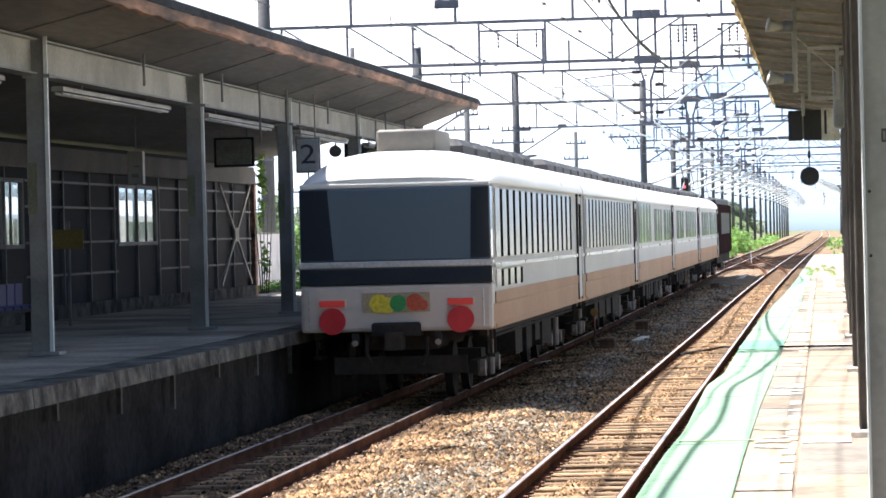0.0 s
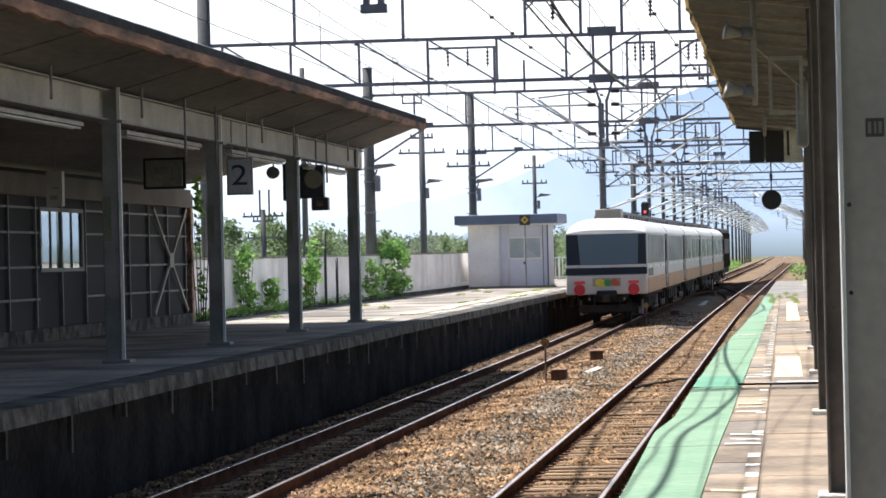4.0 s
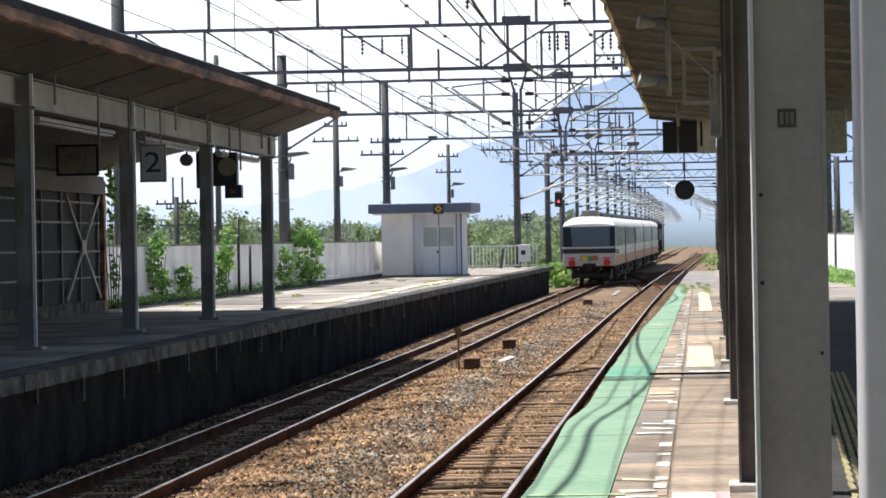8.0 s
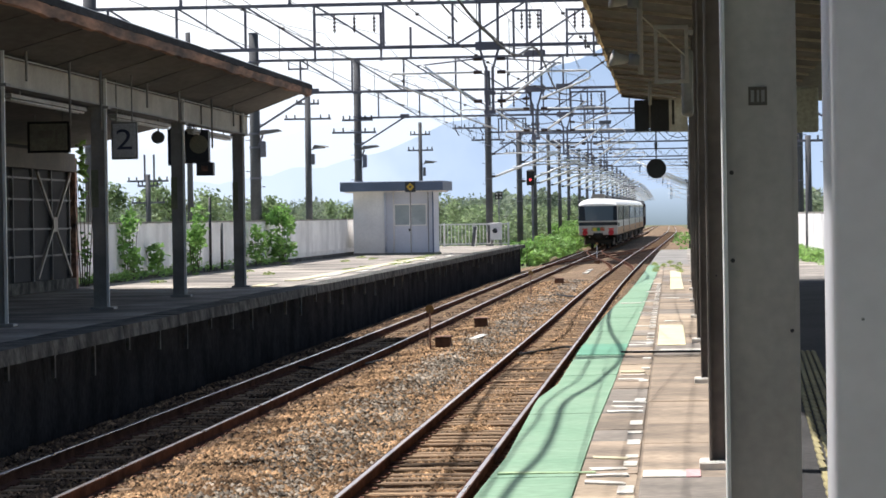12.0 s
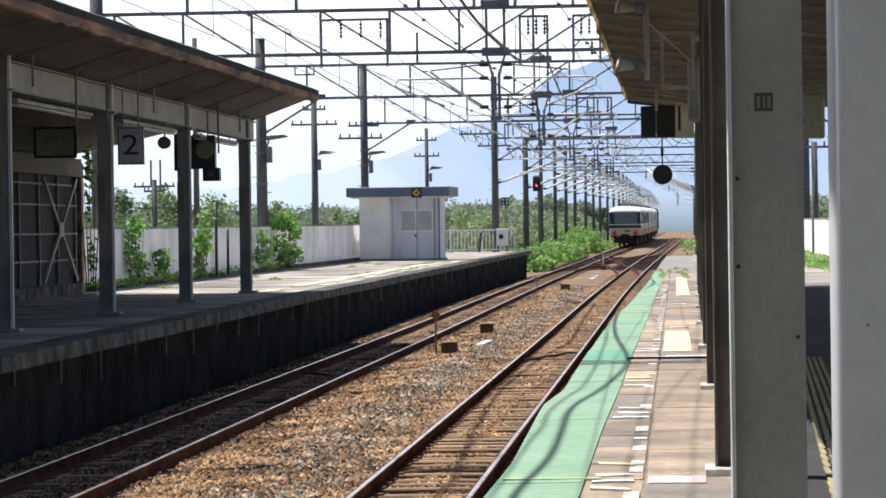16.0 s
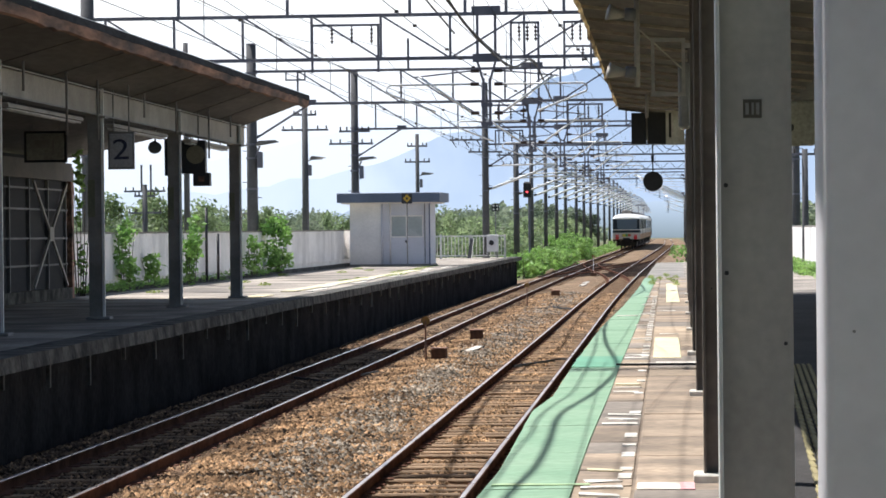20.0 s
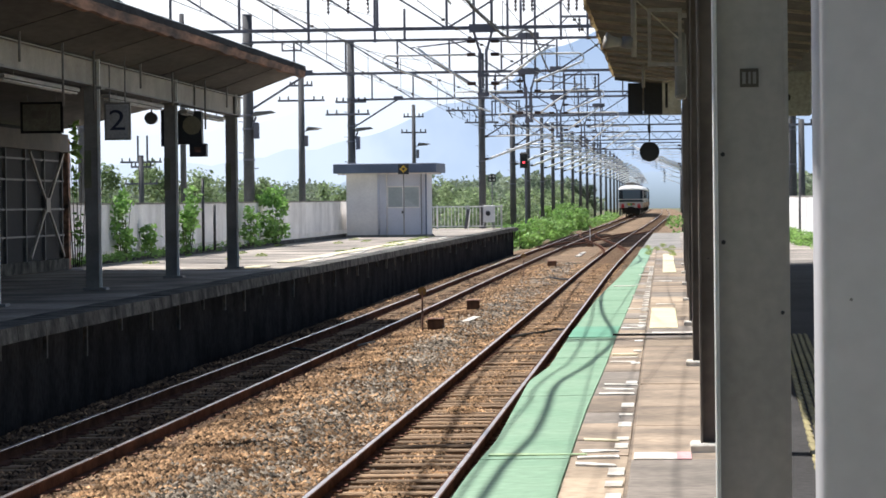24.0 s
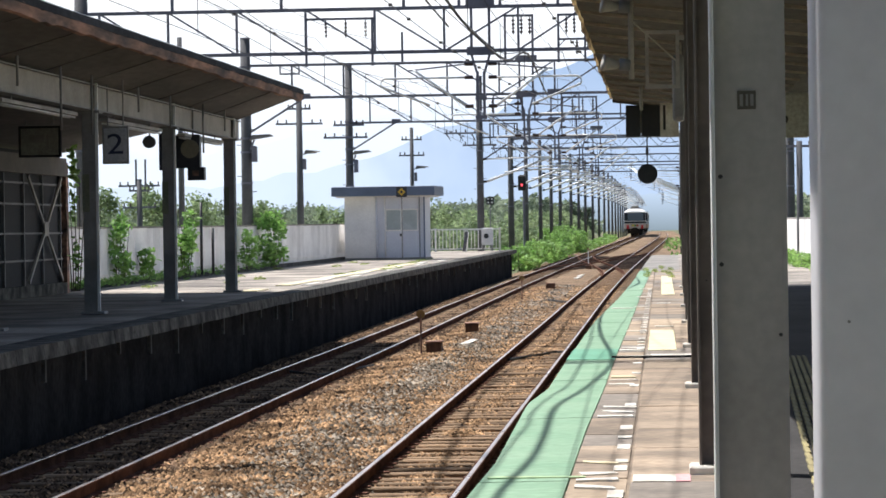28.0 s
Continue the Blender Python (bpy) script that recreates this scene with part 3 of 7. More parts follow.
body.add(v, [(i * 6 + j, i * 6 + j + 1, (i + 1) * 6 + j + 1, (i + 1) * 6 + j) for i in range(len(rows) - 1) for j in range(5)] +
         [(0, 1, 2, 3, 4, 5), tuple(len(v) - 1 - j for j in range(6))])
PLATFORM_R = solo("platform_right", body, M_CONC, "concrete side platform with a green painted edge strip", "platform", kind="structure")
# green painted strip, in panels
gp = Geo()
yy = [-48.7 + 3.05 * i for i in range(51)]
for a, b in zip(yy, yy[1:]):
    if a > 104:
        break
    k = ys(a + 0.012, b - 0.012, 0.75)
    vv = []
    lift = 0.0012 * math.sin(a * 3.1)
    for y in k:
        vv += [bend(edge_r(y) - 0.015, y, PLAT - 0.12), bend(edge_r(y) - 0.015, y, PLAT - 0.004 + lift), bend(green_r(y), y, PLAT + 0.002 + lift), bend(green_r(y), y, PLAT - 0.03)]
    panel = Geo().add(vv, [(i * 4 + j, i * 4 + j + 1, (i + 1) * 4 + j + 1, (i + 1) * 4 + j) for i in range(len(k) - 1) for j in range(3)] + [(0, 1, 2, 3), tuple(len(vv) - 1 - j for j in range(4))])
    part("edge_panel", panel, M_GREEN, PLATFORM_R, "green painted edge panel")

# ---------- left-hand island platform ----------
# the island was set out on a module of its own; its pieces are brought to true size about one point
def module(k):
    return Matrix.Translation((0, 0, 2.48)) @ Matrix.Scale(k, 4) @ Matrix.Translation((0, 0, -2.48))


def settle(before, k):
    for ob in list(scene.objects):
        if ob not in before and ob.parent is None:
            ob.matrix_basis = module(k) @ ob.matrix_basis


ISLAND, WALLSIDE = 0.94, 0.895
standing = set(scene.objects)
EDGE_L = [(18, -7.95), (36, -8.17), (50, -8.38), (75, -8.72), (110, -8.78), (182, -8.72)]


def edge_l(y):
    return along(EDGE_L, y)


rows = ys(-48, 182, 2)
v = []
for y in rows:
    e = edge_l(y)
    v += [bend(-17.5, y, -1.1), bend(-17.5, y, PLAT - 0.02), bend(e - 0.32, y, PLAT - 0.02), bend(e - 0.32, y, -1.1)]
g = Geo().add(v, [(i * 4 + j, (i + 1) * 4 + j, (i + 1) * 4 + j + 1, i * 4 + j + 1) for i in range(len(rows) - 1) for j in range(3)] + [(0, 1, 2, 3), tuple(len(v) - 1 - j for j in range(4))])
PLATFORM_L = solo("platform_left", g, [M_PLATTOP], "asphalt-topped island platform on a near-black retaining wall", "platform", kind="structure")
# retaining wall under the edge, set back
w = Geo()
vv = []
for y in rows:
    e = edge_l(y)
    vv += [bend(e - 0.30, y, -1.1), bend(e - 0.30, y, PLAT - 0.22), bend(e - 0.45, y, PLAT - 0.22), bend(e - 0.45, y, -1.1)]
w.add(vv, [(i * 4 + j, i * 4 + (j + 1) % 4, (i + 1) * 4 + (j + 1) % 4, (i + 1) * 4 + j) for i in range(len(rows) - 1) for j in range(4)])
part("retaining_wall", w, M_DARKWALL, PLATFORM_L, "near-black retaining wall under the coping")
for y in ys(-48, 182, 2.0)[:-1]:
    a, b = y + 0.015, y + 1.985
    e0, e1 = edge_l(a), edge_l(b)
    dz = rng.uniform(-0.004, 0.004) - 0.006
    p = [(e0 - 0.6, a, PLAT - 0.19 + dz), (e0, a, PLAT - 0.19 + dz), (e1, b, PLAT - 0.19 + dz), (e1 - 0.6, b, PLAT - 0.19 + dz)]
    q = [(x, y2, z + 0.2) for x, y2, z in p]
    q[1] = (q[1][0] - 0.02, q[1][1], q[1][2])
    q[2] = (q[2][0] - 0.02, q[2][1], q[2][2])
    part("coping_slab", Geo().add(p + q, [(0, 3, 2, 1), (4, 5, 6, 7), (0, 1, 5, 4), (1, 2, 6, 5), (2, 3, 7, 6), (3, 0, 4, 7)]).bent(), M_COPING, PLATFORM_L)
M_BRACKET = surf("stained_bracket", (0.14, 0.135, 0.125), (0.05, 0.048, 0.045), rough=0.9, big=1.5, fine=12)
# brackets under the coping, old rail stumps
for i, y in enumerate(ys(-46, 181, 3.3)):
    e = edge_l(y)
    long = (0.62, 0.85, 0.4)[i % 3]
    part("coping_bracket", Geo().box(e - 0.2, e - 0.145, y - 0.05, y + 0.05, PLAT - 0.2 - long * 0.55, PLAT - 0.18).bent(), M_BRACKET, PLATFORM_L, "stained concrete bracket")
# tactile line and its stains
for i in range(42):
    y = 79 + i * 1.22
    if rng.random() < 0.12:
        continue
    e = edge_l(y) - 1.55
    part("tactile_paver", Geo().chamfer(e - 0.21, e + 0.21, y - 0.58, y + 0.58, PLAT - 0.03, PLAT + 0.012, 0.008).bent(), M_YELLOW, PLATFORM_L)
for i in range(9):
    y = 88 + i * 6.3
    e = edge_l(y) - 1.0 - 0.3 * (i % 2)
    part("white_line", Geo().box(e - 0.1, e + 0.1, y - 1.9, y + 1.9, PLAT - 0.03, PLAT + 0.004 + 0.0004 * i).bent(), M_WHITEPAINT, PLATFORM_L)


# ---------- left canopy ----------
LCX = -10.62
LCOLS = [-36.0, -25.4, -14.8, -4.2, 6.4, 17.0, 27.4, 38.2, 48.8, 58.6, 68.4, 77.9]
for y, dx in zip(LCOLS, (0.0, 0.0, 0.0, 0.0, 0.0, 0.04, 0.07, 0.12, 0.17, 0.02, -0.03, 0.0)):
    col = thing("canopy_column", "grey steel canopy column with a flange edge painted pale as if sunlit", "column", "columns of the island canopy", at=bend(LCX + dx, y, PLAT))
    part("column_body", Geo().box(-0.15, 0.10, -0.14, 0.14, 0, 4.27), M_COLUMN, col, bevel=0.012)
    part("flange", Geo().box(0.104, 0.155, -0.16, -0.11, 0, 4.30), M_COLEDGE, col, "flange edge painted pale as if sunlit")
    part("foot_plate", Geo().chamfer(-0.2, 0.24, -0.2, 0.2, -0.01, 0.04, 0.01), M_COLUMN, col)
    part("cap", Geo().box(-0.19, 0.19, -0.17, 0.17, 3.74, 3.79), M_COLUMN, col)
    part("stain", Geo().box(-0.156, -0.02, -0.1465, -0.1455, 1.9, 2.6), surf("mossy_stain", (0.25, 0.255, 0.18), rough=0.9) if y == LCOLS[0] else bpy.data.materials["mossy_stain"], col, "greenish painted mark")
beam = thing("canopy_beam", "long cream-painted steel beam with rust streaks over the columns", "beam")
part("web", Geo().box(LCX - 0.05, LCX + 0.05, -48, 79.2, PLAT + 3.80, PLAT + 4.26), M_BEAM, beam)
part("flange", Geo().box(LCX - 0.14, LCX + 0.14, -48, 79.2, PLAT + 3.79, PLAT + 3.815), M_COLUMN, beam)
part("flange", Geo().box(LCX - 0.14, LCX + 0.14, -48, 79.2, PLAT + 4.255, PLAT + 4.28), M_COLUMN, beam)
# butterfly roof: high at the rims, low along the middle
ROOF = [(-9.02, 5.90), (-10.62, 5.31), (-12.6, 5.09), (-14.9, 4.58), (-17.0, 4.35), (-20.0, 4.35)]


def eave(y):
    """The island roof's rim climbs a little towards its far end."""
    return 5.90 - 0.0047 * (79.4 - max(y, 20.0))


def roof_sheet(y0, y1, profile, thick, rim=None):
    g = Geo()
    k = ys(y0, y1, 4)
    n = len(profile)
    wob = lambda y, x: 0.015 * math.sin(y * 0.31 + x) + (rim(y) - profile[0][1] if rim else 0) if abs(x - profile[0][0]) < 0.1 else 0
    v = [(x, y, z + wob(y, x)) for y in k for x, z in profile] + [(x, y, z + thick + wob(y, x)) for y in k for x, z in profile]
    o = len(k) * n
    f, m = [], []
    for i in range(len(k) - 1):
        for j in range(n - 1):
            a = i * n + j
            f.append((a, a + n, a + n + 1, a + 1))
            m.append(0)
            f.append((o + a, o + a + 1, o + a + n + 1, o + a + n))
            m.append(1)
        a = i * n
        f.append((a, o + a, o + a + n, a + n)), m.append(2)
        a = i * n + n - 1
        f.append((a, a + n, o + a + n, o + a)), m.append(2)
    for i in (0, len(k) - 1):
        for j in range(n - 1):
            a = i * n + j
            f.append((a, a + 1, o + a + 1, o + a)), m.append(2)
    g.add(v, f)
    g.m = m
    return g


cl = thing("canopy_roof_left", "weathered butterfly canopy roof with a rusty rim", "canopy roof", kind="structure")
part("roof_sheet", roof_sheet(-49, 79.4, ROOF, 0.10, eave), [M_ROOFUNDER, M_ROOFTOP, M_RUST], cl)
part("rim", Geo().extrude([(-0.02, -0.15), (0.05, -0.13), (0.09, 0.03), (0.0, 0.03)], [(-9.02 + rng.uniform(-0.01, 0.01), y, eave(y) + rng.uniform(-0.022, 0.022)) for y in ys(-49, 79.4, 0.45)]), M_RUST, cl, "rusty ragged rim plate")
part("flashing", Geo().extrude([(0.0, 0.025), (0.095, 0.025), (0.085, 0.15), (0.02, 0.175), (0.0, 0.175)], [(-9.02, y, eave(y) + rng.uniform(-0.006, 0.006)) for y in ys(-49, 79.4, 1.8)]), M_FLASHING, cl, "dark folded metal flashing")
# thin pale lip added as a painted highlight along the roof's top edge
part("gutter", Geo().extrude([(0.01, 0.172), (0.03, 0.17), (0.03, 0.184), (0.01, 0.186)], [(-9.02, y, eave(y) + 0.004 * math.sin(y)) for y in ys(-49, 79.4, 2)]), M_COLEDGE, cl, "pale lip painted as the roof edge's highlight line")
for y in ys(-46, 79, 4.2):
    part("rafter", Geo().bar((-9.06, y, eave(y) - 0.025), (-10.6, y, 5.30), 0.05, 0.012), M_ROOFUNDER, cl)
# hangers and strip lights under the beam
for y0, y1 in zip(LCOLS, LCOLS[1:]):
    y, half = (y0 + y1) / 2, (y1 - y0) / 2 - 1.6
    lf = thing("strip_light", "unlit white strip light hung along the canopy beam", "lamp", "strip lights along the beam", at=(LCX - 0.02, y, PLAT + 3.58))
    part("housing", Geo().chamfer(-0.09, 0.09, -half, half, 0.06, 0.13, 0.02), M_BEAM, lf)
    for x in (-0.05, 0.05):
        part("tube", Geo().tube([(x, -half + 0.1, 0.03), (x, half - 0.1, 0.03)], 0.02, 8), M_TUBE, lf, flat=False)
    for s in (-2.2, 2.2):
        part("bracket", Geo().box(-0.012, 0.012, s - 0.012, s + 0.012, 0.12, 0.22), M_COLUMN, lf)
for i, (y, z) in enumerate([(44.2, 3.9), (54.3, 3.3), (57.3, 3.3), (66.6, 3.7), (71.4, 3.3), (50.6, 3.9), (62.5, 3.9), (75, 3.9)]):
    solo("drop_pipe", Geo().tube([(LCX + 0.28, y, 5.55), (LCX + 0.28, y, PLAT + z)], 0.022, 8), M_COLUMN, "thin grey conduit pipe hanging from the roof", "pipe", "conduits under the canopy", flat=False)

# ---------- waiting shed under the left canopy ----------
# beam paint darkened to stand for the shade under the canopy
M_HEADBEAM = surf("shaded_beam_paint", (0.17, 0.15, 0.13), (0.11, 0.10, 0.09), rough=0.8, big=0.9, fine=12, grain=0.15, bump=0.1)
shed = thing("waiting_shed", "dark-clad platform shed with pale studs, cross braces and windows", "shed")
SX = -15.05
WINDOWS = [(51.6, 54.9), (63.0, 67.0)]
cuts = [-48.0] + [e for w in WINDOWS for e in w] + [78.98]
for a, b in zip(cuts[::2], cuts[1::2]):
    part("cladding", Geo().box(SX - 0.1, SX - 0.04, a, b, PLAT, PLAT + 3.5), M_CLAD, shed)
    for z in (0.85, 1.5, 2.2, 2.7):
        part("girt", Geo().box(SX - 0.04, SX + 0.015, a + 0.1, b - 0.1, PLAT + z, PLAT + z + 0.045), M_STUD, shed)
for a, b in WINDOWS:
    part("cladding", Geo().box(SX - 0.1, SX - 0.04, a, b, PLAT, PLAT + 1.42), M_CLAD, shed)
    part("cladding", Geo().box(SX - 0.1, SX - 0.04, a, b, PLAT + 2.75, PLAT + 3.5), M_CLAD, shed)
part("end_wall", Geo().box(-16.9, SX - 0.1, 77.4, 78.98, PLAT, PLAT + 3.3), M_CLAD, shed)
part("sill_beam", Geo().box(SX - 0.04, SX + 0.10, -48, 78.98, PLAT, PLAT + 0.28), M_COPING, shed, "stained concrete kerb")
part("head_beam", Geo().box(SX - 0.06, SX + 0.12, -48, 78.98, PLAT + 2.95, PLAT + 3.4), M_HEADBEAM, shed, "head beam painted darker for canopy shade")
for y in ys(-47.1, 78.6, 2.3):
    part("stud", Geo().box(SX - 0.04, SX + 0.03, y - 0.035, y + 0.035, PLAT + 0.28, PLAT + 2.95), M_STUD, shed)
for yc in (76.5, 34.0):
    for s in (-1, 1):
        part("brace", Geo().bar((SX + 0.05, yc - s * 2.1, PLAT + 0.35), (SX + 0.05, yc + s * 2.1, PLAT + 2.9), 0.05, 0.09), M_BEAM, shed, "pale cross brace")
    part("brace_hub", Geo().box(SX + 0.055, SX + 0.085, yc - 0.25, yc + 0.25, PLAT + 1.45, PLAT + 1.8), M_BEAM, shed)
part("corner_post", Geo().box(SX - 0.12, SX + 0.1, 78.98, 79.28, PLAT, PLAT + 3.3), M_RUST, shed, "dark rusty corner post")
pane = clear_glass("window_pane_glass", (0.26, 0.31, 0.31), 0.02)
pane.node_tree.nodes["Principled BSDF"].inputs["Transmission Weight"].default_value = 1.0
for a, b in WINDOWS:
    z0, z1, m = PLAT + 1.42, PLAT + 2.75, (a + b) / 2
    win = part("window_frame", Geo().box(SX - 0.06, SX + 0.02, a, a + 0.12, z0, z1).box(SX - 0.06, SX + 0.02, b - 0.12, b, z0, z1).box(SX - 0.06, SX + 0.02, a + 0.12, b - 0.12, z0, z0 + 0.08)
               .box(SX - 0.06, SX + 0.02, a + 0.12, b - 0.12, z1 - 0.08, z1).box(SX - 0.05, SX + 0.01, m - 0.05, m + 0.05, z0 + 0.08, z1 - 0.08), M_STUD, shed)
    for c, d in ((a + 0.12, m - 0.05), (m + 0.05, b - 0.12)):
        p = part("pane", Geo().box(SX - 0.03, SX - 0.025, c, d, z0 + 0.08, z1 - 0.08), pane, win)
        p.visible_shadow = False
        part("glazing_bar", Geo().box(SX - 0.04, SX, (c + d) / 2 - 0.03, (c + d) / 2 + 0.03, z0 + 0.08, z1 - 0.08), M_STUD, win)
seat = thing("bench", "row of blue plastic waiting seats on a dark frame", "bench", at=(-13.7, 48.6, PLAT))
for i in range(6):
    part("seat", Geo().chamfer(-0.22, 0.2, -1.6 + i * 0.55, -1.12 + i * 0.55, 0.40, 0.45, 0.02).box(-0.26, -0.2, -1.6 + i * 0.55, -1.12 + i * 0.55, 0.45, 0.82), M_SEAT, seat)
part("frame", Geo().box(-0.05, 0.05, -1.6, 1.7, 0.33, 0.40).box(-0.05, 0.05, -1.3, -1.22, 0, 0.33).box(-0.05, 0.05, 1.2, 1.28, 0, 0.33), M_BLACK, seat)

# ---------- things under the left canopy ----------
def text_geo(name, body, size, mat, parent, m, label=""):
    """Raised lettering turned into a mesh."""
    cu = bpy.data.curves.new(name, "FONT")
    cu.body, cu.size, cu.extrude, cu.align_x, cu.align_y = body, size, 0.004, "CENTER", "CENTER"
    tmp = bpy.data.objects.new(name, cu)
    scene.collection.objects.link(tmp)
    me = bpy.data.meshes.new_from_object(tmp.evaluated_get(bpy.context.evaluated_depsgraph_get()))
    bpy.data.objects.remove(tmp)
    me.materials.append(mat)
    ob = new(name, me)
    ob.parent = parent
    ob.matrix_basis = m
    return tagged(ob, label)


s2 = thing("platform_number_sign", "grey platform number board with a dark figure 2", "sign", at=(-10.38, 60.0, 4.18))
part("board", Geo().box(-0.22, 0.22, -0.05, 0.05, -0.32, 0.32), surf("grey_number_board", (0.47, 0.48, 0.50), (0.40, 0.41, 0.43), rough=0.6), s2, bevel=0.01)
part("frame", Geo().box(-0.25, 0.25, -0.04, 0.06, 0.32, 0.36).box(-0.25, 0.25, -0.04, 0.06, -0.36, -0.32).box(-0.25, -0.22, -0.04, 0.06, -0.32, 0.32).box(0.22, 0.25, -0.04, 0.06, -0.32, 0.32), M_COLUMN, s2)
text_geo("figure", "2", 0.56, M_SIGNBLUE, s2, pose(0, -0.056, 0, 90, 0, 0) @ Matrix.Diagonal((1.25, 1, 1, 1)), "dark blue figure")
parts("hanger", Geo().tube([(-0.15, 0, 0.36), (-0.15, 0, 1.25)], 0.014, 6).tube([(0.15, 0, 0.36), (0.15, 0, 1.25)], 0.014, 6), M_COLUMN, s2)

cam2 = thing("round_lamp", "small dark round spotlight hung under the roof", "lamp", at=(-11.35, 70.0, 4.52))
part("shade", Geo().disc((0, 0, 0), 0.13, 0.20, "y", 20), M_BLACK, cam2, flat=False)
part("rim", Geo().disc((0, -0.11, 0), 0.14, 0.03, "y", 20), M_STUD, cam2)
part("bracket", Geo().tube([(0, 0.02, 0.1), (0, 0.02, 0.82)], 0.02, 8), M_BLACK, cam2)

db = thing("display_box", "dark hanging departure box seen from its back", "sign", at=(-10.80, 71.2, 4.33))
part("case", Geo().chamfer(-0.42, 0.42, -0.14, 0.14, -0.38, 0.38, 0.03), M_SIGNDARK, db)
part("side_plate", Geo().box(-0.50, -0.42, -0.2, 0.2, -0.42, 0.42), surf("blue_black_plate", (0.03, 0.035, 0.06), rough=0.5), db)
part("round_face", Geo().disc((0.2, -0.15, 0.05), 0.21, 0.02, "y", 24), surf("faded_dial", (0.28, 0.25, 0.17), rough=0.6), db, "faded round dial")
part("lower_box", Geo().chamfer(0.14, 0.52, -0.16, 0.12, -0.66, -0.36, 0.02), M_SIGNDARK, db, "small black lower box")
part("lower_mark", Geo().box(0.25, 0.40, -0.165, -0.16, -0.56, -0.44), M_RUST, db)
parts("hanger", Geo().tube([(-0.25, 0, 0.38), (-0.25, 0, 1.2)], 0.02, 6).tube([(0.25, 0, 0.38), (0.25, 0, 1.2)], 0.02, 6), M_COLUMN, db)
part("cable", Geo().tube([(0.1, 0.05, 0.38), (-0.05, 0.05, 0.6), (-0.22, 0.05, 0.75), (-0.28, 0.05, 1.05), (-0.2, 0.05, 1.2)], 0.014, 5), M_WIRE, db, "drooping black lead")
nb = thing("name_board", "dim hanging station board with unreadable lettering", "sign", at=(-13.03, 66.0, 4.45))
part("board", Geo().box(-0.40, 0.40, -0.06, 0.06, -0.28, 0.28), surf("dim_board", (0.33, 0.335, 0.31), (0.24, 0.245, 0.225), rough=0.6, big=3), nb, bevel=0.01)
part("frame", Geo().box(-0.45, 0.45, -0.05, 0.07, 0.28, 0.33).box(-0.45, 0.45, -0.05, 0.07, -0.33, -0.28).box(-0.45, -0.40, -0.05, 0.07, -0.28, 0.28).box(0.40, 0.45, -0.05, 0.07, -0.28, 0.28), M_CLAD, nb)
parts("bar", Geo().box(-0.2, 0.1, -0.066, -0.061, -0.02, 0.14).box(0.15, 0.2, -0.066, -0.061, -0.16, 0.14), M_COLUMN, nb)
parts("hanger", Geo().tube([(-0.3, 0, 0.33), (-0.3, 0, 0.6)], 0.015, 6).tube([(0.3, 0, 0.33), (0.3, 0, 0.6)], 0.015, 6), M_COLUMN, nb)
ps = thing("paper_lantern_sign", "small white hanging box sign with faint marks", "sign", at=(-13.3, 57.0, 3.95))
part("box", Geo().chamfer(-0.15, 0.15, -0.1, 0.1, -0.32, 0.32, 0.02), M_SIGNWHITE, ps)
parts("bar", Geo().box(-0.08, 0.06, -0.106, -0.101, -0.2, -0.12).box(-0.02, 0.09, -0.106, -0.101, 0.0, 0.04), M_COLUMN, ps)
part("hanger", Geo().tube([(0, 0, 0.3), (0, 0, 1.1)], 0.012, 6), M_COLUMN, ps)
# poster on a post by the shed, small yellow board
yb = thing("yellow_notice", "small faded yellow notice board on a grey post", "sign", at=(-13.6, 52.5, PLAT))
part("post", Geo().tube([(0, 0, 0), (0, 0, 1.9)], 0.03, 8), M_COLUMN, yb)
part("board", Geo().box(-0.28, 0.28, -0.05, -0.02, 1.4, 1.75), surf("faded_yellow", (0.30, 0.22, 0.06), rough=0.7), yb)

settle(standing, ISLAND)

# lattice of leaves behind the shed corner
def leaves(name, spots, n, size, mat, seed, flatten=1.0):
    """Many small leaf faces spread through overlapping lumps (x, y, z, rx, ry, rz)."""
    r = random.Random(seed)
    v, f = [], []
    for i in range(n):
        cx, cy, cz, a, b, c = r.choice(spots)
        d = Vector((r.gauss(0, 1), r.gauss(0, 1), r.gauss(0, 1))).normalized() * (r.random() ** 0.45)
        p = Vector((cx + d.x * a, cy + d.y * b, cz + d.z * c))
        s = size * r.uniform(0.6, 1.4)
        u = Vector((r.gauss(0, 1), r.gauss(0, 1), r.gauss(0, 0.6))).normalized()
        w = u.cross(Vector((r.gauss(0, 1), r.gauss(0, 1), r.gauss(0, 1)))).normalized()
        k = u.cross(w) * (0.25 * s)
        m = len(v)
        v += [p - u * s, p - w * (s * 0.55) + k, p + u * s, p + w * (s * 0.55) + k]
        f += [(m, m + 1, m + 2), (m, m + 2, m + 3)]
    g = Geo()
    g.v, g.f, g.m = [tuple(q) for q in v], f, [0] * len(f)
    return g


# ---------- boundary wall and its vines ----------
standing = set(scene.objects)
WALLX = lambda y: -16.25 + 0.55 * smooth(90, 150, y)
wall = thing("boundary_wall", "white panelled platform wall on a low lattice foot", "wall", kind="structure")
y = 78.0
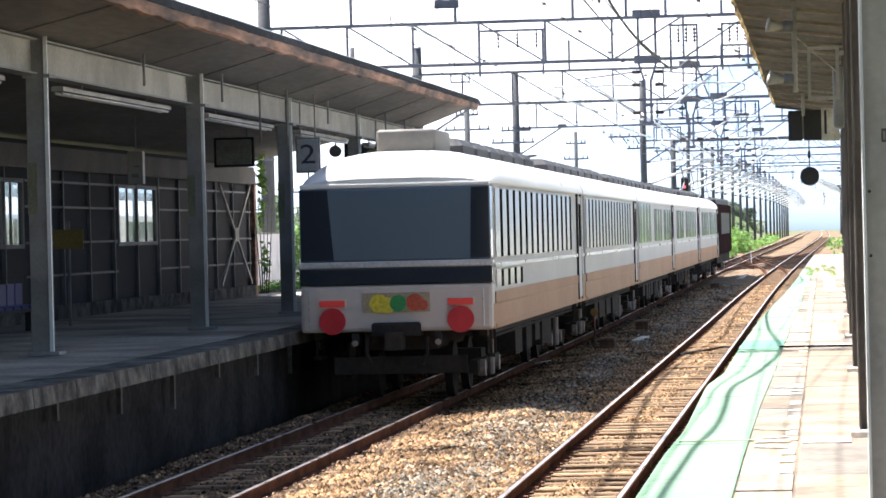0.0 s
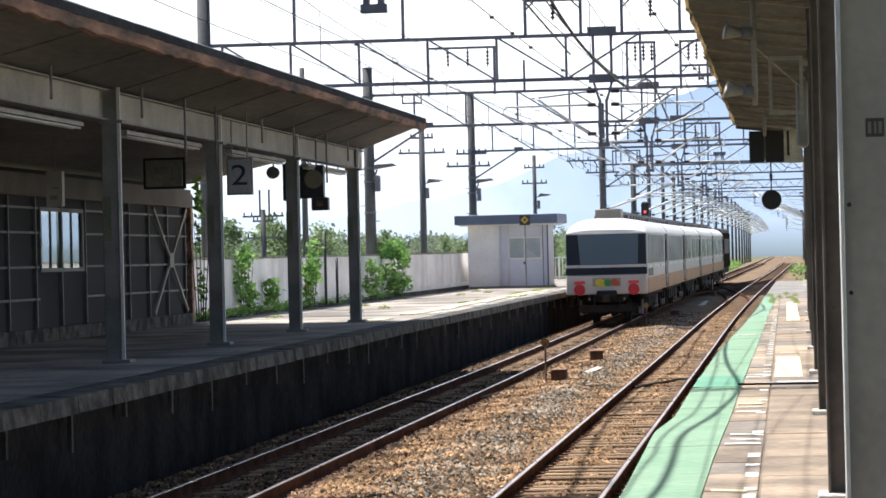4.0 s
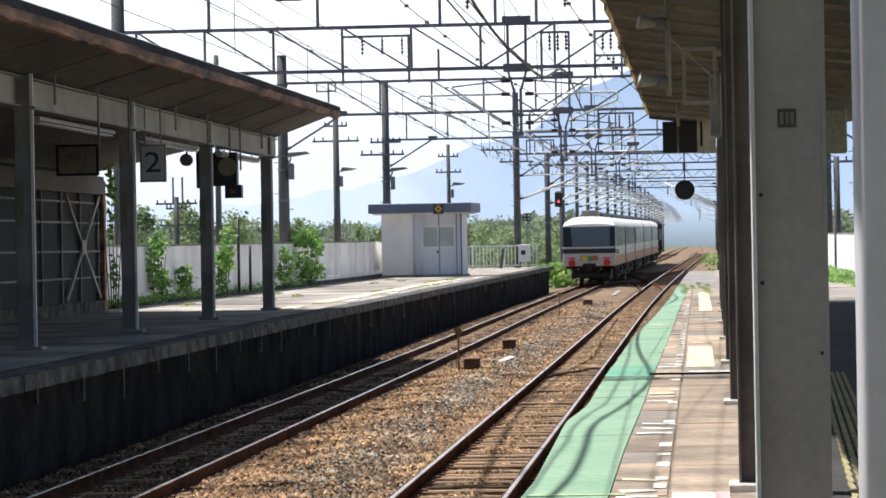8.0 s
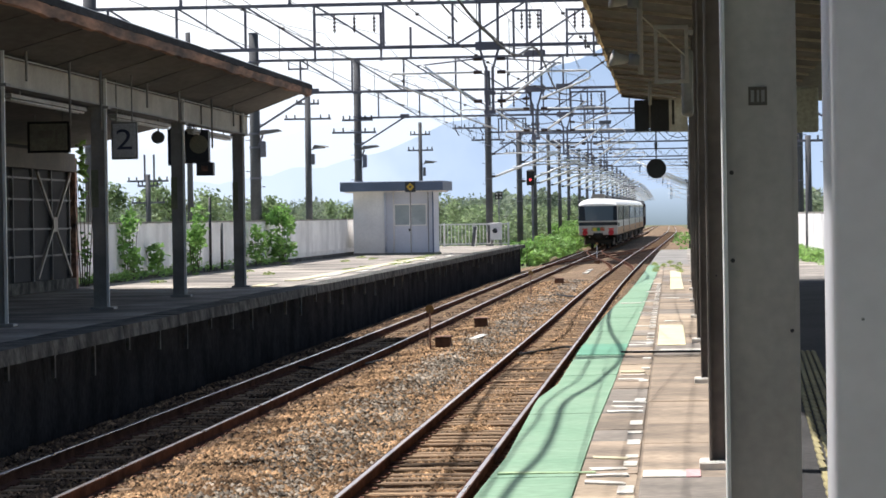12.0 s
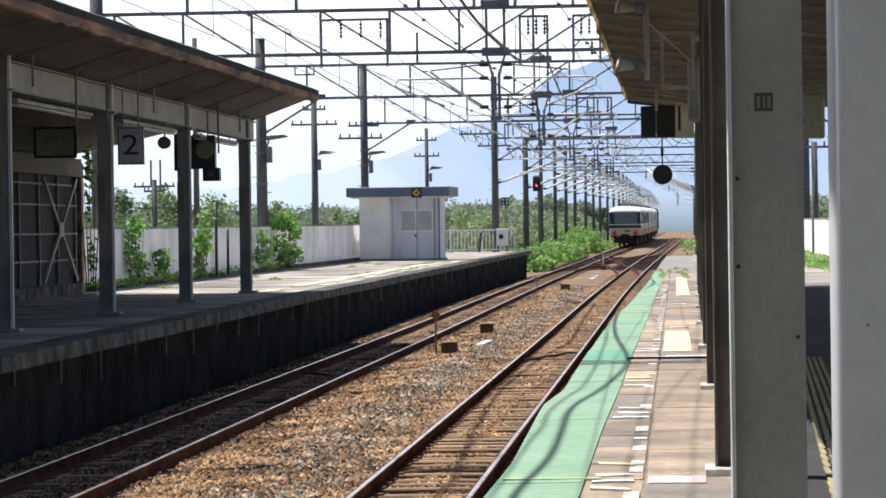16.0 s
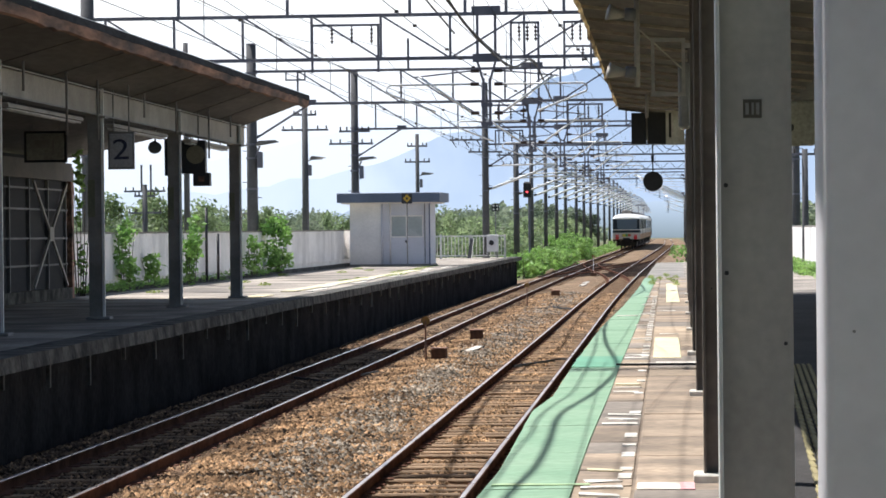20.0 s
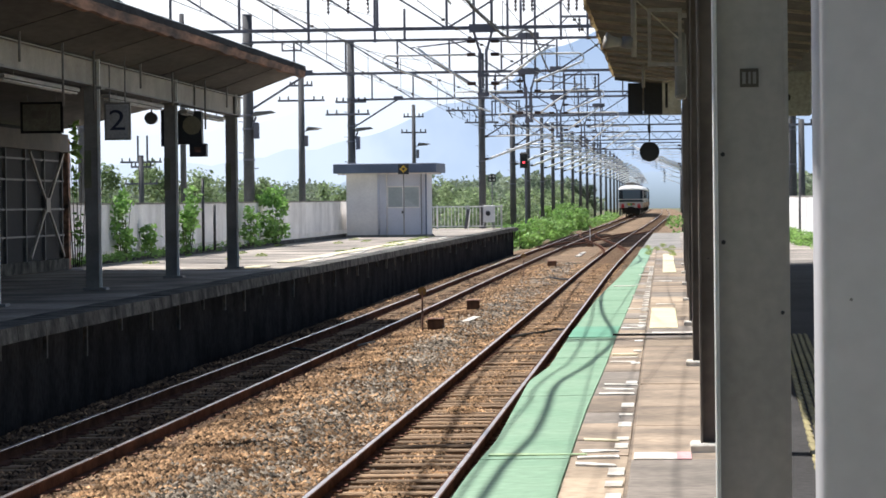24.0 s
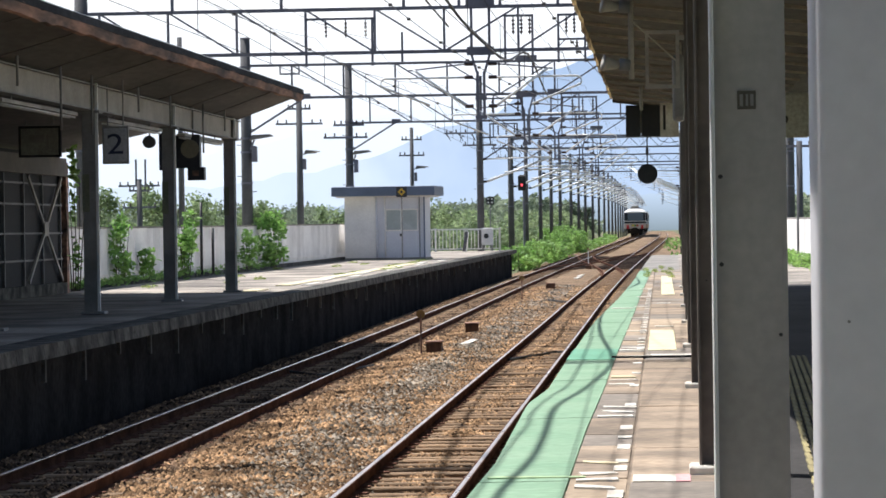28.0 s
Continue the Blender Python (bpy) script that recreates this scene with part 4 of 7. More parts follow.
while y < 197:
    b = y + 1.18
    hgt = 1.62 + (0.02 if int(y) % 3 else 0)
    x0, x1 = WALLX(y), WALLX(b)
    p = [bend(x0, y + 0.02, PLAT + 0.26), bend(x1, b - 0.02, PLAT + 0.26), bend(x1, b - 0.02, PLAT + hgt), bend(x0, y + 0.02, PLAT + hgt)]
    q = [(px - 0.06, py, pz) for px, py, pz in p]
    part("panel", Geo().add(p + q, [(0, 1, 2, 3), (7, 6, 5, 4), (0, 4, 5, 1), (1, 5, 6, 2), (2, 6, 7, 3), (3, 7, 4, 0)]), M_WHITEWALL, wall)
    y = b
part("cap_rail", Geo().extrude([(-0.09, 0), (0.03, 0), (0.03, 0.05), (-0.09, 0.05)], [bend(WALLX(y), y, PLAT + 1.63) for y in ys(78, 197, 3)]), M_CONC, wall)
part("foot", Geo().extrude([(-0.1, -0.25), (0.05, -0.25), (0.05, 0.06), (-0.1, 0.06)], [bend(WALLX(y), y, PLAT) for y in ys(78, 197, 3)]), M_COPING, wall)
lat = Geo()
for y in ys(78, 197, 0.42):
    lat.box(WALLX(y) - 0.05, WALLX(y) + 0.0, y - 0.07, y + 0.07, PLAT + 0.05, PLAT + 0.27)
part("lattice_foot", lat.bent(), M_WHITEWALL, wall, "pale lattice foot", kind="stuff")

VINES = [("ivy climbing the lattice behind the shed corner", -15.15, 81.2, 0.3, 0.14, 1.9, 150), ("trailing vine over the white wall", -16.0, 93, 1.0, 0.45, 1.25, 420), ("trailing vine over the white wall", -16.0, 97.5, 0.35, 0.4, 0.6, 160),
         ("leafy creeper rising above the wall", -15.7, 104, 0.9, 0.5, 1.15, 480), ("leafy creeper rising above the wall", -15.6, 119, 0.6, 0.45, 0.9, 260),
         ("bushy bright green shrub against the wall", -15.3, 124, 1.1, 0.75, 1.35, 1000)]
for i, (lab, x, y, ry, rx, rz, n) in enumerate(VINES):
    bx, by, bz = bend(x, y, PLAT)
    vn = thing("vine" if i < 5 else "shrub", lab, "plant", at=(bx, by, bz))
    r = random.Random(40 + i)
    spots = [(r.uniform(-0.25, 0.25) * rx * 2, r.uniform(-0.8, 0.8) * ry, rz * r.uniform(0.25, 1.75), rx * r.uniform(0.4, 0.75), ry * r.uniform(0.4, 0.7), rz * r.uniform(0.2, 0.42)) for k in range(9)]
    part("foliage", leaves("foliage", spots, n, 0.10, M_LEAF, 60 + i), M_LEAF, vn)
    for k in range(5):
        part("stem", Geo().tube([(0.05 * k - 0.1, 0, 0), (0.08 * k - 0.15, 0.1 * (k - 2), rz * 0.8), (0.12 * k - 0.25, 0.16 * (k - 2), rz * 1.5)], 0.018, 5, r1=0.006), M_BARK, vn)
# weeds along the wall foot
spots = []
r = random.Random(8)
for i in range(46):
    y = r.uniform(84, 126)
    b = bend(WALLX(y) + 0.25, y, PLAT + 0.1)
    spots.append((b[0], b[1], b[2], 0.2, 0.6, r.uniform(0.06, 0.2)))
solo("wall_weeds", leaves("wall_weeds", spots, 1500, 0.06, M_WEED, 9), M_WEED, "low weeds growing along the wall foot", "weeds", kind="stuff")
# two dark posts before the wall
for y, x, h in ((108, -15.78, 2.5), (109.5, -15.6, 1.6)):
    b = bend(x, y, PLAT)
    solo("dark_post", Geo().tube([b, (b[0], b[1], b[2] + h)], 0.05, 8), M_BLACK, "slender dark post standing before the white wall", "post", "dark posts by the wall", flat=False)

settle(standing, WALLSIDE)

# ---------- hut on the platform ----------
hx, hy, hz = bend(-11.92, 137.0, PLAT + 0.107)
hut = thing("platform_hut", "small off-white platform hut with a flat slate-blue roof", "hut", at=(hx, hy, hz), turn=-3)
hut.matrix_basis = hut.matrix_basis @ Matrix.Scale(0.938, 4)
part("left_panel", Geo().box(-1.86, -0.36, -1.2, 1.3, 0, 2.92), M_HUT, hut, "off-white wall panel")
part("front_panel", Geo().box(-0.36, 1.80, -1.17, 1.3, 0, 2.92), M_HUTGREY, hut, "blue-grey wall panel")
part("roof", Geo().chamfer(-2.38, 2.38, -1.75, 1.8, 2.92, 3.36, 0.03), M_HUTROOF, hut)
part("soffit", Geo().box(-2.2, 2.2, -1.6, 1.6, 2.86, 2.92), M_HUT, hut)
part("downpipe", Geo().tube([(-0.36, -1.26, 0.1), (-0.36, -1.26, 2.9)], 0.05, 8), M_HUTGREY, hut, flat=False)
part("downpipe", Geo().tube([(0.02, -1.24, 0.1), (0.02, -1.24, 2.9)], 0.035, 8), M_HUT, hut, flat=False)
wf = part("window", Geo().box(0.02, 1.56, -1.215, -1.17, 1.30, 1.36).box(0.02, 1.56, -1.215, -1.17, 2.26, 2.32).box(0.02, 0.08, -1.215, -1.17, 1.36, 2.26).box(1.50, 1.56, -1.215, -1.17, 1.36, 2.26).box(0.74, 0.84, -1.215, -1.17, 1.36, 2.26), M_HUT, hut)
part("pane", Geo().box(0.08, 0.74, -1.19, -1.172, 1.36, 2.26), M_FROST, wf)
part("pane", Geo().box(0.84, 1.50, -1.19, -1.172, 1.36, 2.26), M_FROST, wf)
part("door_rail", Geo().box(0.0, 1.62, -1.20, -1.17, 2.42, 2.5), M_HUTGREY, hut)
part("handle", Geo().box(0.7, 0.78, -1.22, -1.17, 1.06, 1.18), M_BLACK, hut)
part("corner_trim", Geo().box(1.80, 1.86, -1.2, -1.1, 0, 2.92), M_HUTROOF, hut)
part("side_cable", Geo().tube([(1.62, -1.21, 0.1), (1.62, -1.21, 2.9)], 0.02, 6), M_COLUMN, hut)
part("plinth", Geo().box(-1.9, 1.88, -1.21, 1.32, -0.13, 0.08), M_CONC, hut)
ym = thing("yellow_mark_board", "black board with a yellow diamond on a thin pole", "sign", at=bend(-11.12, 134.7, PLAT + 0.108))
ym.matrix_basis = ym.matrix_basis @ Matrix.Scale(0.938, 4)
part("pole", Geo().tube([(0, 0, -0.13), (0, 0, 3.3)], 0.03, 8), M_COLUMN, ym)
part("board", Geo().box(-0.24, 0.24, -0.05, -0.02, 2.85, 3.32), M_SIGNDARK, ym)
part("diamond", Geo().add([(0, -0.056, 2.90), (0.18, -0.056, 3.085), (0, -0.056, 3.27), (-0.18, -0.056, 3.085), (0, -0.05, 2.90), (0.18, -0.05, 3.085), (0, -0.05, 3.27), (-0.18, -0.05, 3.085)],
                          [(0, 1, 2, 3), (7, 6, 5, 4), (0, 4, 5, 1), (1, 5, 6, 2), (2, 6, 7, 3), (3, 7, 4, 0)]), M_SIGNYEL, ym)
part("centre_spot", Geo().disc((0, -0.06, 3.085), 0.06, 0.006, "y", 12), M_SIGNDARK, ym)

# railing across the platform's far end
standing = set(scene.objects)
fence = thing("end_railing", "white tubular railing across the far platform end", "railing")
FX0, FX1, FY = -16.0, -9.4, 177.0
for x in [FX0 + 0.2 * i for i in range(33)]:
    part("bar", Geo().box(x - 0.02, x + 0.02, FY - 0.02, FY + 0.02, PLAT + 0.1, PLAT + 1.22).bent(), M_WHITEWALL, fence)
part("top_rail", Geo().box(FX0, FX1, FY - 0.03, FY + 0.03, PLAT + 1.2, PLAT + 1.27).bent(), M_WHITEWALL, fence)
part("bottom_rail", Geo().box(FX0, FX1, FY - 0.03, FY + 0.03, PLAT + 0.1, PLAT + 0.17).bent(), M_WHITEWALL, fence)
for x in (FX0, -13, -11.3, FX1):
    part("post", Geo().box(x - 0.05, x + 0.05, FY - 0.05, FY + 0.05, PLAT - 0.02, PLAT + 1.32).bent(), M_WHITEWALL, fence)
cab = thing("control_box", "pale equipment box with a round dark opening", "cabinet", at=bend(-10.05, 176.4, PLAT))
part("case", Geo().chamfer(-0.32, 0.32, -0.25, 0.25, 0.35, 1.3, 0.03), M_WHITEWALL, cab)
part("dial", Geo().disc((-0.05, -0.26, 0.85), 0.14, 0.02, "y", 16), M_BLACK, cab)
parts("leg", Geo().box(-0.3, -0.22, -0.04, 0.04, 0, 0.36).box(0.22, 0.3, -0.04, 0.04, 0, 0.36), M_COLUMN, cab)
bd = thing("leaning_board", "narrow black board with a white edge leaning on the railing", "board", at=bend(-11.35, 176.5, PLAT))
tilted = lambda x0, x1, f: Geo().add([(x0, -0.3 - f, 0), (x1, -0.3 - f, 0), (x1 + 0.12, 0.25 - f, 1.1), (x0 + 0.12, 0.25 - f, 1.1), (x0, -0.26, 0), (x1, -0.26, 0), (x1 + 0.12, 0.29, 1.1), (x0 + 0.12, 0.29, 1.1)],
                                     [(0, 1, 2, 3), (7, 6, 5, 4), (0, 4, 5, 1), (1, 5, 6, 2), (2, 6, 7, 3), (3, 7, 4, 0)])
part("board", tilted(-0.1, 0.09, 0.0), M_SIGNDARK, bd)
part("edge", tilted(0.09, 0.13, 0.01), M_WHITEPAINT, bd, "white edge strip")

settle(standing, ISLAND)

# ---------- right canopy ----------
M_JOIST = surf("pale_joist", (0.40, 0.345, 0.28), (0.27, 0.23, 0.185), rough=0.8, big=1.2, fine=12, grain=0.2, bump=0.15)
cr = thing("canopy_roof_right", "brown boarded platform canopy with exposed joists", "canopy roof", kind="structure")
ROOF_R = [(-1.12, 5.60), (0.3, 5.42), (2.6, 5.15), (5.4, 5.6)]
part("roof_sheet", roof_sheet(-49, 77, ROOF_R, 0.09), [M_ROOFUNDER2, M_ROOFTOP, M_RUST], cr)
# golden translucent rim strip is made up to show the edge's sunlit brightness
part("rim", Geo().extrude([(-0.04, -0.05), (0.0, -0.05), (0.0, 0.11), (-0.04, 0.11)], [(-1.12 + rng.uniform(-0.02, 0.02), y, 5.60 + rng.uniform(-0.03, 0.03)) for y in ys(-49, 77, 0.7)]), leafy_mat("sunlit_eave_gold", (0.84, 0.72, 0.50), (0.20, 0.15, 0.10), 0.55), cr, "ragged translucent eave strip, gold put in for a sunlit edge")
for y in ys(-48.4, 76.8, 2.6):
    part("joist", Geo().bar((-1.10, y, 5.575), (0.3, y, 5.395), 0.06, 0.045).bar((0.3, y, 5.395), (2.6, y, 5.13), 0.06, 0.045), M_JOIST, cr, "pale brown joist")
part("end_fascia", Geo().add([(-1.12, 77.0, 5.50), (0.3, 77.0, 5.32), (2.6, 77.0, 5.05), (2.6, 77.0, 5.24), (0.3, 77.0, 5.51), (-1.12, 77.0, 5.69), (-1.12, 77.05, 5.50), (0.3, 77.05, 5.32), (2.6, 77.05, 5.05), (2.6, 77.05, 5.24), (0.3, 77.05, 5.51), (-1.12, 77.05, 5.69)],
                             [(0, 1, 4, 5), (1, 2, 3, 4), (6, 11, 10, 7), (7, 10, 9, 8), (0, 6, 7, 1), (1, 7, 8, 2), (5, 4, 10, 11), (4, 3, 9, 10), (0, 5, 11, 6)]), M_ROOFUNDER2, cr)
RCX = lambda y: 0.248 + 0.0048 * y
for i, y in enumerate([9.4, -38.4, -28.8, -19.3, -9.7, 18.95, 28.9, 38.6, 48.2, 57.8, 67.3, 75.8]):
    m = M_NEARCOL if i == 0 else M_RCOL
    c = thing("platform_column", "flat grey steel platform column" if i == 0 else "dark grey steel platform column on a pale footing", "column", "columns of the side canopy", at=(RCX(y) - 0.024 if i == 0 else RCX(y), y, PLAT))
    if i == 0:
        part("web", Geo().box(-0.094, 0.105, 0.0, 0.012, 0, 4.5), m, c)
        part("flange", Geo().box(-0.106, -0.094, -0.10, 0.1, 0, 4.5), M_COLEDGE, c, "flange edge painted bright as if sunlit", bevel=0.003)
        part("flange", Geo().box(0.105, 0.117, -0.004, 0.1, 0, 4.5), m, c)
        parts("rivet", Geo().disc((0.094, -0.003, 1.15), 0.006, 0.008, "y", 8).disc((-0.078, -0.003, 1.62), 0.007, 0.008, "y", 8).disc((-0.078, -0.003, 1.36), 0.007, 0.008, "y", 8), M_SIGNDARK, c)
    else:
        part("column_body", Geo().box(-0.10, -0.02, -0.02, 0.02, 0, 4.45).box(0.085, 0.1, -0.09, 0.09, 0, 4.45).box(-0.02, 0.085, -0.006, 0.006, 0, 4.45), m, c)
        part("flange", Geo().box(-0.115, -0.10, -0.09, 0.09, 0, 4.45), M_RCOL, c, bevel=0.003)
        part("footing", Geo().chamfer(-0.175, 0.14, -0.16, 0.16, -0.02, 0.05, 0.012), M_WHITEPAINT, c, "pale concrete footing")
    if i:
        parts("bolt", Geo().disc((-0.06, -0.105, 1.15), 0.006, 0.01, "y", 6).disc((0.08, -0.105, 1.15), 0.006, 0.01, "y", 6), M_SIGNDARK, c)
    if i == 0:
        part("number_plate", Geo().box(-0.025, 0.03, -0.006, -0.001, 1.818, 1.873), surf("plate_tan", (0.10, 0.09, 0.07), rough=0.6), c, "small dark plate")
        parts("bar", Geo().box(-0.018, -0.008, -0.008, -0.006, 1.828, 1.863).box(0.0, 0.007, -0.008, -0.006, 1.828, 1.863).box(0.013, 0.023, -0.008, -0.006, 1.828, 1.863), M_COLUMN, c)
# near white post by the camera
wp = thing("near_post", "smooth white-painted post on the side platform", "post", at=(0.4165, 5.0, PLAT))
part("shaft", Geo().box(-0.169, 0.2, -0.17, 0.01, 0, 4.3), M_POSTWHITE, wp, bevel=0.02, flat=False)
part("bolt", Geo().disc((-0.120, -0.17, 1.327), 0.0025, 0.008, "y", 8), M_COLUMN, wp)

# hanging things at the canopy's end
sg = thing("hanging_monitor", "twin black monitor boxes with a white side board", "sign", at=(-0.17, 75.0, 4.97))
part("box", Geo().chamfer(-0.61, -0.27, -0.18, 0.18, -0.37, 0.37, 0.02), M_BLACK, sg)
part("box", Geo().chamfer(-0.23, 0.20, -0.18, 0.18, -0.37, 0.37, 0.02), M_BLACK, sg)
part("side_board", Geo().box(0.20, 0.64, -0.16, 0.18, -0.39, 0.41), M_WHITEPAINT, sg, "white side board")
part("slot", Geo().box(0.27, 0.33, -0.166, -0.161, -0.22, 0.36), M_BLACK, sg)
parts("hanger", Geo().tube([(-0.25, -0.1, -0.3), (-0.25, -0.1, 0.62)], 0.035, 8).tube([(0.4, 0, 0.3), (0.4, 0, 0.5)], 0.03, 8), M_BEAM, sg)
dc = thing("round_mirror", "black round mirror back on a hanging rod", "mirror", at=(-0.285, 75.0, 3.72))
part("disc", Geo().disc((0, 0, 0), 0.225, 0.08, "y", 32), M_BLACK, dc)
part("rim", Geo().disc((0, 0.045, 0), 0.235, 0.02, "y", 32), M_SIGNDARK, dc)
part("rod", Geo().tube([(0, 0, 0.2), (0, 0, 0.9)], 0.016, 8), M_BLACK, dc)
part("clamp", Geo().box(-0.035, 0.03, -0.04, 0.04, 0.45, 0.62), M_BLACK, dc)
part("cable", Geo().tube([(0.2, 0, 0.9), (0.32, 0, 0.78), (0.52, 0, 0.72), (0.75, 0, 0.76)], 0.008, 5), M_WIRE, dc)
for y, z in ((36, 4.98), (36, 4.32)):
    hs = thing("horn_speaker", "grey horn loudspeaker on a drop pipe under the canopy", "loudspeaker", "loudspeakers under the canopy", at=(-0.38, y, z))
    part("horn", Geo().tube([(-0.03, 0, 0), (-0.12, -0.02, 0.0), (-0.2, -0.03, 0.01), (-0.24, -0.04, 0.02)], 0.035, 14, r1=0.10), M_BEAM, hs, flat=False)
    part("driver", Geo().tube([(-0.05, 0, 0), (0.07, 0.01, -0.01)], 0.07, 12), M_STUD, hs, flat=False)
    part("bracket", Geo().box(0.02, 0.08, -0.02, 0.02, -0.03, 0.03), M_STUD, hs)
solo("drop_pipe", Geo().tube([(-0.295, 36, 5.5), (-0.295, 36, 4.15)], 0.032, 8), M_BEAM, "pale pipe hanging below the canopy", "pipe", "conduits under the canopy", flat=False)
solo("drop_pipe", Geo().tube([(-0.36, 66, 5.4), (-0.36, 66, 4.9)], 0.035, 8), M_BEAM, "pale pipe hanging below the canopy", "pipe", "conduits under the canopy", flat=False)
solo("cross_pipe", Geo().tube([(-0.35, 44, 5.33), (0.37, 48.15, 4.9)], 0.012, 6), M_BEAM, "thin stay running from roof to column", "stay")
bf = thing("bracket_frame", "pale rectangular pipe frame fixed beside a column", "frame", at=(0.318, 38.5, 4.17))
for z in (0.0, 0.66):
    part("cross_rail", Geo().box(-0.47, -0.05, -0.02, 0.02, z - 0.022, z + 0.022), M_BEAM, bf)
for x in (-0.445, -0.075):
    part("upright", Geo().box(x - 0.022, x + 0.022, -0.02, 0.02, 0.024, 0.636), M_BEAM, bf)
part("lug", Geo().box(-0.052, 0.01, -0.015, 0.015, 0.56, 0.62), M_BEAM, bf)
pb = thing("panel_box", "rounded grey wall box fixed to a column", "box", at=(0.335, 47.85, 4.58))
part("case", Geo().box(-0.12, 0.06, -0.25, 0.25, -0.53, 0.47), M_COLUMN, pb, bevel=0.06)
part("lid", Geo().box(-0.07, 0.02, -0.262, -0.252, -0.45, 0.4), M_COLUMN, pb)
hb = thing("back_sign", "faded cream hanging sign in the shade of the canopy", "sign", at=(1.5, 38.0, 2.78 + PLAT))
part("board", Geo().box(-0.3, 0.3, -0.05, 0.05, -0.27, 0.27), surf("faded_cream", (0.42, 0.38, 0.27), rough=0.6), hb, bevel=0.03)
parts("spot", Geo().disc((-0.12, -0.055, 0.12), 0.05, 0.01, "y", 12).disc((0.0, -0.055, -0.05), 0.05, 0.01, "y", 12).disc((-0.1, -0.055, -0.14), 0.04, 0.01, "y", 12), surf("dim_spot", (0.06, 0.05, 0.03), rough=0.7), hb)
part("hanger", Geo().tube([(0, 0, 0.32), (0, 0, 1.47)], 0.015, 6), M_COLUMN, hb)
# fence and greenery beyond, past the columns
rf = thing("side_fence", "white panelled fence at the back of the side platform", "fence")
for i in range(26):
    y = 98 + i * 2
    part("panel", Geo().box(5.25, 5.31, y + 0.03, y + 1.97, PLAT + 0.1, PLAT + 1.6).bent(), M_WHITEWALL, rf)
part("rail", Geo().box(5.22, 5.34, 98, 150, PLAT + 1.58, PLAT + 1.66).bent(), M_CONC, rf)
for y in ys(98, 150, 8):
    part("post", Geo().box(5.31, 5.4, y - 0.05, y + 0.05, PLAT - 0.04, PLAT + 1.62).bent(), M_CONC, rf)
spots = [(4.9 + 0.3 * math.sin(i), 99 + i * 1.8, PLAT + 0.2, 0.35, 0.9, 0.3) for i in range(26)] + [(6.5, 104 + i * 4, 2.0, 1.0, 2.0, 0.9) for i in range(12)]
solo("fence_weeds", leaves("fence_weeds", spots, 2600, 0.09, M_WEED, 14), M_WEED, "weeds and creepers along the back fence", "weeds", kind="stuff")
tl = thing("tactile_strip", "yellow ribbed tactile strip in the canopy's shade", "paving", kind="structure")
for i in range(40):
    y = 14.0 + i * 0.54
    x = 0.49 + 0.0272 * y
    for k in range(5):
        part("rib", Geo().chamfer(x - 0.12 + 0.06 * k, x - 0.085 + 0.06 * k, y, y + 0.5, PLAT - 0.03, PLAT + 0.008, 0.003), M_RIB, tl)

# ---------- overhead line ----------
CH0, CH1 = 7.15, 8.30      # lower and upper chord heights
PORTALS = [36.2, 83.0, 111.0, 139.8, 168.6, 197.6]


def mast(x, y, top, r=0.19, label="round grey concrete catenary mast", z0=-0.5):
    b = bend(x, y, 0)
    ob = thing("catenary_mast", label, "mast", "catenary masts", at=(b[0], b[1], b[2]))
    part("shaft", Geo().tube([(0, 0, z0), (0, 0, top * 0.5), (0, 0, top)], r, 14, r1=r * 0.82), M_MAST, ob, flat=False)
    part("cap", Geo().disc((0, 0, top + 0.02), r * 0.85, 0.05, "z", 14), M_STEEL, ob)
    for z in (top * 0.45, top * 0.62, CH0 + 0.05, CH1 - 0.05):
        if z < top:
            part("band", Geo().disc((0, 0, z), r * 1.02, 0.07, "z", 14), M_STEEL, ob)
    for k in range(9):
        s = 1 if k % 2 else -1
        z = 2.2 + 0.55 * k
        if z < top - 0.6:
            part("step_bolt", Geo().tube([(s * r * 0.8, 0, z), (s * (r + 0.13), 0, z + 0.01)], 0.016, 5), M_STEEL, ob)
    return ob


def side_arm(parent, z, x0, x1, hang=3):
    """A cross arm on a mast with pin insulators and hanging jumper insulators."""
    arm = part("cross_arm", Geo().box(x0, x1, -0.05, 0.05, z - 0.045, z + 0.045), M_STEEL, parent)
    for k in range(4):
        x = x0 + (x1 - x0) * (k + 0.3) / 4
        part("pin_insulator", Geo().tube([(x, 0, z + 0.04), (x, 0, z + 0.2)], 0.035, 6), M_INSUL, arm)
    for k in range(hang):
        x = x0 + (x1 - x0) * (k + 0.2) / max(hang, 1)
        part("jumper_insulator", Geo().tube([(x, 0, z - 0.04), (x + 0.1, 0, z - 0.2), (x + 0.22, 0, z - 0.4)], 0.04, 6, r1=0.02), M_INSUL, arm)


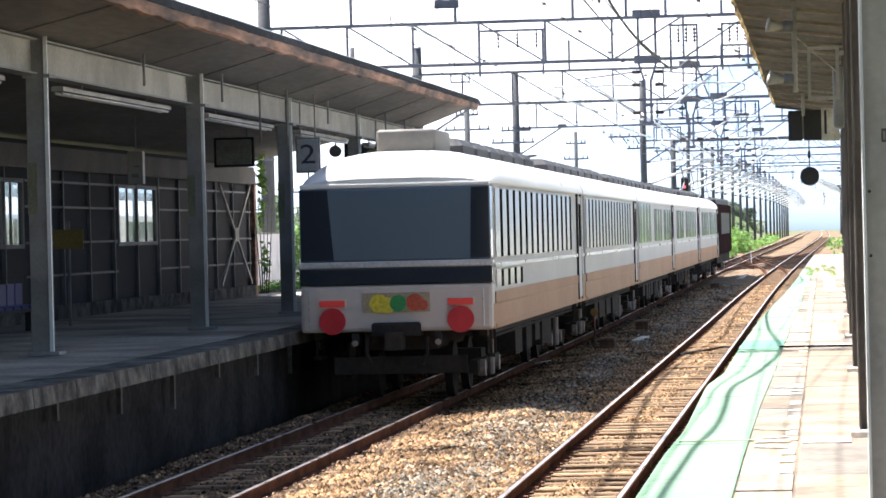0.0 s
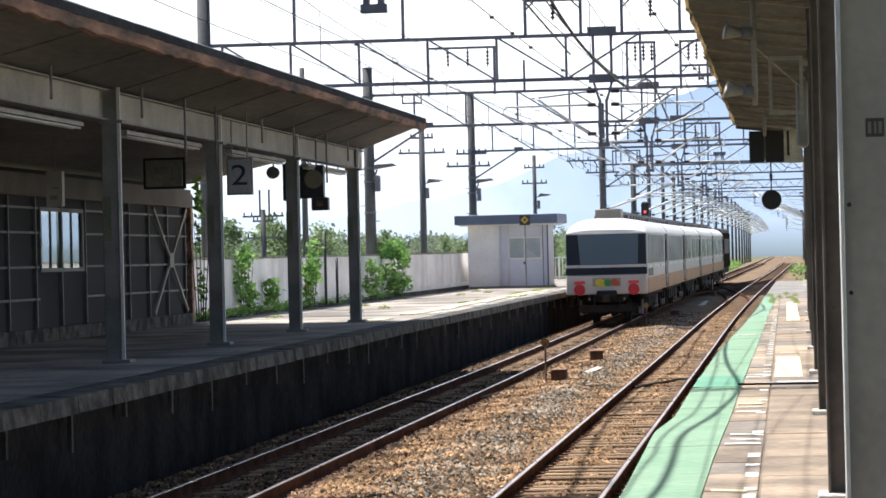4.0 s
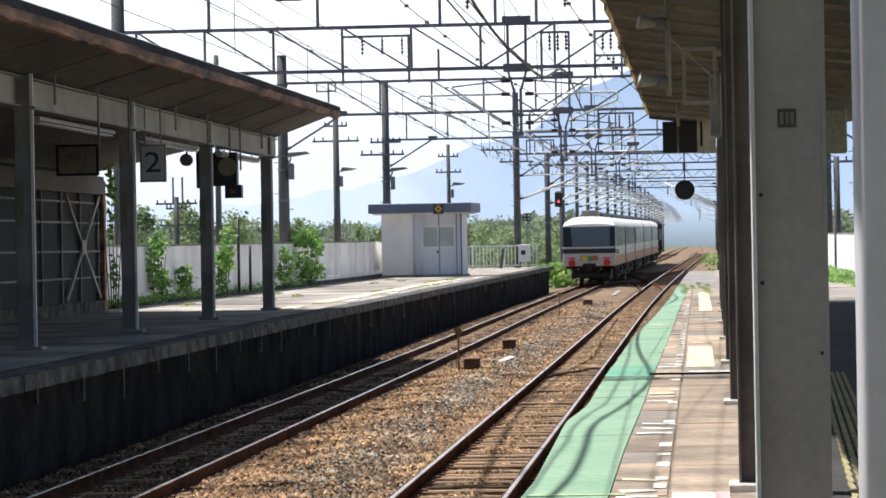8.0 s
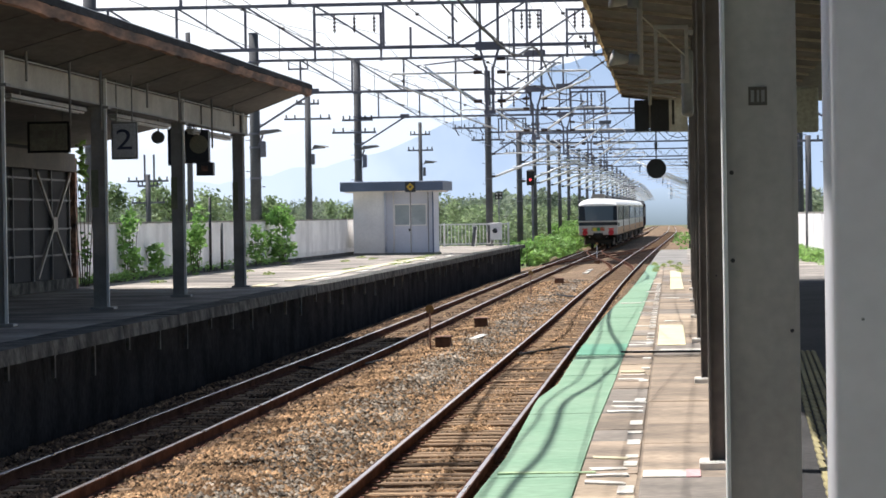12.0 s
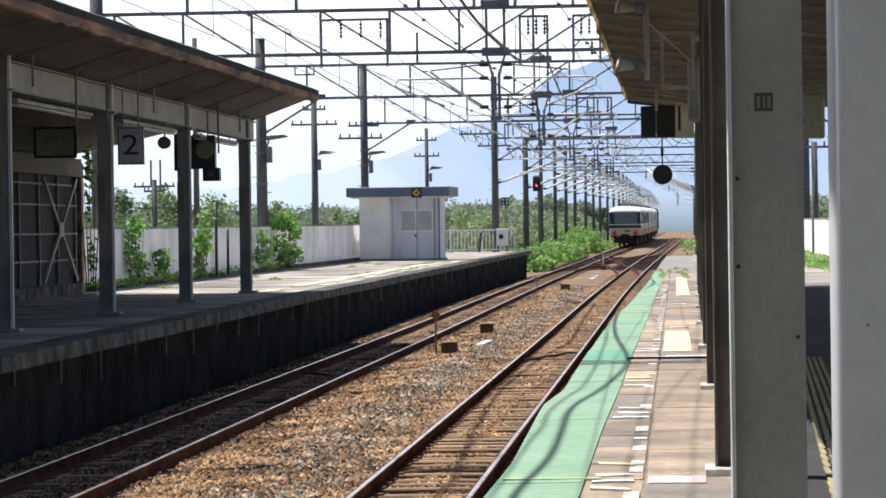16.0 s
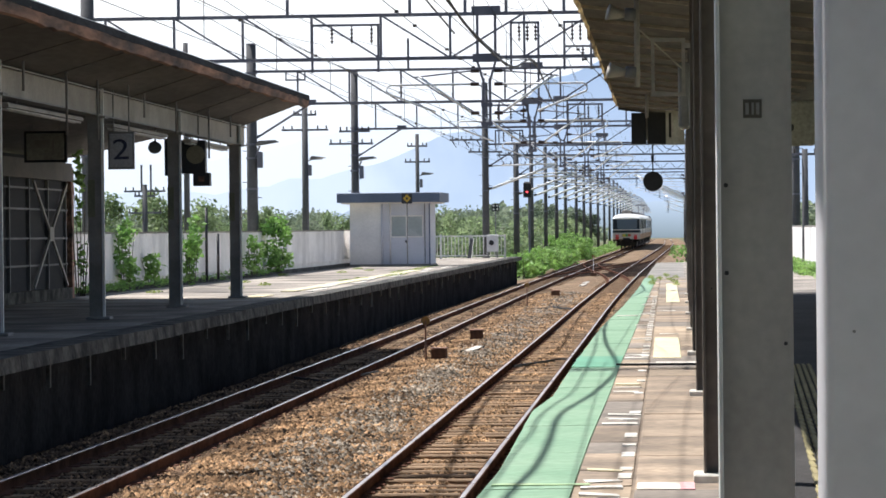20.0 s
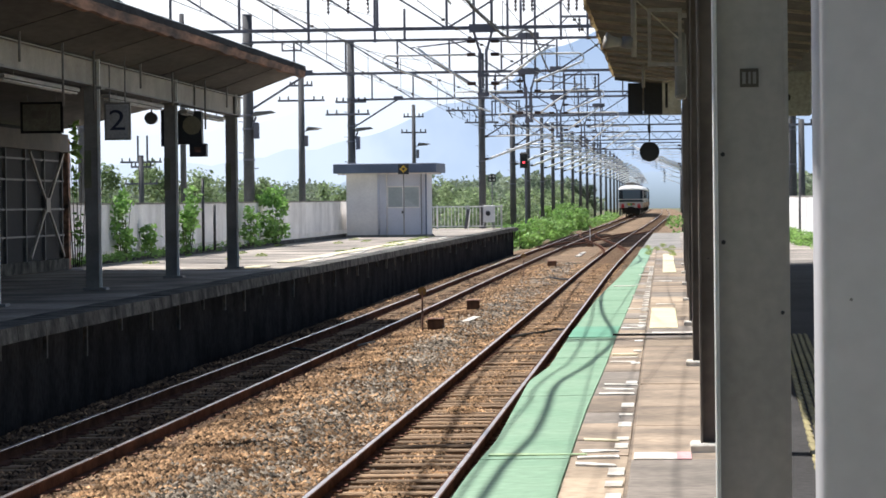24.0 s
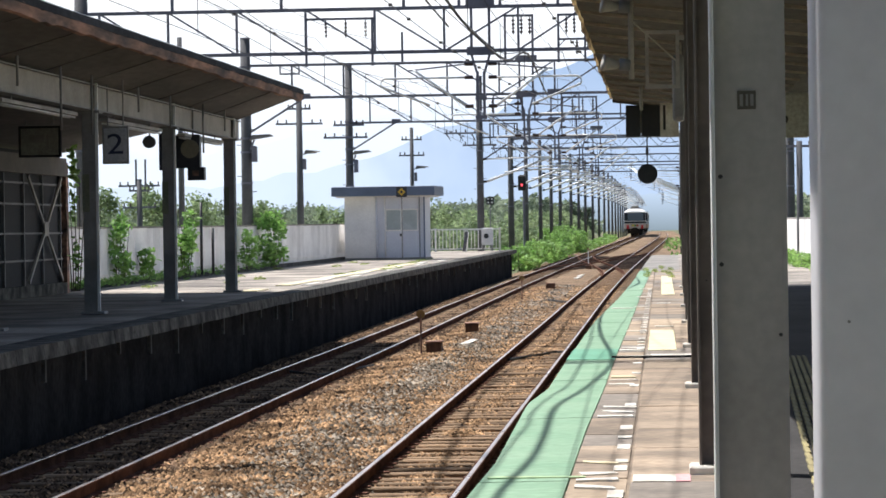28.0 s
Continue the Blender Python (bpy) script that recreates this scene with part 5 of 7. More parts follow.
def truss(y, x0, x1, mid, lattice=False, knee=True):
    """A portal beam: two chords, posts, diagonals that mirror about the middle."""
    ob = thing("portal_beam", "grey steel lattice beam spanning both tracks" if lattice else "grey steel truss beam spanning both tracks", "beam", "catenary portal beams", at=bend(0, y, 0))
    s = 0.045 if not lattice else 0.05
    for z in (CH0, CH1 if not lattice else CH0 + 0.62):
        part("chord", Geo().box(x0, x1, -0.05, 0.05, z - s, z + s), M_STEEL, ob)
    top = CH1 if not lattice else CH0 + 0.62
    if lattice:
        xs_ = [x0 + 0.62 * i for i in range(int((x1 - x0) / 0.62) + 1)]
    else:
        xs_ = [mid - 1.0 - 1.83 * i for i in range(int((mid - 1.0 - x0) / 1.83) + 1)][::-1] + [mid + 0.95 + 1.83 * i for i in range(int((x1 - mid - 0.95) / 1.83) + 1)]
    for x in xs_:
        if not lattice:
            part("post", Geo().box(x - 0.032, x + 0.032, -0.04, 0.04, CH0, top), M_STEEL, ob)
    for i in range(len(xs_) - 1):
        a, b = xs_[i], xs_[i + 1]
        if lattice:
            part("diagonal", Geo().bar((a, 0, CH0 if i % 2 else top), (b, 0, top if i % 2 else CH0), 0.04), M_STEEL, ob)
        else:
            left = (a + b) / 2 < mid - 0.2
            part("diagonal", Geo().bar((a, 0, top if left else CH0), (b, 0, CH0 if left else top), 0.05), M_STEEL, ob)
    if knee:
        for xe, d in ((x0, 1), (x1, -1)):
            part("knee_brace", Geo().bar((xe + d * 0.15, 0, CH0 - 1.2), (xe + d * 2.1, 0, CH0), 0.07), M_STEEL, ob)
            part("gusset", Geo().box(xe + d * 2.1 - 0.2, xe + d * 2.1 + 0.2, -0.03, 0.03, CH0 - 0.05, CH0 + 0.14), M_STEEL, ob)
    return ob


def bracket(parent, x, z, reach, side):
    """A hinged cantilever on a mast: long sloping strut, top tube, steady arm and insulators."""
    e = x + side * reach
    k = 0.5 if side < 0 else 1.0
    part("strut", Geo().tube([(x + side * 0.25, 0, z - 1.15), (e, 0, z + 0.12)], 0.068 * k, 8), M_ARM, parent, "bright cantilever strut", flat=False)
    part("top_tube", Geo().tube([(x + side * 0.25, 0, z + 0.05), (e - side * 0.1, 0, z + 0.12)], 0.04 * k, 8), M_ARM, parent, flat=False)
    part("steady_arm", Geo().tube([(x + side * 1.2, 0, z - 0.66), (e - side * 0.1, 0, z - 0.5), (e + side * 0.3, 0, z - 0.6)], 0.036 * k, 7), M_ARM, parent, flat=False)
    for zz in (z - 1.16, z + 0.045):
        part("insulator", Geo().tube([(x + side * 0.06, 0, zz), (x + side * 0.27, 0, zz + 0.02)], 0.065, 8), M_INSUL, parent)


def hairpin(parent, x, z, reach, side):
    """A drop-post cantilever: level tube that turns back on itself, a short strut, insulators."""
    e = x + side * (reach + 0.3)
    pts = [(x + side * 0.3, 0, z), (e - side * 0.14, 0, z)]
    pts += [(e - side * 0.14 + side * 0.14 * math.sin(a), 0, z - 0.13 + 0.13 * math.cos(a)) for a in (0.6, 1.2, 1.8, 2.3)]
    pts += [(e - side * 1.3, 0, z - 0.72)]
    part("steady_arm", Geo().tube(pts, 0.030, 7), M_ARM, parent, "hairpin steady arm", flat=False)
    part("strut", Geo().tube([(x + side * 0.3, 0, z - 0.75), (x + side * reach * 0.75, 0, z + 0.22)], 0.034, 8), M_ARM, parent, "bright cantilever strut", flat=False)
    part("top_tube", Geo().tube([(x + side * 0.3, 0, z + 0.35), (x + side * reach * 0.8, 0, z + 0.2)], 0.024, 6), M_STEEL, parent, flat=False)
    for zz in (z - 0.76, z, z + 0.35):
        part("insulator", Geo().tube([(x + side * 0.1, 0, zz), (x + side * 0.32, 0, zz)], 0.05, 8), M_INSUL, parent)


def hanging_post(y, x, low):
    """A drop frame between the tracks that carries brackets to both."""
    ob = thing("drop_post", "steel drop post with bright cantilever brackets to both tracks", "catenary post", "drop posts between the tracks", at=bend(x, y, 0))
    part("leg", Geo().box(-0.27, -0.2, -0.05, 0.05, CH0 - 0.1, CH1 + 0.12), M_STEEL, ob)
    part("leg", Geo().box(0.2, 0.27, -0.05, 0.05, CH0 - 0.1, CH1 + 0.12), M_STEEL, ob)
    part("head_plate", Geo().box(-0.38, 0.38, -0.06, 0.06, CH1 - 0.02, CH1 + 0.2), M_STEEL, ob)
    part("head_plate", Geo().box(-0.36, 0.36, -0.06, 0.06, CH0 - 0.12, CH0 + 0.1), M_STEEL, ob)
    parts("taper", Geo().bar((-0.24, 0, CH0 - 0.1), (-0.09, 0, CH0 - 0.62), 0.06).bar((0.24, 0, CH0 - 0.1), (0.09, 0, CH0 - 0.62), 0.06), M_STEEL, ob)
    parts("shaft", Geo().box(-0.12, -0.05, -0.06, 0.06, low, CH0 - 0.55).box(0.05, 0.12, -0.06, 0.06, low, CH0 - 0.55), M_STEEL, ob)
    for k in (0, 0.5):
        part("tie", Geo().box(-0.15, 0.15, -0.065, 0.065, low + k, low + k + 0.1), M_STEEL, ob)
    hairpin(ob, 0.1, 6.45, RX - x + 0.1, 1)
    hairpin(ob, -0.1, 6.45, x - LX + 0.6, -1)
    return ob


for i, y in enumerate(PORTALS):
    if i < 4:
        lx = (-15.9, -15.24, -14.57, -13.86)[i]
        mast(lx, y, (10.6, 10.4, 9.25, 9.65)[i], 0.21 if i < 3 else 0.19)
        mast(5.6, y, 9.0, 0.2)
        truss(y, lx, 5.6, -4.6)
        hanging_post(y, -4.65, 5.35)
    else:
        mL = mast(-9.9, y, (10.4, 7.9)[i - 4], 0.2)
        bracket(mL, 0.1, 5.95, LX + 9.9 + 0.1, 1)
        side_arm(mL, (7.4, 7.2)[i - 4], (-1.9, -1.2)[i - 4], (0.1, 1.1)[i - 4])
        side_arm(mL, (6.75, 6.6)[i - 4], -0.9, 0.9, 0)
        mast(3.2, y, 9.0, 0.2)
        truss(y, -9.9, 3.2, -4.5, lattice=i == 5)
        hanging_post(y, -4.5, 5.35)
SHEDS = [(0.015, 0.0)] + [(r, 0.04 + 0.1 * j + dz) for j in range(4) for r, dz in ((0.018, 0.0), (0.045, 0.02), (0.04, 0.05), (0.018, 0.07))] + [(0.015, 0.48)]
# ear frames with insulators on the portal beams
for i, (y, x, w) in enumerate([(83, -9.25, 1.75), (83, -4.0, 0.72), (83, -2.6, 0.7), (111, -6.3, 1.5), (111, -3.4, 1.2), (139.8, -7.6, 1.2)]):
    ob = thing("outrigger", "small steel outrigger frame with hanging insulators", "outrigger", "feeder frames", at=bend(x, y, 0))
    z = CH1 - 0.25 if i < 3 else CH0 - 0.15
    part("frame", Geo().box(-0.03, w + 0.03, -0.03, 0.03, z - 0.03, z + 0.03).box(-0.03, 0.03, -0.03, 0.03, CH0 - (0.35 if i < 3 else 0.9), z).box(w - 0.03, w + 0.03, -0.03, 0.03, CH0 - (0.35 if i < 3 else 0.9), z), M_STEEL, ob)
    for k in (0.3, 0.6, 0.9):
        part("insulator", Geo().lathe((w * k, 0, z - 0.5), SHEDS, 8), M_INSUL, ob)
def top_frame(y, x0, x1, h):
    """An outrigger standing on the upper chord, with a hanging insulator string."""
    ob = thing("outrigger", "steel outrigger standing on the portal beam", "outrigger", "feeder outriggers", at=bend(0, y, CH1))
    part("upright", Geo().box(x0 - 0.04, x0 + 0.04, -0.04, 0.04, 0, h), M_STEEL, ob)
    if x1:
        part("upright", Geo().box(x1 - 0.04, x1 + 0.04, -0.04, 0.04, 0, h), M_STEEL, ob)
        part("cross_bar", Geo().box(x0 - 0.04, x1 + 0.04, -0.04, 0.04, h, h + 0.08), M_STEEL, ob)
        m = (x0 + x1) / 2
        part("insulator", Geo().lathe((m, 0, h - 0.5), [(r * 1.4, z * 1.1) for r, z in SHEDS], 10), M_INSUL, ob)
        parts("gusset", Geo().bar((x0, 0, h - 0.22), (x0 + 0.22, 0, h), 0.04).bar((x1, 0, h - 0.22), (x1 - 0.22, 0, h), 0.04), M_STEEL, ob)


for y, x0, x1, h in ((83, -6.66, -5.2, 0.9), (83, -4.12, -2.6, 0.9), (83, -9.9, None, 1.6), (83, -12.8, None, 1.6), (83, -1.3, None, 1.2), (111, -9.0, None, 1.1), (111, -3.5, -2.2, 0.7)):
    top_frame(y, x0, x1, h)
mc = thing("cross_arm_set", "pair of insulator cross arms clamped on a mast", "cross arms", at=bend(-13.9, 139.6, 0))
for z, w, dx in ((7.05, 0.68, 0.05), (6.5, 0.98, -0.1)):
    arm = part("cross_arm", Geo().box(dx - w, dx + w, -0.06, 0.06, z - 0.045, z + 0.045), M_STEEL, mc)
    for k in (-0.92, -0.5, 0.5, 0.92):
        part("insulator", Geo().tube([(dx + w * k, 0, z + 0.04), (dx + w * k, 0, z + 0.2)], 0.035, 6), M_INSUL, arm)
pl = thing("number_plate_frame", "small steel plate frame fixed on the portal chord", "plate", at=bend(-13.0, 111, CH1))
part("frame", Geo().box(-0.36, 0.36, -0.03, 0.03, -0.02, 0.04).box(-0.36, 0.36, -0.03, 0.03, -0.34, -0.28).box(-0.36, -0.31, -0.03, 0.03, -0.3, 0).box(0.31, 0.36, -0.03, 0.03, -0.3, 0), M_STEEL, pl)

# plain masts with single brackets along the open line
OPEN = [210, 229, 246, 262, 284, 302, 320, 343, 366, 390, 414] + [440 + 30 * i for i in range(7)]
for y in OPEN:
    lx, rx = -9.6, 0.7
    mL = mast(lx, y, 8.4, 0.15)
    bracket(mL, 0.1, 5.95, LX - lx + 0.3, 1)
    mR = mast(rx, y, 8.4, 0.15)
    if y < 300 or OPEN.index(y) % 3 == 0:
        bracket(mR, -0.1, 5.95, rx - RX + 0.2, -1)
    if y > 250:
        side_arm(mL, 7.65, -1.0, 0.9, 0)
        side_arm(mL, 7.0, -0.8, 0.8, 0)
for y in (255, 312):
    truss(y, -9.6, 0.7, -4.5, lattice=True, knee=False)

# wires: contact, messenger and droppers over each track, feeders alongside
SUPPORT = [-42.0, -8.0] + PORTALS + OPEN
for cx, nm in ((RIGHT_X, "right"), (LEFT_X, "left")):
    dr, pts_c, pts_m = Geo(), [], []
    for i, (a, b) in enumerate(zip(SUPPORT, SUPPORT[1:])):
        st = 0.18 * (1 if i % 2 else -1)
        for k in range(6):
            u = k / 6
            y = a + (b - a) * u
            x = cx(y) + st * (1 - 2 * u)
            zc = 5.25
            zm = 6.32 - 0.55 * 4 * u * (1 - u)
            pts_c.append(bend(x, y, zc))
            pts_m.append(bend(x, y, zm))
            if 0 < k < 6:
                dr.tube([pts_c[-1], pts_m[-1]], 0.006, 4)
    ow = thing("catenary_wire", "dark overhead contact and messenger wires above one track", "wire", "overhead wires")
    part("contact_wire", Geo().tube(pts_c, 0.006, 5), M_WIRE, ow)
    part("messenger_wire", Geo().tube(pts_m, 0.006, 5), M_WIRE, ow)
    part("dropper", dr, M_WIRE, ow, kind="stuff")
for x, z, sag in ((-9.0, 7.55, 0.5), (-7.55, 7.5, 0.5), (-1.2, 7.0, 0.5)):
    fw = Geo().tube([bend(x, a + (b - a) * k / 6, z - sag * 4 * (k / 6) * (1 - k / 6)) for a, b in zip(SUPPORT, SUPPORT[1:]) for k in range(6)], 0.007, 5)
    solo("feeder_wire", fw, M_WIRE, "dark sagging feeder wire along the line", "wire", "feeder wires")
def slung(x, z, r, sags, label):
    """A heavy cable slung from portal to portal, each span with a sag of its own."""
    pts = [bend(x, a + (b - a) * k / 10, z - g * 4 * (k / 10) * (1 - k / 10)) for (a, b), g in zip(zip(SUPPORT[1:], SUPPORT[2:]), sags) for k in range(10)]
    solo("slung_cable", Geo().tube(pts, r, 6), M_WIRE, label, "cable", "cables slung between portals", flat=False)


def curve(pts, n=5):
    """Points on a smooth line through the given ones."""
    p = [Vector(q) for q in pts]
    out = []
    for i in range(len(p) - 1):
        a, b, c, d = p[max(i - 1, 0)], p[i], p[i + 1], p[min(i + 2, len(p) - 1)]
        for k in range(n):
            u = k / n
            out.append(0.5 * (2 * b + (c - a) * u + (2 * a - 5 * b + 4 * c - d) * u * u + (3 * b - a - 3 * c + d) * u ** 3))
    return out + [p[-1]]


SLACK = [(-8, 7.1), (12, 6.4), (18.35, 6.38), (19.8, 6.43), (21.75, 6.55), (24.15, 6.53), (27.5, 6.47), (31.1, 6.89), (36.75, 7.17), (44.1, 6.6), (50.9, 6.26), (58.7, 6.15), (71.7, 6.3), (84.1, 7.1), (98.5, 6.6), (114, 7.1)]
solo("slung_cable", Geo().tube(curve([(-3.44, y, z) for y, z in SLACK]), 0.027, 6), M_WIRE, "thick slack black cable slung under the portal beams", "cable", "cables slung between portals", flat=False)
THIN = [(-8, 7.0), (12, 6.5), (22.7, 6.46), (24.8, 6.52), (27.0, 6.46), (29.4, 6.62), (31.2, 6.79), (36.1, 6.8), (39.3, 6.76), (43, 6.68), (50, 6.45), (60, 6.35), (72, 6.5), (83, 7.1)]
solo("slung_cable", Geo().tube(curve([(-3.6, y, z) for y, z in THIN]), 0.013, 5), M_WIRE, "thin slack black cable beside the thick one", "cable", "cables slung between portals", flat=False)
# cable added out of view, only to cast the curved shadow on the track
FAR = [(-8, 10.9), (15, 10.7), (33.8, 10.47), (36.1, 10.46), (39.8, 10.14), (45, 9.79), (52, 9.43), (59.9, 9.44), (67.4, 9.74), (76.3, 10.3), (83, 10.1), (92, 9.9), (111, 9.6)]
solo("slung_cable", Geo().tube(curve([(-7.34, y, z) for y, z in FAR]), 0.034, 6), M_WIRE, "unseen thick cable added high up to shadow the track", "cable", "cables slung between portals", flat=False)
slung(-2.5, 7.05, 0.006, [0.6, 0.55, 0.3] + [0.3] * 9, "thin black cable slung under the portal beams")
slung(-3.36, 8.62, 0.006, [1.3, 1.4, 0.5] + [0.35] * 9, "feeder cable slung between outriggers")
# slanting pull-off wires crossing from portal to portal
for a, b in (((-11.0, 36.2, 8.3), (-4.6, 139.8, 6.3)), ((-12.0, 83, 8.3), (-6.5, 168.6, 6.2)), ((-6.5, 36.2, 8.3), (-4.0, 111, 7.0)), ((-1.4, 83, 8.2), (-0.4, 111, 7.0)), ((-3.2, 36.2, 8.3), (-1.0, 111.0, 6.9))):
    p, q = Vector(bend(*a)), Vector(bend(*b))
    w = Geo().tube([p.lerp(q, k / 8) - Vector((0, 0, 0.7 * 4 * (k / 8) * (1 - k / 8))) for k in range(9)], 0.011, 5)
    ob = solo("stay_wire", w, M_WIRE, "slanting stay wire with bead insulators between portals", "wire", "stay wires")
    for k in [0.3 + 0.045 * j for j in range(15) if j % 5 != 4]:
        c = p.lerp(q, k) - Vector((0, 0, 0.7 * 4 * k * (1 - k)))
        part("bead", Geo().disc(c, 0.045, 0.06, "z", 8), M_INSUL, ob)
# telegraph poles with cross arms, behind the wall
def pole(x, y, top, arms, lamp=True, r=0.15, dark=False):
    b = bend(x, y, 0)
    ob = thing("telegraph_pole", "dark pole with insulator cross arms behind the platform wall", "pole", "telegraph poles", at=b)
    part("shaft", Geo().tube([(0, 0, -0.5), (0, 0, top)], r, 10, r1=r * 0.75), M_MAST if not dark else M_STEEL, ob, flat=False)
    for z, w in arms:
        arm = part("cross_arm", Geo().box(-w, w, -0.06, 0.06, z - 0.045, z + 0.045), M_STEEL, ob)
        for k in (-0.92, -0.55, 0.55, 0.92):
            part("insulator", Geo().tube([(w * k, 0, z + 0.04), (w * k, 0, z + 0.2)], 0.035, 6), M_INSUL, arm)
    if lamp:
        part("lamp_arm", Geo().tube([(0, 0, lamp - 0.1), (0.35, 0, lamp), (0.8, 0, lamp + 0.02)], 0.03, 6), M_STEEL, ob)
        part("lamp_head", Geo().add([(0.2, -0.15, lamp), (1.0, -0.12, lamp + 0.05), (1.0, 0.12, lamp + 0.05), (0.2, 0.15, lamp), (0.3, -0.1, lamp + 0.16), (0.9, -0.08, lamp + 0.10), (0.9, 0.08, lamp + 0.10), (0.3, 0.1, lamp + 0.16)],
                                    [(0, 3, 2, 1), (4, 5, 6, 7), (0, 1, 5, 4), (1, 2, 6, 5), (2, 3, 7, 6), (3, 0, 4, 7)]), M_AC, ob, "grey lamp head")
        part("ballast_box", Geo().chamfer(0.14, 0.30, -0.1, 0.1, lamp - 0.75, lamp - 0.25, 0.03), M_STEEL, ob)
    return ob


pole(-16.83, 146, 8.48, [(8.04, 0.54), (7.34, 1.09)], 5.97, 0.18)
pole(-15.06, 186, 8.25, [(7.54, 0.6), (6.61, 0.75)], 5.85, 0.14)
pole(-18.3, 120, 9.9, [], 0, 0.13)
p = pole(-25.05, 150, 4.95, [(4.63, 1.0), (4.4, 0.5), (3.6, 0.8)], 0, 0.16)
parts("mast_tip", Geo().tube([(-0.15, 0, 4.6), (-0.15, 0, 5.9)], 0.05, 6).tube([(0.3, 0, 4.6), (0.3, 0, 5.9)], 0.05, 6), M_STEEL, p)
for lx, y, z in ((-14.57, 111, 5.35), (-13.86, 139.8, 5.4)):
    b = bend(lx, y, z)
    fl = thing("flood_lamp", "grey flood lamp bracketed on a catenary mast", "lamp", "flood lamps on masts", at=b)
    part("arm", Geo().tube([(0.12, -0.1, -0.1), (0.3, -0.2, 0.32)], 0.035, 6), M_STEEL, fl)
    part("head", Geo().add([(0.15, -0.35, 0.32), (1.0, -0.3, 0.45), (1.0, -0.05, 0.45), (0.15, 0.0, 0.32), (0.25, -0.3, 0.5), (0.85, -0.25, 0.53), (0.85, -0.1, 0.53), (0.25, -0.05, 0.5)],
                           [(0, 3, 2, 1), (4, 5, 6, 7), (0, 1, 5, 4), (1, 2, 6, 5), (2, 3, 7, 6), (3, 0, 4, 7)]), M_AC, fl)
    part("gear_box", Geo().chamfer(0.22, 0.40, -0.3, -0.08, -0.45, 0.12, 0.04), M_STEEL, fl)
    part("strap", Geo().disc((0, 0, -0.1), 0.22, 0.06, "z", 12), M_STEEL, fl)
for y, x in ((122, 5.3), (160, 5.6)):
    pole(x, y, 5.6, [(5.4, 0.7)], 0, 0.15)

# ---------- signal and small line-side things ----------
sx, sy, sz = bend(-9.12, 196.0, 0)
sig = thing("colour_signal", "black railway signal head showing a red light", "signal", at=(sx, sy, sz))
part("post", Geo().tube([(0.1, 0.2, -0.4), (0.1, 0.2, 5.4)], 0.07, 8), M_STEEL, sig)
part("head", Geo().chamfer(-0.24, 0.24, -0.1, 0.16, 4.52, 5.5, 0.1), M_BLACK, sig)
part("visor", Geo().tube([(0, -0.1, 4.88), (0, -0.32, 4.86)], 0.13, 12), M_BLACK, sig)
part("lens", Geo().disc((0, -0.335, 4.86), 0.07, 0.03, "y", 16), M_REDLAMP, sig, "lit red lens")
part("lens", Geo().disc((0, -0.12, 5.25), 0.09, 0.02, "y", 16), M_SIGNDARK, sig)
xm = thing("marker_board", "small black marker board with four pale spots", "sign", at=bend(-10.6, 188, 0))
part("post", Geo().tube([(0, 0, -0.4), (0, 0, 4.1)], 0.03, 6), M_STEEL, xm)
part("board", Geo().box(-0.22, 0.22, -0.05, -0.02, 3.65, 4.1), M_SIGNDARK, xm)
for sx_ in (-0.11, 0.11):
    for sz_ in (3.77, 3.98):
        part("spot", Geo().disc((sx_, -0.06, sz_), 0.06, 0.02, "y", 12), M_COLEDGE, xm, "pale round spot")
for x, y, w in ((-4.72, 65.6, 0.31), (-4.68, 78.0, 0.32), (-4.55, 128.0, 0.36), (-4.4, 176, 0.3)):
    b = bend(x, y, -0.13)
    bx = thing("junction_box", "small rust-brown cable box half sunk in ballast", "box", "cable boxes between the tracks", at=b, turn=rng.uniform(-8, 8))
    part("case", Geo().chamfer(-w / 2, w / 2, -0.2, 0.2, 0, 0.26, 0.02), M_WOODBOX, bx)
    part("lid", Geo().chamfer(-w / 2 - 0.02, w / 2 + 0.02, -0.22, 0.22, 0.26, 0.29, 0.008), M_RUST, bx)
for x, y, h in ((-5.0, 65.6, 0.92), (-4.95, 112.0, 0.85), (-4.97, 193, 1.05)):
    b = bend(x, y, -0.2)
    st = thing("stake", "rust-stained marker stake with a small round head", "post", "marker stakes between the tracks", at=b)
    part("shaft", Geo().tube([(0, 0, 0), (0, 0, h)], 0.022, 6), M_RUST if y < 180 else M_COLEDGE, st)
    part("head", Geo().disc((0, 0, h), 0.09, 0.03, "y", 14), surf("ochre_paint", (0.33, 0.2, 0.06), rough=0.7) if y == 65.6 else bpy.data.materials["ochre_paint"], st)
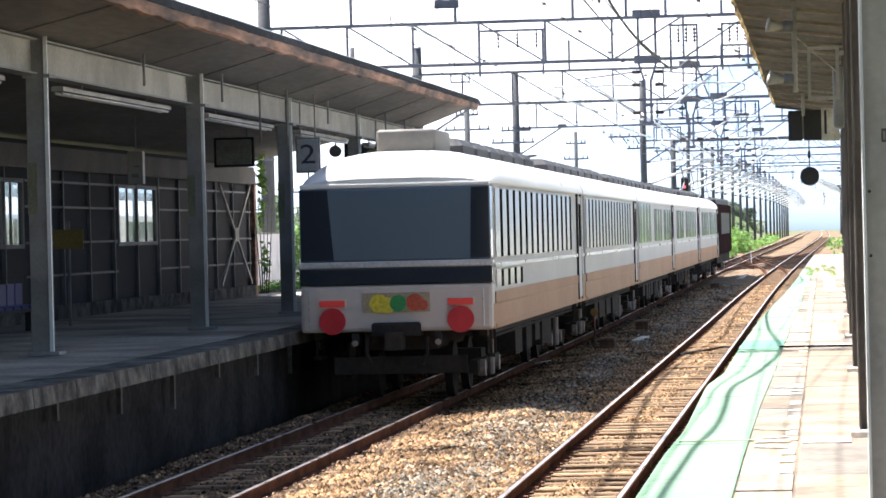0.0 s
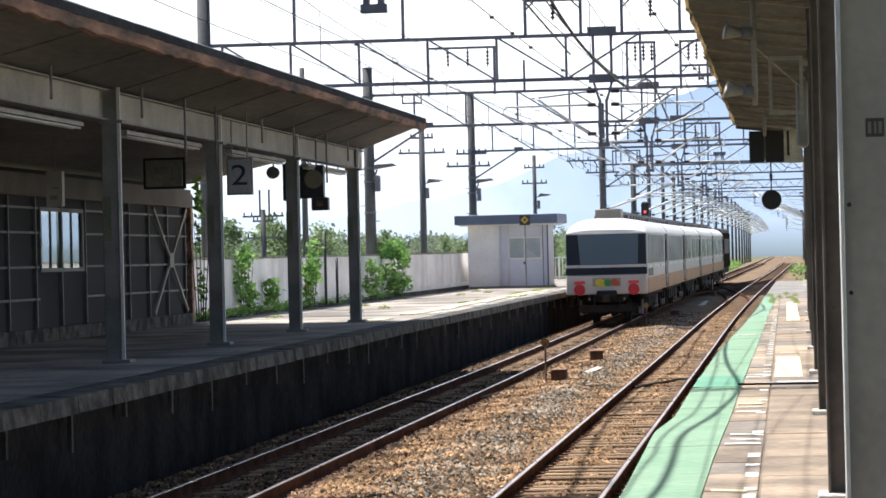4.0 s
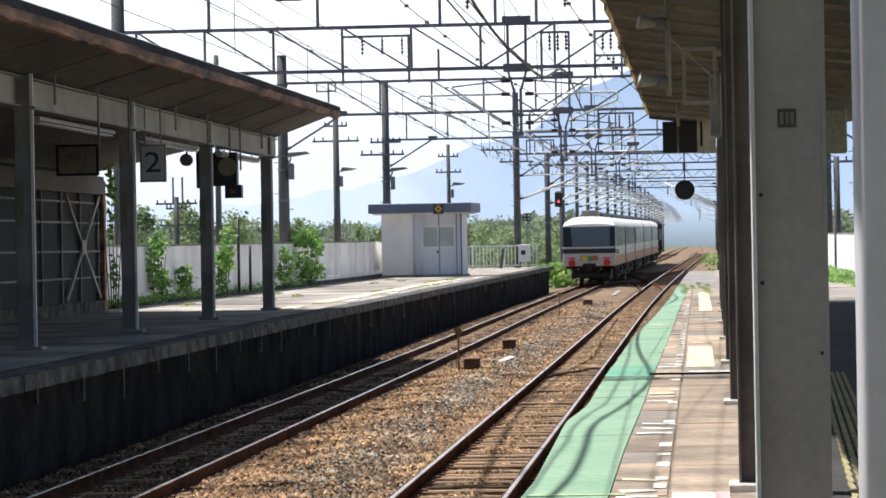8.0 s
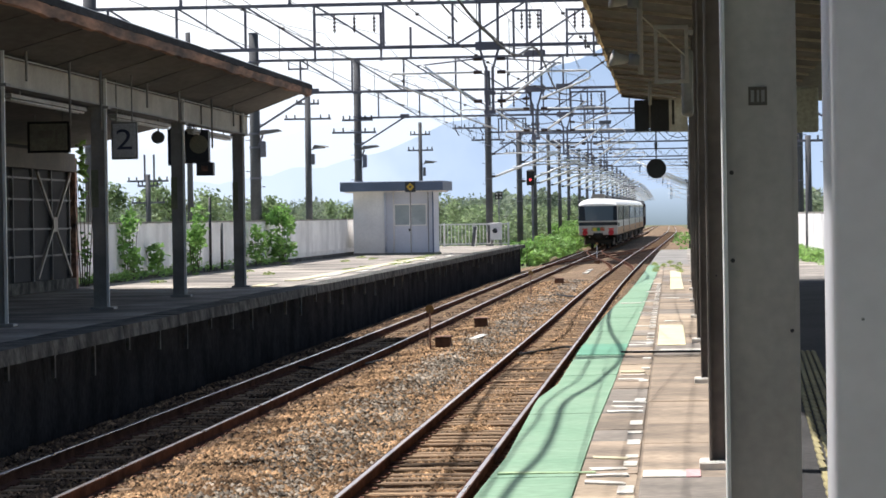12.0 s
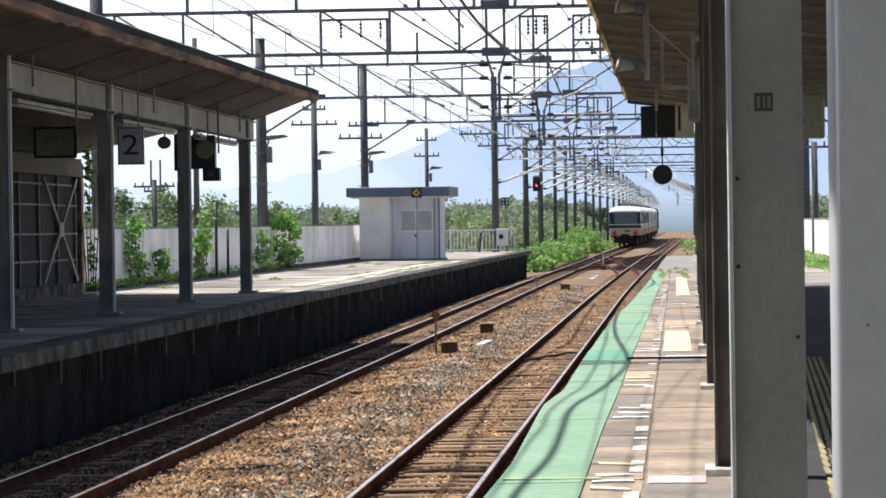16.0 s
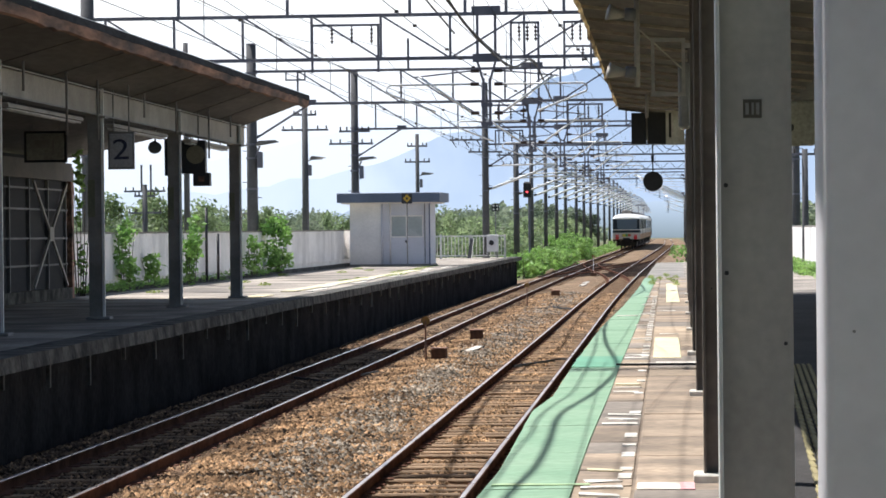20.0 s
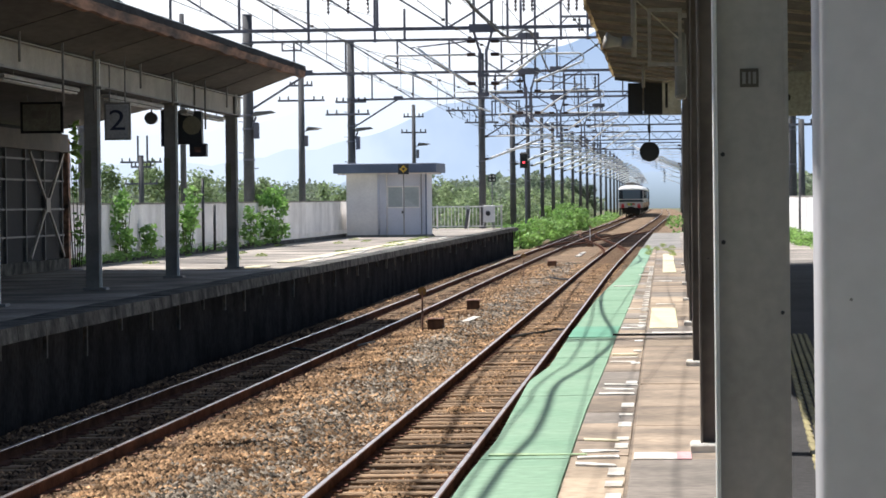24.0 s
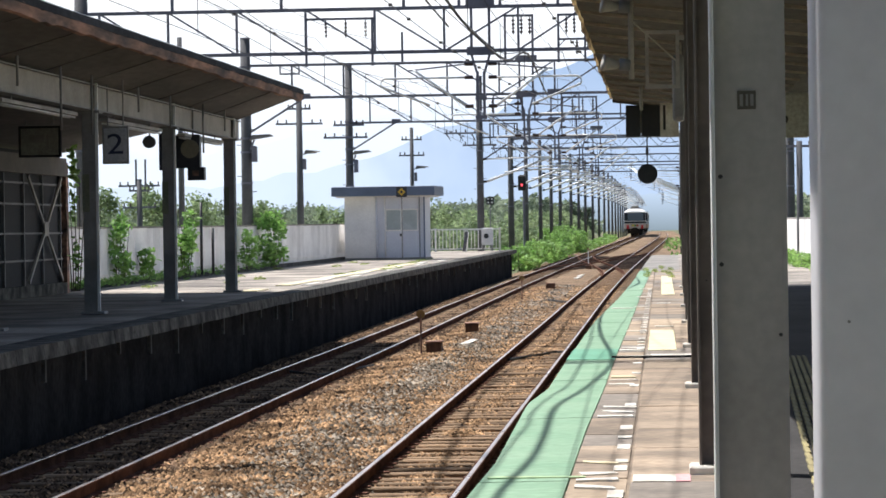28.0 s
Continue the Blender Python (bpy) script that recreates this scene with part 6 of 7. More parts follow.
for x, y, s in ((-4.35, 70.5, 0.5), (-4.2, 150, 0.7), (-4.25, 156, 0.5)):
    b = bend(x, y, -0.09)
    solo("white_plank", Geo().add([(b[0] - 0.1, b[1] - s * 2, b[2]), (b[0] + 0.08, b[1] - s * 2, b[2]), (b[0] + 0.22, b[1] + s * 2, b[2] + 0.03), (b[0] + 0.04, b[1] + s * 2, b[2] + 0.03), (b[0] - 0.1, b[1] - s * 2, b[2] + 0.04), (b[0] + 0.08, b[1] - s * 2, b[2] + 0.04), (b[0] + 0.22, b[1] + s * 2, b[2] + 0.07), (b[0] + 0.04, b[1] + s * 2, b[2] + 0.07)],
                                   [(0, 3, 2, 1), (4, 5, 6, 7), (0, 1, 5, 4), (1, 2, 6, 5), (2, 3, 7, 6), (3, 0, 4, 7)]), M_WHITEPAINT, "pale weathered plank lying on the ballast", "plank", "planks on the ballast")
for pts in ([(-4.9, 120, -0.1), (-4.3, 112, -0.1), (-3.5, 108, -0.08), (-3.2, 106, -0.05)], [(-3.0, 62, -0.1), (-2.2, 66, -0.12), (-1.3, 63, -0.1)], [(-6.9, 58, -0.1), (-6.2, 57, -0.14), (-5.5, 60, -0.1)]):
    solo("ground_cable", Geo().tube([bend(*p) for p in pts], 0.03, 6), M_WIRE, "black cable lying across the ballast", "cable", "ground cables")

# ---------- plants beyond the platform end ----------
def clump(name, x, y, w, l, h, n, size, mat, label, seed, base=-0.4):
    b = bend(x, y, base)
    ob = thing(name, label, "bush", "bushes beside the line" if name == "bush" else "", at=b)
    r = random.Random(seed)
    spots = [(r.uniform(-0.7, 0.7) * w, r.uniform(-0.8, 0.8) * l, h * r.uniform(0.15, 0.85), w * r.uniform(0.25, 0.5), l * r.uniform(0.25, 0.5), h * r.uniform(0.15, 0.3)) for _ in range(10)]
    part("foliage", leaves("foliage", spots, n, size, mat, seed), mat, ob)
    for k in range(4):
        part("stem", Geo().tube([(0, 0, 0), (r.uniform(-0.5, 0.5) * w, r.uniform(-0.5, 0.5) * l, h * 0.7)], 0.02, 5, r1=0.006), M_BARK, ob)
    return ob


for i in range(11):
    y = 188 + i * 7.5
    clump("bush", -9.0 + 0.5 * math.sin(i * 2.1), y, 1.3, 3.6, (1.7, 1.75, 1.55, 1.8, 1.6, 1.5, 1.75, 2.1, 2.6, 2.7, 2.2)[i], 900, 0.15, M_WEED, "bright green leafy bush beside the track", 100 + i)
for i in range(9):
    clump("bush", -8.6, 275 + i * 14, 0.9, 6.5, (1.5, 0.8, 0.65, 0.9, 0.6, 0.9, 0.7, 1.0, 0.8)[i], 500, 0.14, M_WEED, "low green growth beside the track", 130 + i)
for i in range(14):
    clump("bush", 1.9 + 0.5 * math.sin(i * 1.7), 262 + i * 16, 1.0, 6.0, 1.5 + 0.4 * math.sin(i), 380, 0.17, M_WEED, "low green growth beside the far track", 170 + i)
for i in range(5):
    clump("bush", 1.2 + 0.4 * i, 166 + i * 13, 1.2, 4, 1.9, 1600, 0.09, M_WEED, "green bush beyond the side platform's end", 150 + i, base=-0.2)
# grass tufts at the right platform's far end and in its joints
spots = [(swing(y) + x, y, PLAT + rise(y) + 0.03, 0.12, 1.2, 0.07) for x, y in [(-0.42, 92), (-0.4, 97), (-0.2, 101), (0.1, 99), (0.28, 90), (0.25, 95), (-0.5, 104), (0.0, 108), (0.3, 103)]]
solo("platform_grass", leaves("platform_grass", spots, 2600, 0.014, M_GRASS, 15), M_GRASS, "yellowing grass growing through platform joints", "grass", kind="stuff")
spots = [(-13.2 + 1.7 * math.sin(i), 81 + i * 5.2, 1.1 + rise(81 + i * 5.2), 0.2, 0.9, 0.06) for i in range(16)]
spots += [(edge_l(y) * ISLAND - 1.45 + 0.35 * math.sin(y * 1.7), y, 1.09 + rise(y), 0.28, 1.3, 0.05) for y in (99, 103, 108, 112, 117, 121, 124, 128, 132, 136)]
solo("platform_tufts", leaves("platform_tufts", spots, 2600, 0.03, M_GRASS, 16), M_GRASS, "dry grass tufts on the island platform", "grass", kind="stuff")


def tree(x, y, h, w, n, size, mat, seed, label):
    b = bend(x, y, -0.5)
    ob = thing("tree", label, "tree", "trees behind the station", at=b)
    r = random.Random(seed)
    tk = Geo().tube([(0, 0, 0), (0.1, 0.05, h * 0.35), (0.05, 0.1, h * 0.7)], 0.14, 8, r1=0.05)
    for k in range(5):
        a = k * 1.3
        tk.tube([(0.08, 0.05, h * (0.3 + 0.07 * k)), (w * 0.5 * math.cos(a), w * 0.5 * math.sin(a), h * (0.5 + 0.08 * k))], 0.06, 5, r1=0.02)
    part("trunk", tk, M_BARK, ob)
    spots = [(r.uniform(-0.75, 0.75) * w, r.uniform(-0.75, 0.75) * w, h * r.uniform(0.3, 0.9), w * r.uniform(0.22, 0.45), w * r.uniform(0.22, 0.45), h * r.uniform(0.1, 0.2)) for _ in range(14)]
    part("crown", leaves("crown", spots, n, size, mat, seed), mat, ob)


r = random.Random(77)
for i in range(17):
    y = 190 + r.uniform(0, 60)
    tree(-56 + i * 2.5 + r.uniform(-0.8, 0.8), y, r.uniform(3.3, 5.0), r.uniform(1.5, 2.3), 1300, 0.14, M_TREE, 200 + i, "small dark green tree behind the platform wall")
for i, (x, y) in enumerate(((-20.5, 372), (-18.6, 396), (-16.6, 384), (-14.6, 408), (-13.0, 430), (-22.5, 402))):
    tree(x, y, 5.6 + 0.5 * math.sin(i * 2.3) - 0.25 * i * (i < 5), 1.9 + 0.4 * math.sin(i), 1900, 0.16, M_DARKTREE, 260 + i, "dark broadleaf tree standing close behind the line")
tree(-36.5, 200, 5.6, 1.7, 1400, 0.14, M_TREE, 230, "taller dark tree rising over the hedge")
tree(-27.5, 175, 5.4, 2.4, 2400, 0.14, M_TREE, 231, "dark leafy tree behind the platform wall")
tree(-47.0, 190, 5.9, 2.0, 2000, 0.14, M_TREE, 232, "dark leafy tree behind the platform wall")
spots = []
for i in range(150):
    y = r.uniform(255, 420)
    x = r.uniform(-0.26, -0.035) * y - 4
    spots.append((x + swing(y), y, 1.0 + rise(y) + r.uniform(0, 2.4), 3.0, 5.0, r.uniform(1.1, 1.9)))
solo("far_wood", leaves("far_wood", spots, 60000, 0.22, M_FARTREE, 300), M_FARTREE, "hazy green scrub and low wood beyond the fields", "wood", kind="stuff")
spots = []
for i in range(110):
    y = r.uniform(225, 400)
    x = r.uniform(-19.5, -12.0)
    spots.append((x + swing(y), y, r.uniform(0.4, 2.7) + rise(y), 1.5, 4.0, 0.9))
solo("line_side_wood", leaves("line_side_wood", spots, 52000, 0.18, M_TREE, 301), M_TREE, "dense dark trees standing along the line", "wood", kind="stuff")
spots = []
for i in range(60):
    y = r.uniform(330, 640)
    x = r.choice((-1, 1)) * r.uniform(13, 22) - 3
    spots.append((x + swing(y), y, r.uniform(0.5, 4.5) + rise(y), 2.5, 8.0, 1.6))
solo("distant_wood", leaves("distant_wood", spots, 9000, 0.5, M_FARTREE, 302), M_FARTREE, "pale distant trees either side of the line", "wood", kind="stuff")
spots = [(r.uniform(-90, -18), r.uniform(200, 330), 0.3, 4, 6, 0.7) for i in range(70)]
solo("field_grass", leaves("field_grass", spots, 9000, 0.3, M_WEED, 303), M_WEED, "tall field grass beyond the wall", "grass", kind="stuff")

# ---------- hills far off ----------
def ridge(name, y, pts, mat, label):
    g = Geo()
    v = []
    n = len(pts)
    for i, (x, z) in enumerate(pts):
        v += [(x, y, -20), (x, y + 0.0, z), (x, y + 300, z * 0.4)]
    g.add(v, [(i * 3 + j, (i + 1) * 3 + j, (i + 1) * 3 + j + 1, i * 3 + j + 1) for i in range(n - 1) for j in range(2)])
    ob = solo(name, g, mat, label, "mountain", kind="structure")
    return ob


def outline(keys, n, rough, seed):
    out = []
    for i in range(n + 1):
        u = i / n
        x = keys[0][0] + (keys[-1][0] - keys[0][0]) * u
        for (a, za), (b, zb) in zip(keys, keys[1:]):
            if a <= x <= b:
                s = (x - a) / (b - a)
                s = s * s * (3 - 2 * s) * 0.5 + s * 0.5
                z = za + (zb - za) * s
        out.append((x, z + rough * noise.noise((x * 0.02, seed, 0)) + rough * 0.4 * noise.noise((x * 0.31, seed, 1))))
    return out


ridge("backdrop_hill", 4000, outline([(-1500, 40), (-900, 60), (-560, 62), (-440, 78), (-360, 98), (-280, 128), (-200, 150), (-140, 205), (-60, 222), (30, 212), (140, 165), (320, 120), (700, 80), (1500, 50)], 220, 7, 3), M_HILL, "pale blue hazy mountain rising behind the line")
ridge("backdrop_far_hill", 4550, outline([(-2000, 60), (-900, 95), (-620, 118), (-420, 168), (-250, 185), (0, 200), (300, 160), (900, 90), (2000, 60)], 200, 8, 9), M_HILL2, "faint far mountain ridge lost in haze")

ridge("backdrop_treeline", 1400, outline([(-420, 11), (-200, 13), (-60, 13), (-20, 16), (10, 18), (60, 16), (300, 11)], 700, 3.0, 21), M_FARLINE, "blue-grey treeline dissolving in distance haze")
# glowing half ring painted as bright haze along the horizon
RING = [(4650 * math.sin(radians(a)), 4650 * math.cos(radians(a))) for a in range(-90, 91, 3)]
g = Geo()
v = [(x, y, z) for x, y in RING for z in (-60, 0, 60, 120, 200, 300, 420, 700, 1000)]
g.add(v, [(i * 9 + j, (i + 1) * 9 + j, (i + 1) * 9 + j + 1, i * 9 + j + 1) for i in range(len(RING) - 1) for j in range(8)])
solo("backdrop_sky", g, M_HAZE, "white summer haze over the horizon", "sky", kind="structure")

# ---------- the train ----------
W2 = 1.45


def bogie(parent, y):
    b = part("bogie", Geo().box(-0.95, 0.95, y - 0.3, y + 0.3, 0.42, 0.70).box(-1.02, -0.88, y - 1.45, y + 1.45, 0.36, 0.56).box(0.88, 1.02, y - 1.45, y + 1.45, 0.36, 0.56), M_UNDER, parent)
    for dy in (-1.05, 1.05):
        part("wheelset", Geo().disc((-0.57, y + dy, 0.43), 0.43, 0.12, "x", 20).disc((0.57, y + dy, 0.43), 0.43, 0.12, "x", 20).tube([(-0.6, y + dy, 0.43), (0.6, y + dy, 0.43)], 0.08, 8), M_UNDER, b)
        for s in (-1, 1):
            part("axle_box", Geo().disc((s * 1.04, y + dy, 0.43), 0.13, 0.12, "x", 14), M_AXLE, b, "pale grey axle box")
    for s in (-1, 1):
        part("damper", Geo().tube([(s * 1.1, y - 0.25, 0.30), (s * 1.1, y - 0.25, 0.84)], 0.055, 8), M_AXLE, b, "pale upright damper")
    return b


def roof_section():
    """Shoulders and crown of a coach roof, from the right eave to the left one."""
    sec = []
    for k in range(41):
        u = math.sin(math.pi / 2 * (1 - k / 20))
        sec.append((W2 * u, 3.04 + 0.56 * (1 - min(abs(u), 1.0) ** 3.0) ** 0.5))
    return sec


def coach(length, last=False, panes=None):
    """A coach: y runs from 0 at its rear end to length. panes: wide windows (start, end, foot, head) instead of narrow ones."""
    label = "white and cream observation coach with a wide dark rear window" if last else "white and cream lounge coach with wide dark windows" if panes else "white and cream passenger coach with tall dark windows"
    ob = thing("railway_coach", label, "railway car", "cars of the train")
    L = length - 0.12
    y0 = 0.0 if last else 0.06
    part("lower_body", Geo().box(-W2, W2, y0 + 0.08, L, 0.88, 1.27), M_CARCREAM, ob, "cream lower body tinted with ballast reflection", bevel=0.03)
    part("band_body", Geo().box(-W2 + 0.015, W2 - 0.015, y0 + 0.28, L - 0.02, 1.27, 3.05), M_CARSIDE, ob, "pale window band", bevel=0.02)
    sec = roof_section()
    n = len(sec)
    if last:
        rings = [(d, 0.22 + 0.78 * math.sin(math.pi / 2 * min(d / 1.5, 1)) ** 0.75, 1 - 0.035 * (1 - min(d / 0.5, 1)) ** 2) for d in (0, 0.04, 0.1, 0.18, 0.28, 0.4, 0.55, 0.72, 0.92, 1.15, 1.5)] + [(L, 1.0, 1.0)]
    else:
        rings = [(y0, 1.0, 1.0), (L, 1.0, 1.0)]
    v = [(x * w, d, 3.04 + (z - 3.04) * k) for d, k, w in rings for x, z in sec]
    roof = Geo().add(v, [(i * n + j, i * n + (j + 1) % n, (i + 1) * n + (j + 1) % n, (i + 1) * n + j) for i in range(len(rings) - 1) for j in range(n)])
    part("roof", roof, M_CARWHITE, ob, "white roof", flat=False)
    part("roof_end", Geo().add([(x, L - 0.002, z) for x, z in sec], [tuple(range(n))]).add([(x * rings[0][2], rings[0][0] + 0.002, 3.04 + (z - 3.04) * rings[0][1]) for x, z in sec], [tuple(range(n))]), M_CARWHITE, ob)
    part("waist_trim", Geo().box(-W2 - 0.012, W2 + 0.012, y0 + 0.3, L - 0.1, 1.80, 1.86), M_SILVER, ob)
    # side windows
    for s in (-1, 1):
        x = s * (W2 - 0.006)
        if panes:
            for a, b, zf, zh in panes:
                part("window", Geo().box(min(x, x + s * 0.012), max(x, x + s * 0.012), a, b, zf, zh), M_WIDEGLASS, ob, "wide dark window")
                for k in range(1, int((b - a) / 1.3)):
                    q = a + k * (b - a) / int((b - a) / 1.3)
                    part("mullion", Geo().box(min(x, x + s * 0.018), max(x, x + s * 0.018), q - 0.05, q + 0.05, zf, zh), M_SILVER, ob)
        else:
            for i in range(int((L - 3.0) / 1.02)):
                a = y0 + 0.5 + i * 1.02
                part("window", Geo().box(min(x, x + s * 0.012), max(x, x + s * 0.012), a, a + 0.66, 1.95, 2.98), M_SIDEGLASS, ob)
                part("mullion", Geo().box(min(x, x + s * 0.016), max(x, x + s * 0.016), a + 0.67, a + 1.01, 1.95, 2.98), M_MULLION, ob)
                if last and i < 4:
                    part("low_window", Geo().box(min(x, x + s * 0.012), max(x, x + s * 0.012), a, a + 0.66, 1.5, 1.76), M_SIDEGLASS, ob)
                    part("mullion", Geo().box(min(x, x + s * 0.016), max(x, x + s * 0.016), a + 0.67, a + 1.01, 1.5, 1.76), M_MULLION, ob)
        part("door", Geo().box(s * W2 - 0.02, s * W2 + 0.02, L - 1.75, L - 0.95, 1.0, 3.0), M_CARSIDE, ob)
        parts("door_seam", Geo().box(s * W2 - 0.024, s * W2 + 0.024, L - 1.80, L - 1.75, 0.95, 3.05).box(s * W2 - 0.024, s * W2 + 0.024, L - 0.95, L - 0.90, 0.95, 3.05), M_UNDER, ob)
        part("door_window", Geo().box(s * W2 - 0.026, s * W2 + 0.026, L - 1.6, L - 1.1, 2.0, 2.85), M_MULLION, ob)
        part("sill_trim", Geo().box(s * W2 - 0.012, s * W2 + 0.012, y0 + 0.3, L - 0.1, 0.90, 0.96), M_CARCREAM, ob)
        part("skirt_band", Geo().box(s * W2 - 0.008, s * W2 + 0.008, y0 + 0.3, L - 0.05, 1.27, 1.44), M_CARCREAM, ob, "cream band above the sill tinted with ballast reflection")
    # running gear: sills, boxes of unlike sizes with gaps, pipes
    part("underframe", Geo().box(-0.55, 0.55, y0 + 0.4, L, 0.60, 0.90).box(-1.3, -1.18, y0 + 0.4, L, 0.78, 0.90).box(1.18, 1.3, y0 + 0.4, L, 0.78, 0.90), M_UNDER, ob)
    r = random.Random(int(length * 10))
    y = 5.2
    while y < L - 6.0:
        w = r.uniform(0.5, 2.0)
        low = r.uniform(0.26, 0.5)
        part("equipment_box", Geo().chamfer(-1.25, 1.25, y, y + w, low, 0.80, 0.03), M_UNDER, ob)
        y += w + r.uniform(0.15, 0.8)
    for s in (-1, 1):
        part("pipe", Geo().tube([(s * 1.28, y0 + 0.6, 0.74), (s * 1.28, L - 0.6, 0.74)], 0.025, 6), M_UNDER, ob)
        for q in (y0 + 1.0, L - 1.35):
            part("step", Geo().box(s * 1.32 - 0.06, s * 1.32 + 0.06, q - 0.3, q + 0.3, 0.45, 0.5).box(s * 1.32 - 0.02, s * 1.32 + 0.02, q - 0.3, q - 0.26, 0.5, 0.9).box(s * 1.32 - 0.02, s * 1.32 + 0.02, q + 0.26, q + 0.3, 0.5, 0.9), M_UNDER, ob)
    bogie(ob, 3.0)
    bogie(ob, L - 3.0)
    part("gangway", Geo().box(-1.0, 1.0, L, L + 0.12, 0.95, 3.2), M_UNDER, ob, "dark gangway bellows")
    if not last:
        part("gangway", Geo().box(-1.0, 1.0, -0.0, 0.06, 0.95, 3.2), M_UNDER, ob, "dark gangway bellows")
    # roof units: a rounded pale one over the rear, then low dark ones close together
    y, k = (1.5 if last else 1.2), 0
    while y < L - 2.2:
        first = last and k == 0
        if first:
            case = part("roof_unit", Geo().box(-0.46, 0.46, y, y + 1.9, 3.5, 3.93), M_AC, ob, "pale rounded air-conditioning unit", bevel=0.05, flat=False)
            part("unit_foot", Geo().box(-0.5, 0.5, y - 0.04, y + 1.94, 3.48, 3.56), M_UNDER, case)
        else:
            case = part("roof_unit", Geo().chamfer(-0.62, 0.62, y, y + 1.7, 3.5, 3.84, 0.12), M_ACDARK, ob, "low dark air-conditioning unit")
            part("grille", Geo().box(-0.4, 0.4, y + 0.3, y + 1.4, 3.838, 3.85), M_UNDER, case)
        y += 2.25 if first else 2.15
        k += 1
    if last:
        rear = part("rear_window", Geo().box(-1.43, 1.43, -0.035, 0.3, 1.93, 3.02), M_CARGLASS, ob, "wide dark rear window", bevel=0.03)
        # darker panes paint the station roof's reflection onto the rear window
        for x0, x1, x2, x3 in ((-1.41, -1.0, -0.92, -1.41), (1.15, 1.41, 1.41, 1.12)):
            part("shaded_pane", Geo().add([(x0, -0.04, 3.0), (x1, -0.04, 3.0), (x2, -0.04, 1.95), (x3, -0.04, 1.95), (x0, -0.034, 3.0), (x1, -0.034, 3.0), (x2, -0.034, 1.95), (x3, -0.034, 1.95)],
                                          [(0, 1, 2, 3), (7, 6, 5, 4), (0, 4, 5, 1), (1, 5, 6, 2), (2, 6, 7, 3), (3, 7, 4, 0)]), M_DARKGLASS, rear, "side pane darkened as the station roof's reflection")
        part("rear_panel", Geo().box(-1.44, 1.44, -0.02, 0.3, 0.88, 1.58), M_CARREAR, ob, "grey-beige rear panel", bevel=0.06)
        part("silver_band", Geo().box(-1.46, 1.46, -0.045, 0.12, 1.83, 1.93), M_SILVER, ob, bevel=0.02)
        part("dark_band", Geo().box(-1.44, 1.44, -0.03, 0.11, 1.58, 1.83), M_DARKGLASS, ob, bevel=0.02)
        part("eave_band", Geo().box(-1.42, 1.42, -0.03, 0.2, 3.02, 3.09), M_CARWHITE, ob, bevel=0.02)
        for s in (-1, 1):
            part("marker_disc", Geo().disc((s * 0.96, -0.06, 1.05), 0.2, 0.06, "y", 28), M_RED, ob, "round red tail disc")
            lamp = part("tail_lamp", Geo().chamfer(s * 0.96 - 0.19, s * 0.96 + 0.19, -0.07, 0.0, 1.26, 1.36, 0.01), M_TAIL, ob, "red rectangular tail lamp")
            part("bezel", Geo().box(s * 0.96 - 0.21, s * 0.96 + 0.21, -0.045, -0.01, 1.24, 1.38), M_CARREAR, lamp)
            part("step", Geo().box(s * 0.62 - 0.05, s * 0.62 + 0.05, -0.08, 0.05, 0.70, 0.86), M_UNDER, ob)
            part("jumper_cock", Geo().disc((s * 0.62, -0.09, 0.72), 0.045, 0.06, "y", 10), M_AXLE, ob, "pale jumper cock")
        hm = part("headmark", Geo().box(-0.5, 0.5, -0.05, -0.02, 1.17, 1.46), M_BADGEBG, ob, "headmark panel with fruit-coloured patches")
        parts("patch", Geo().disc((-0.26, -0.055, 1.30), 0.14, 0.012, "y", 20).disc((-0.14, -0.054, 1.27), 0.12, 0.012, "y", 20), M_BADGEY, hm)
        parts("patch", Geo().disc((0.03, -0.056, 1.30), 0.125, 0.012, "y", 20), M_BADGEG, hm)
        parts("patch", Geo().disc((0.28, -0.055, 1.31), 0.13, 0.012, "y", 20).disc((0.4, -0.054, 1.27), 0.08, 0.012, "y", 20), M_BADGER, hm)
        part("coupler", Geo().chamfer(-0.36, 0.36, -0.18, 0.25, 0.82, 1.02, 0.03).box(-0.12, 0.12, -0.5, 0.0, 0.62, 0.88), M_UNDER, ob, "dark coupler housing")
        part("snow_plough", Geo().box(-1.0, 1.0, 0.3, 0.36, 0.24, 0.5), M_UNDER, ob)
        parts("hose", Geo().tube([(-0.45, -0.06, 0.8), (-0.45, -0.1, 0.55), (-0.38, -0.08, 0.4)], 0.03, 6).tube([(0.45, -0.06, 0.8), (0.45, -0.1, 0.55), (0.38, -0.08, 0.4)], 0.03, 6), M_UNDER, ob)
        parts("handrail", Geo().tube([(1.3, -0.06, 0.95), (1.3, -0.06, 1.5)], 0.012, 6).tube([(-1.3, -0.06, 0.95), (-1.3, -0.06, 1.5)], 0.012, 6), M_SILVER, ob)
    return ob


def lift(car):
    """Raises a car's body on its springs; the bogies stay on the rails."""
    for c in car.children:
        if not c.name.startswith("bogie"):
            c.matrix_basis = pose(0, 0, 0.19) @ c.matrix_basis
    return car


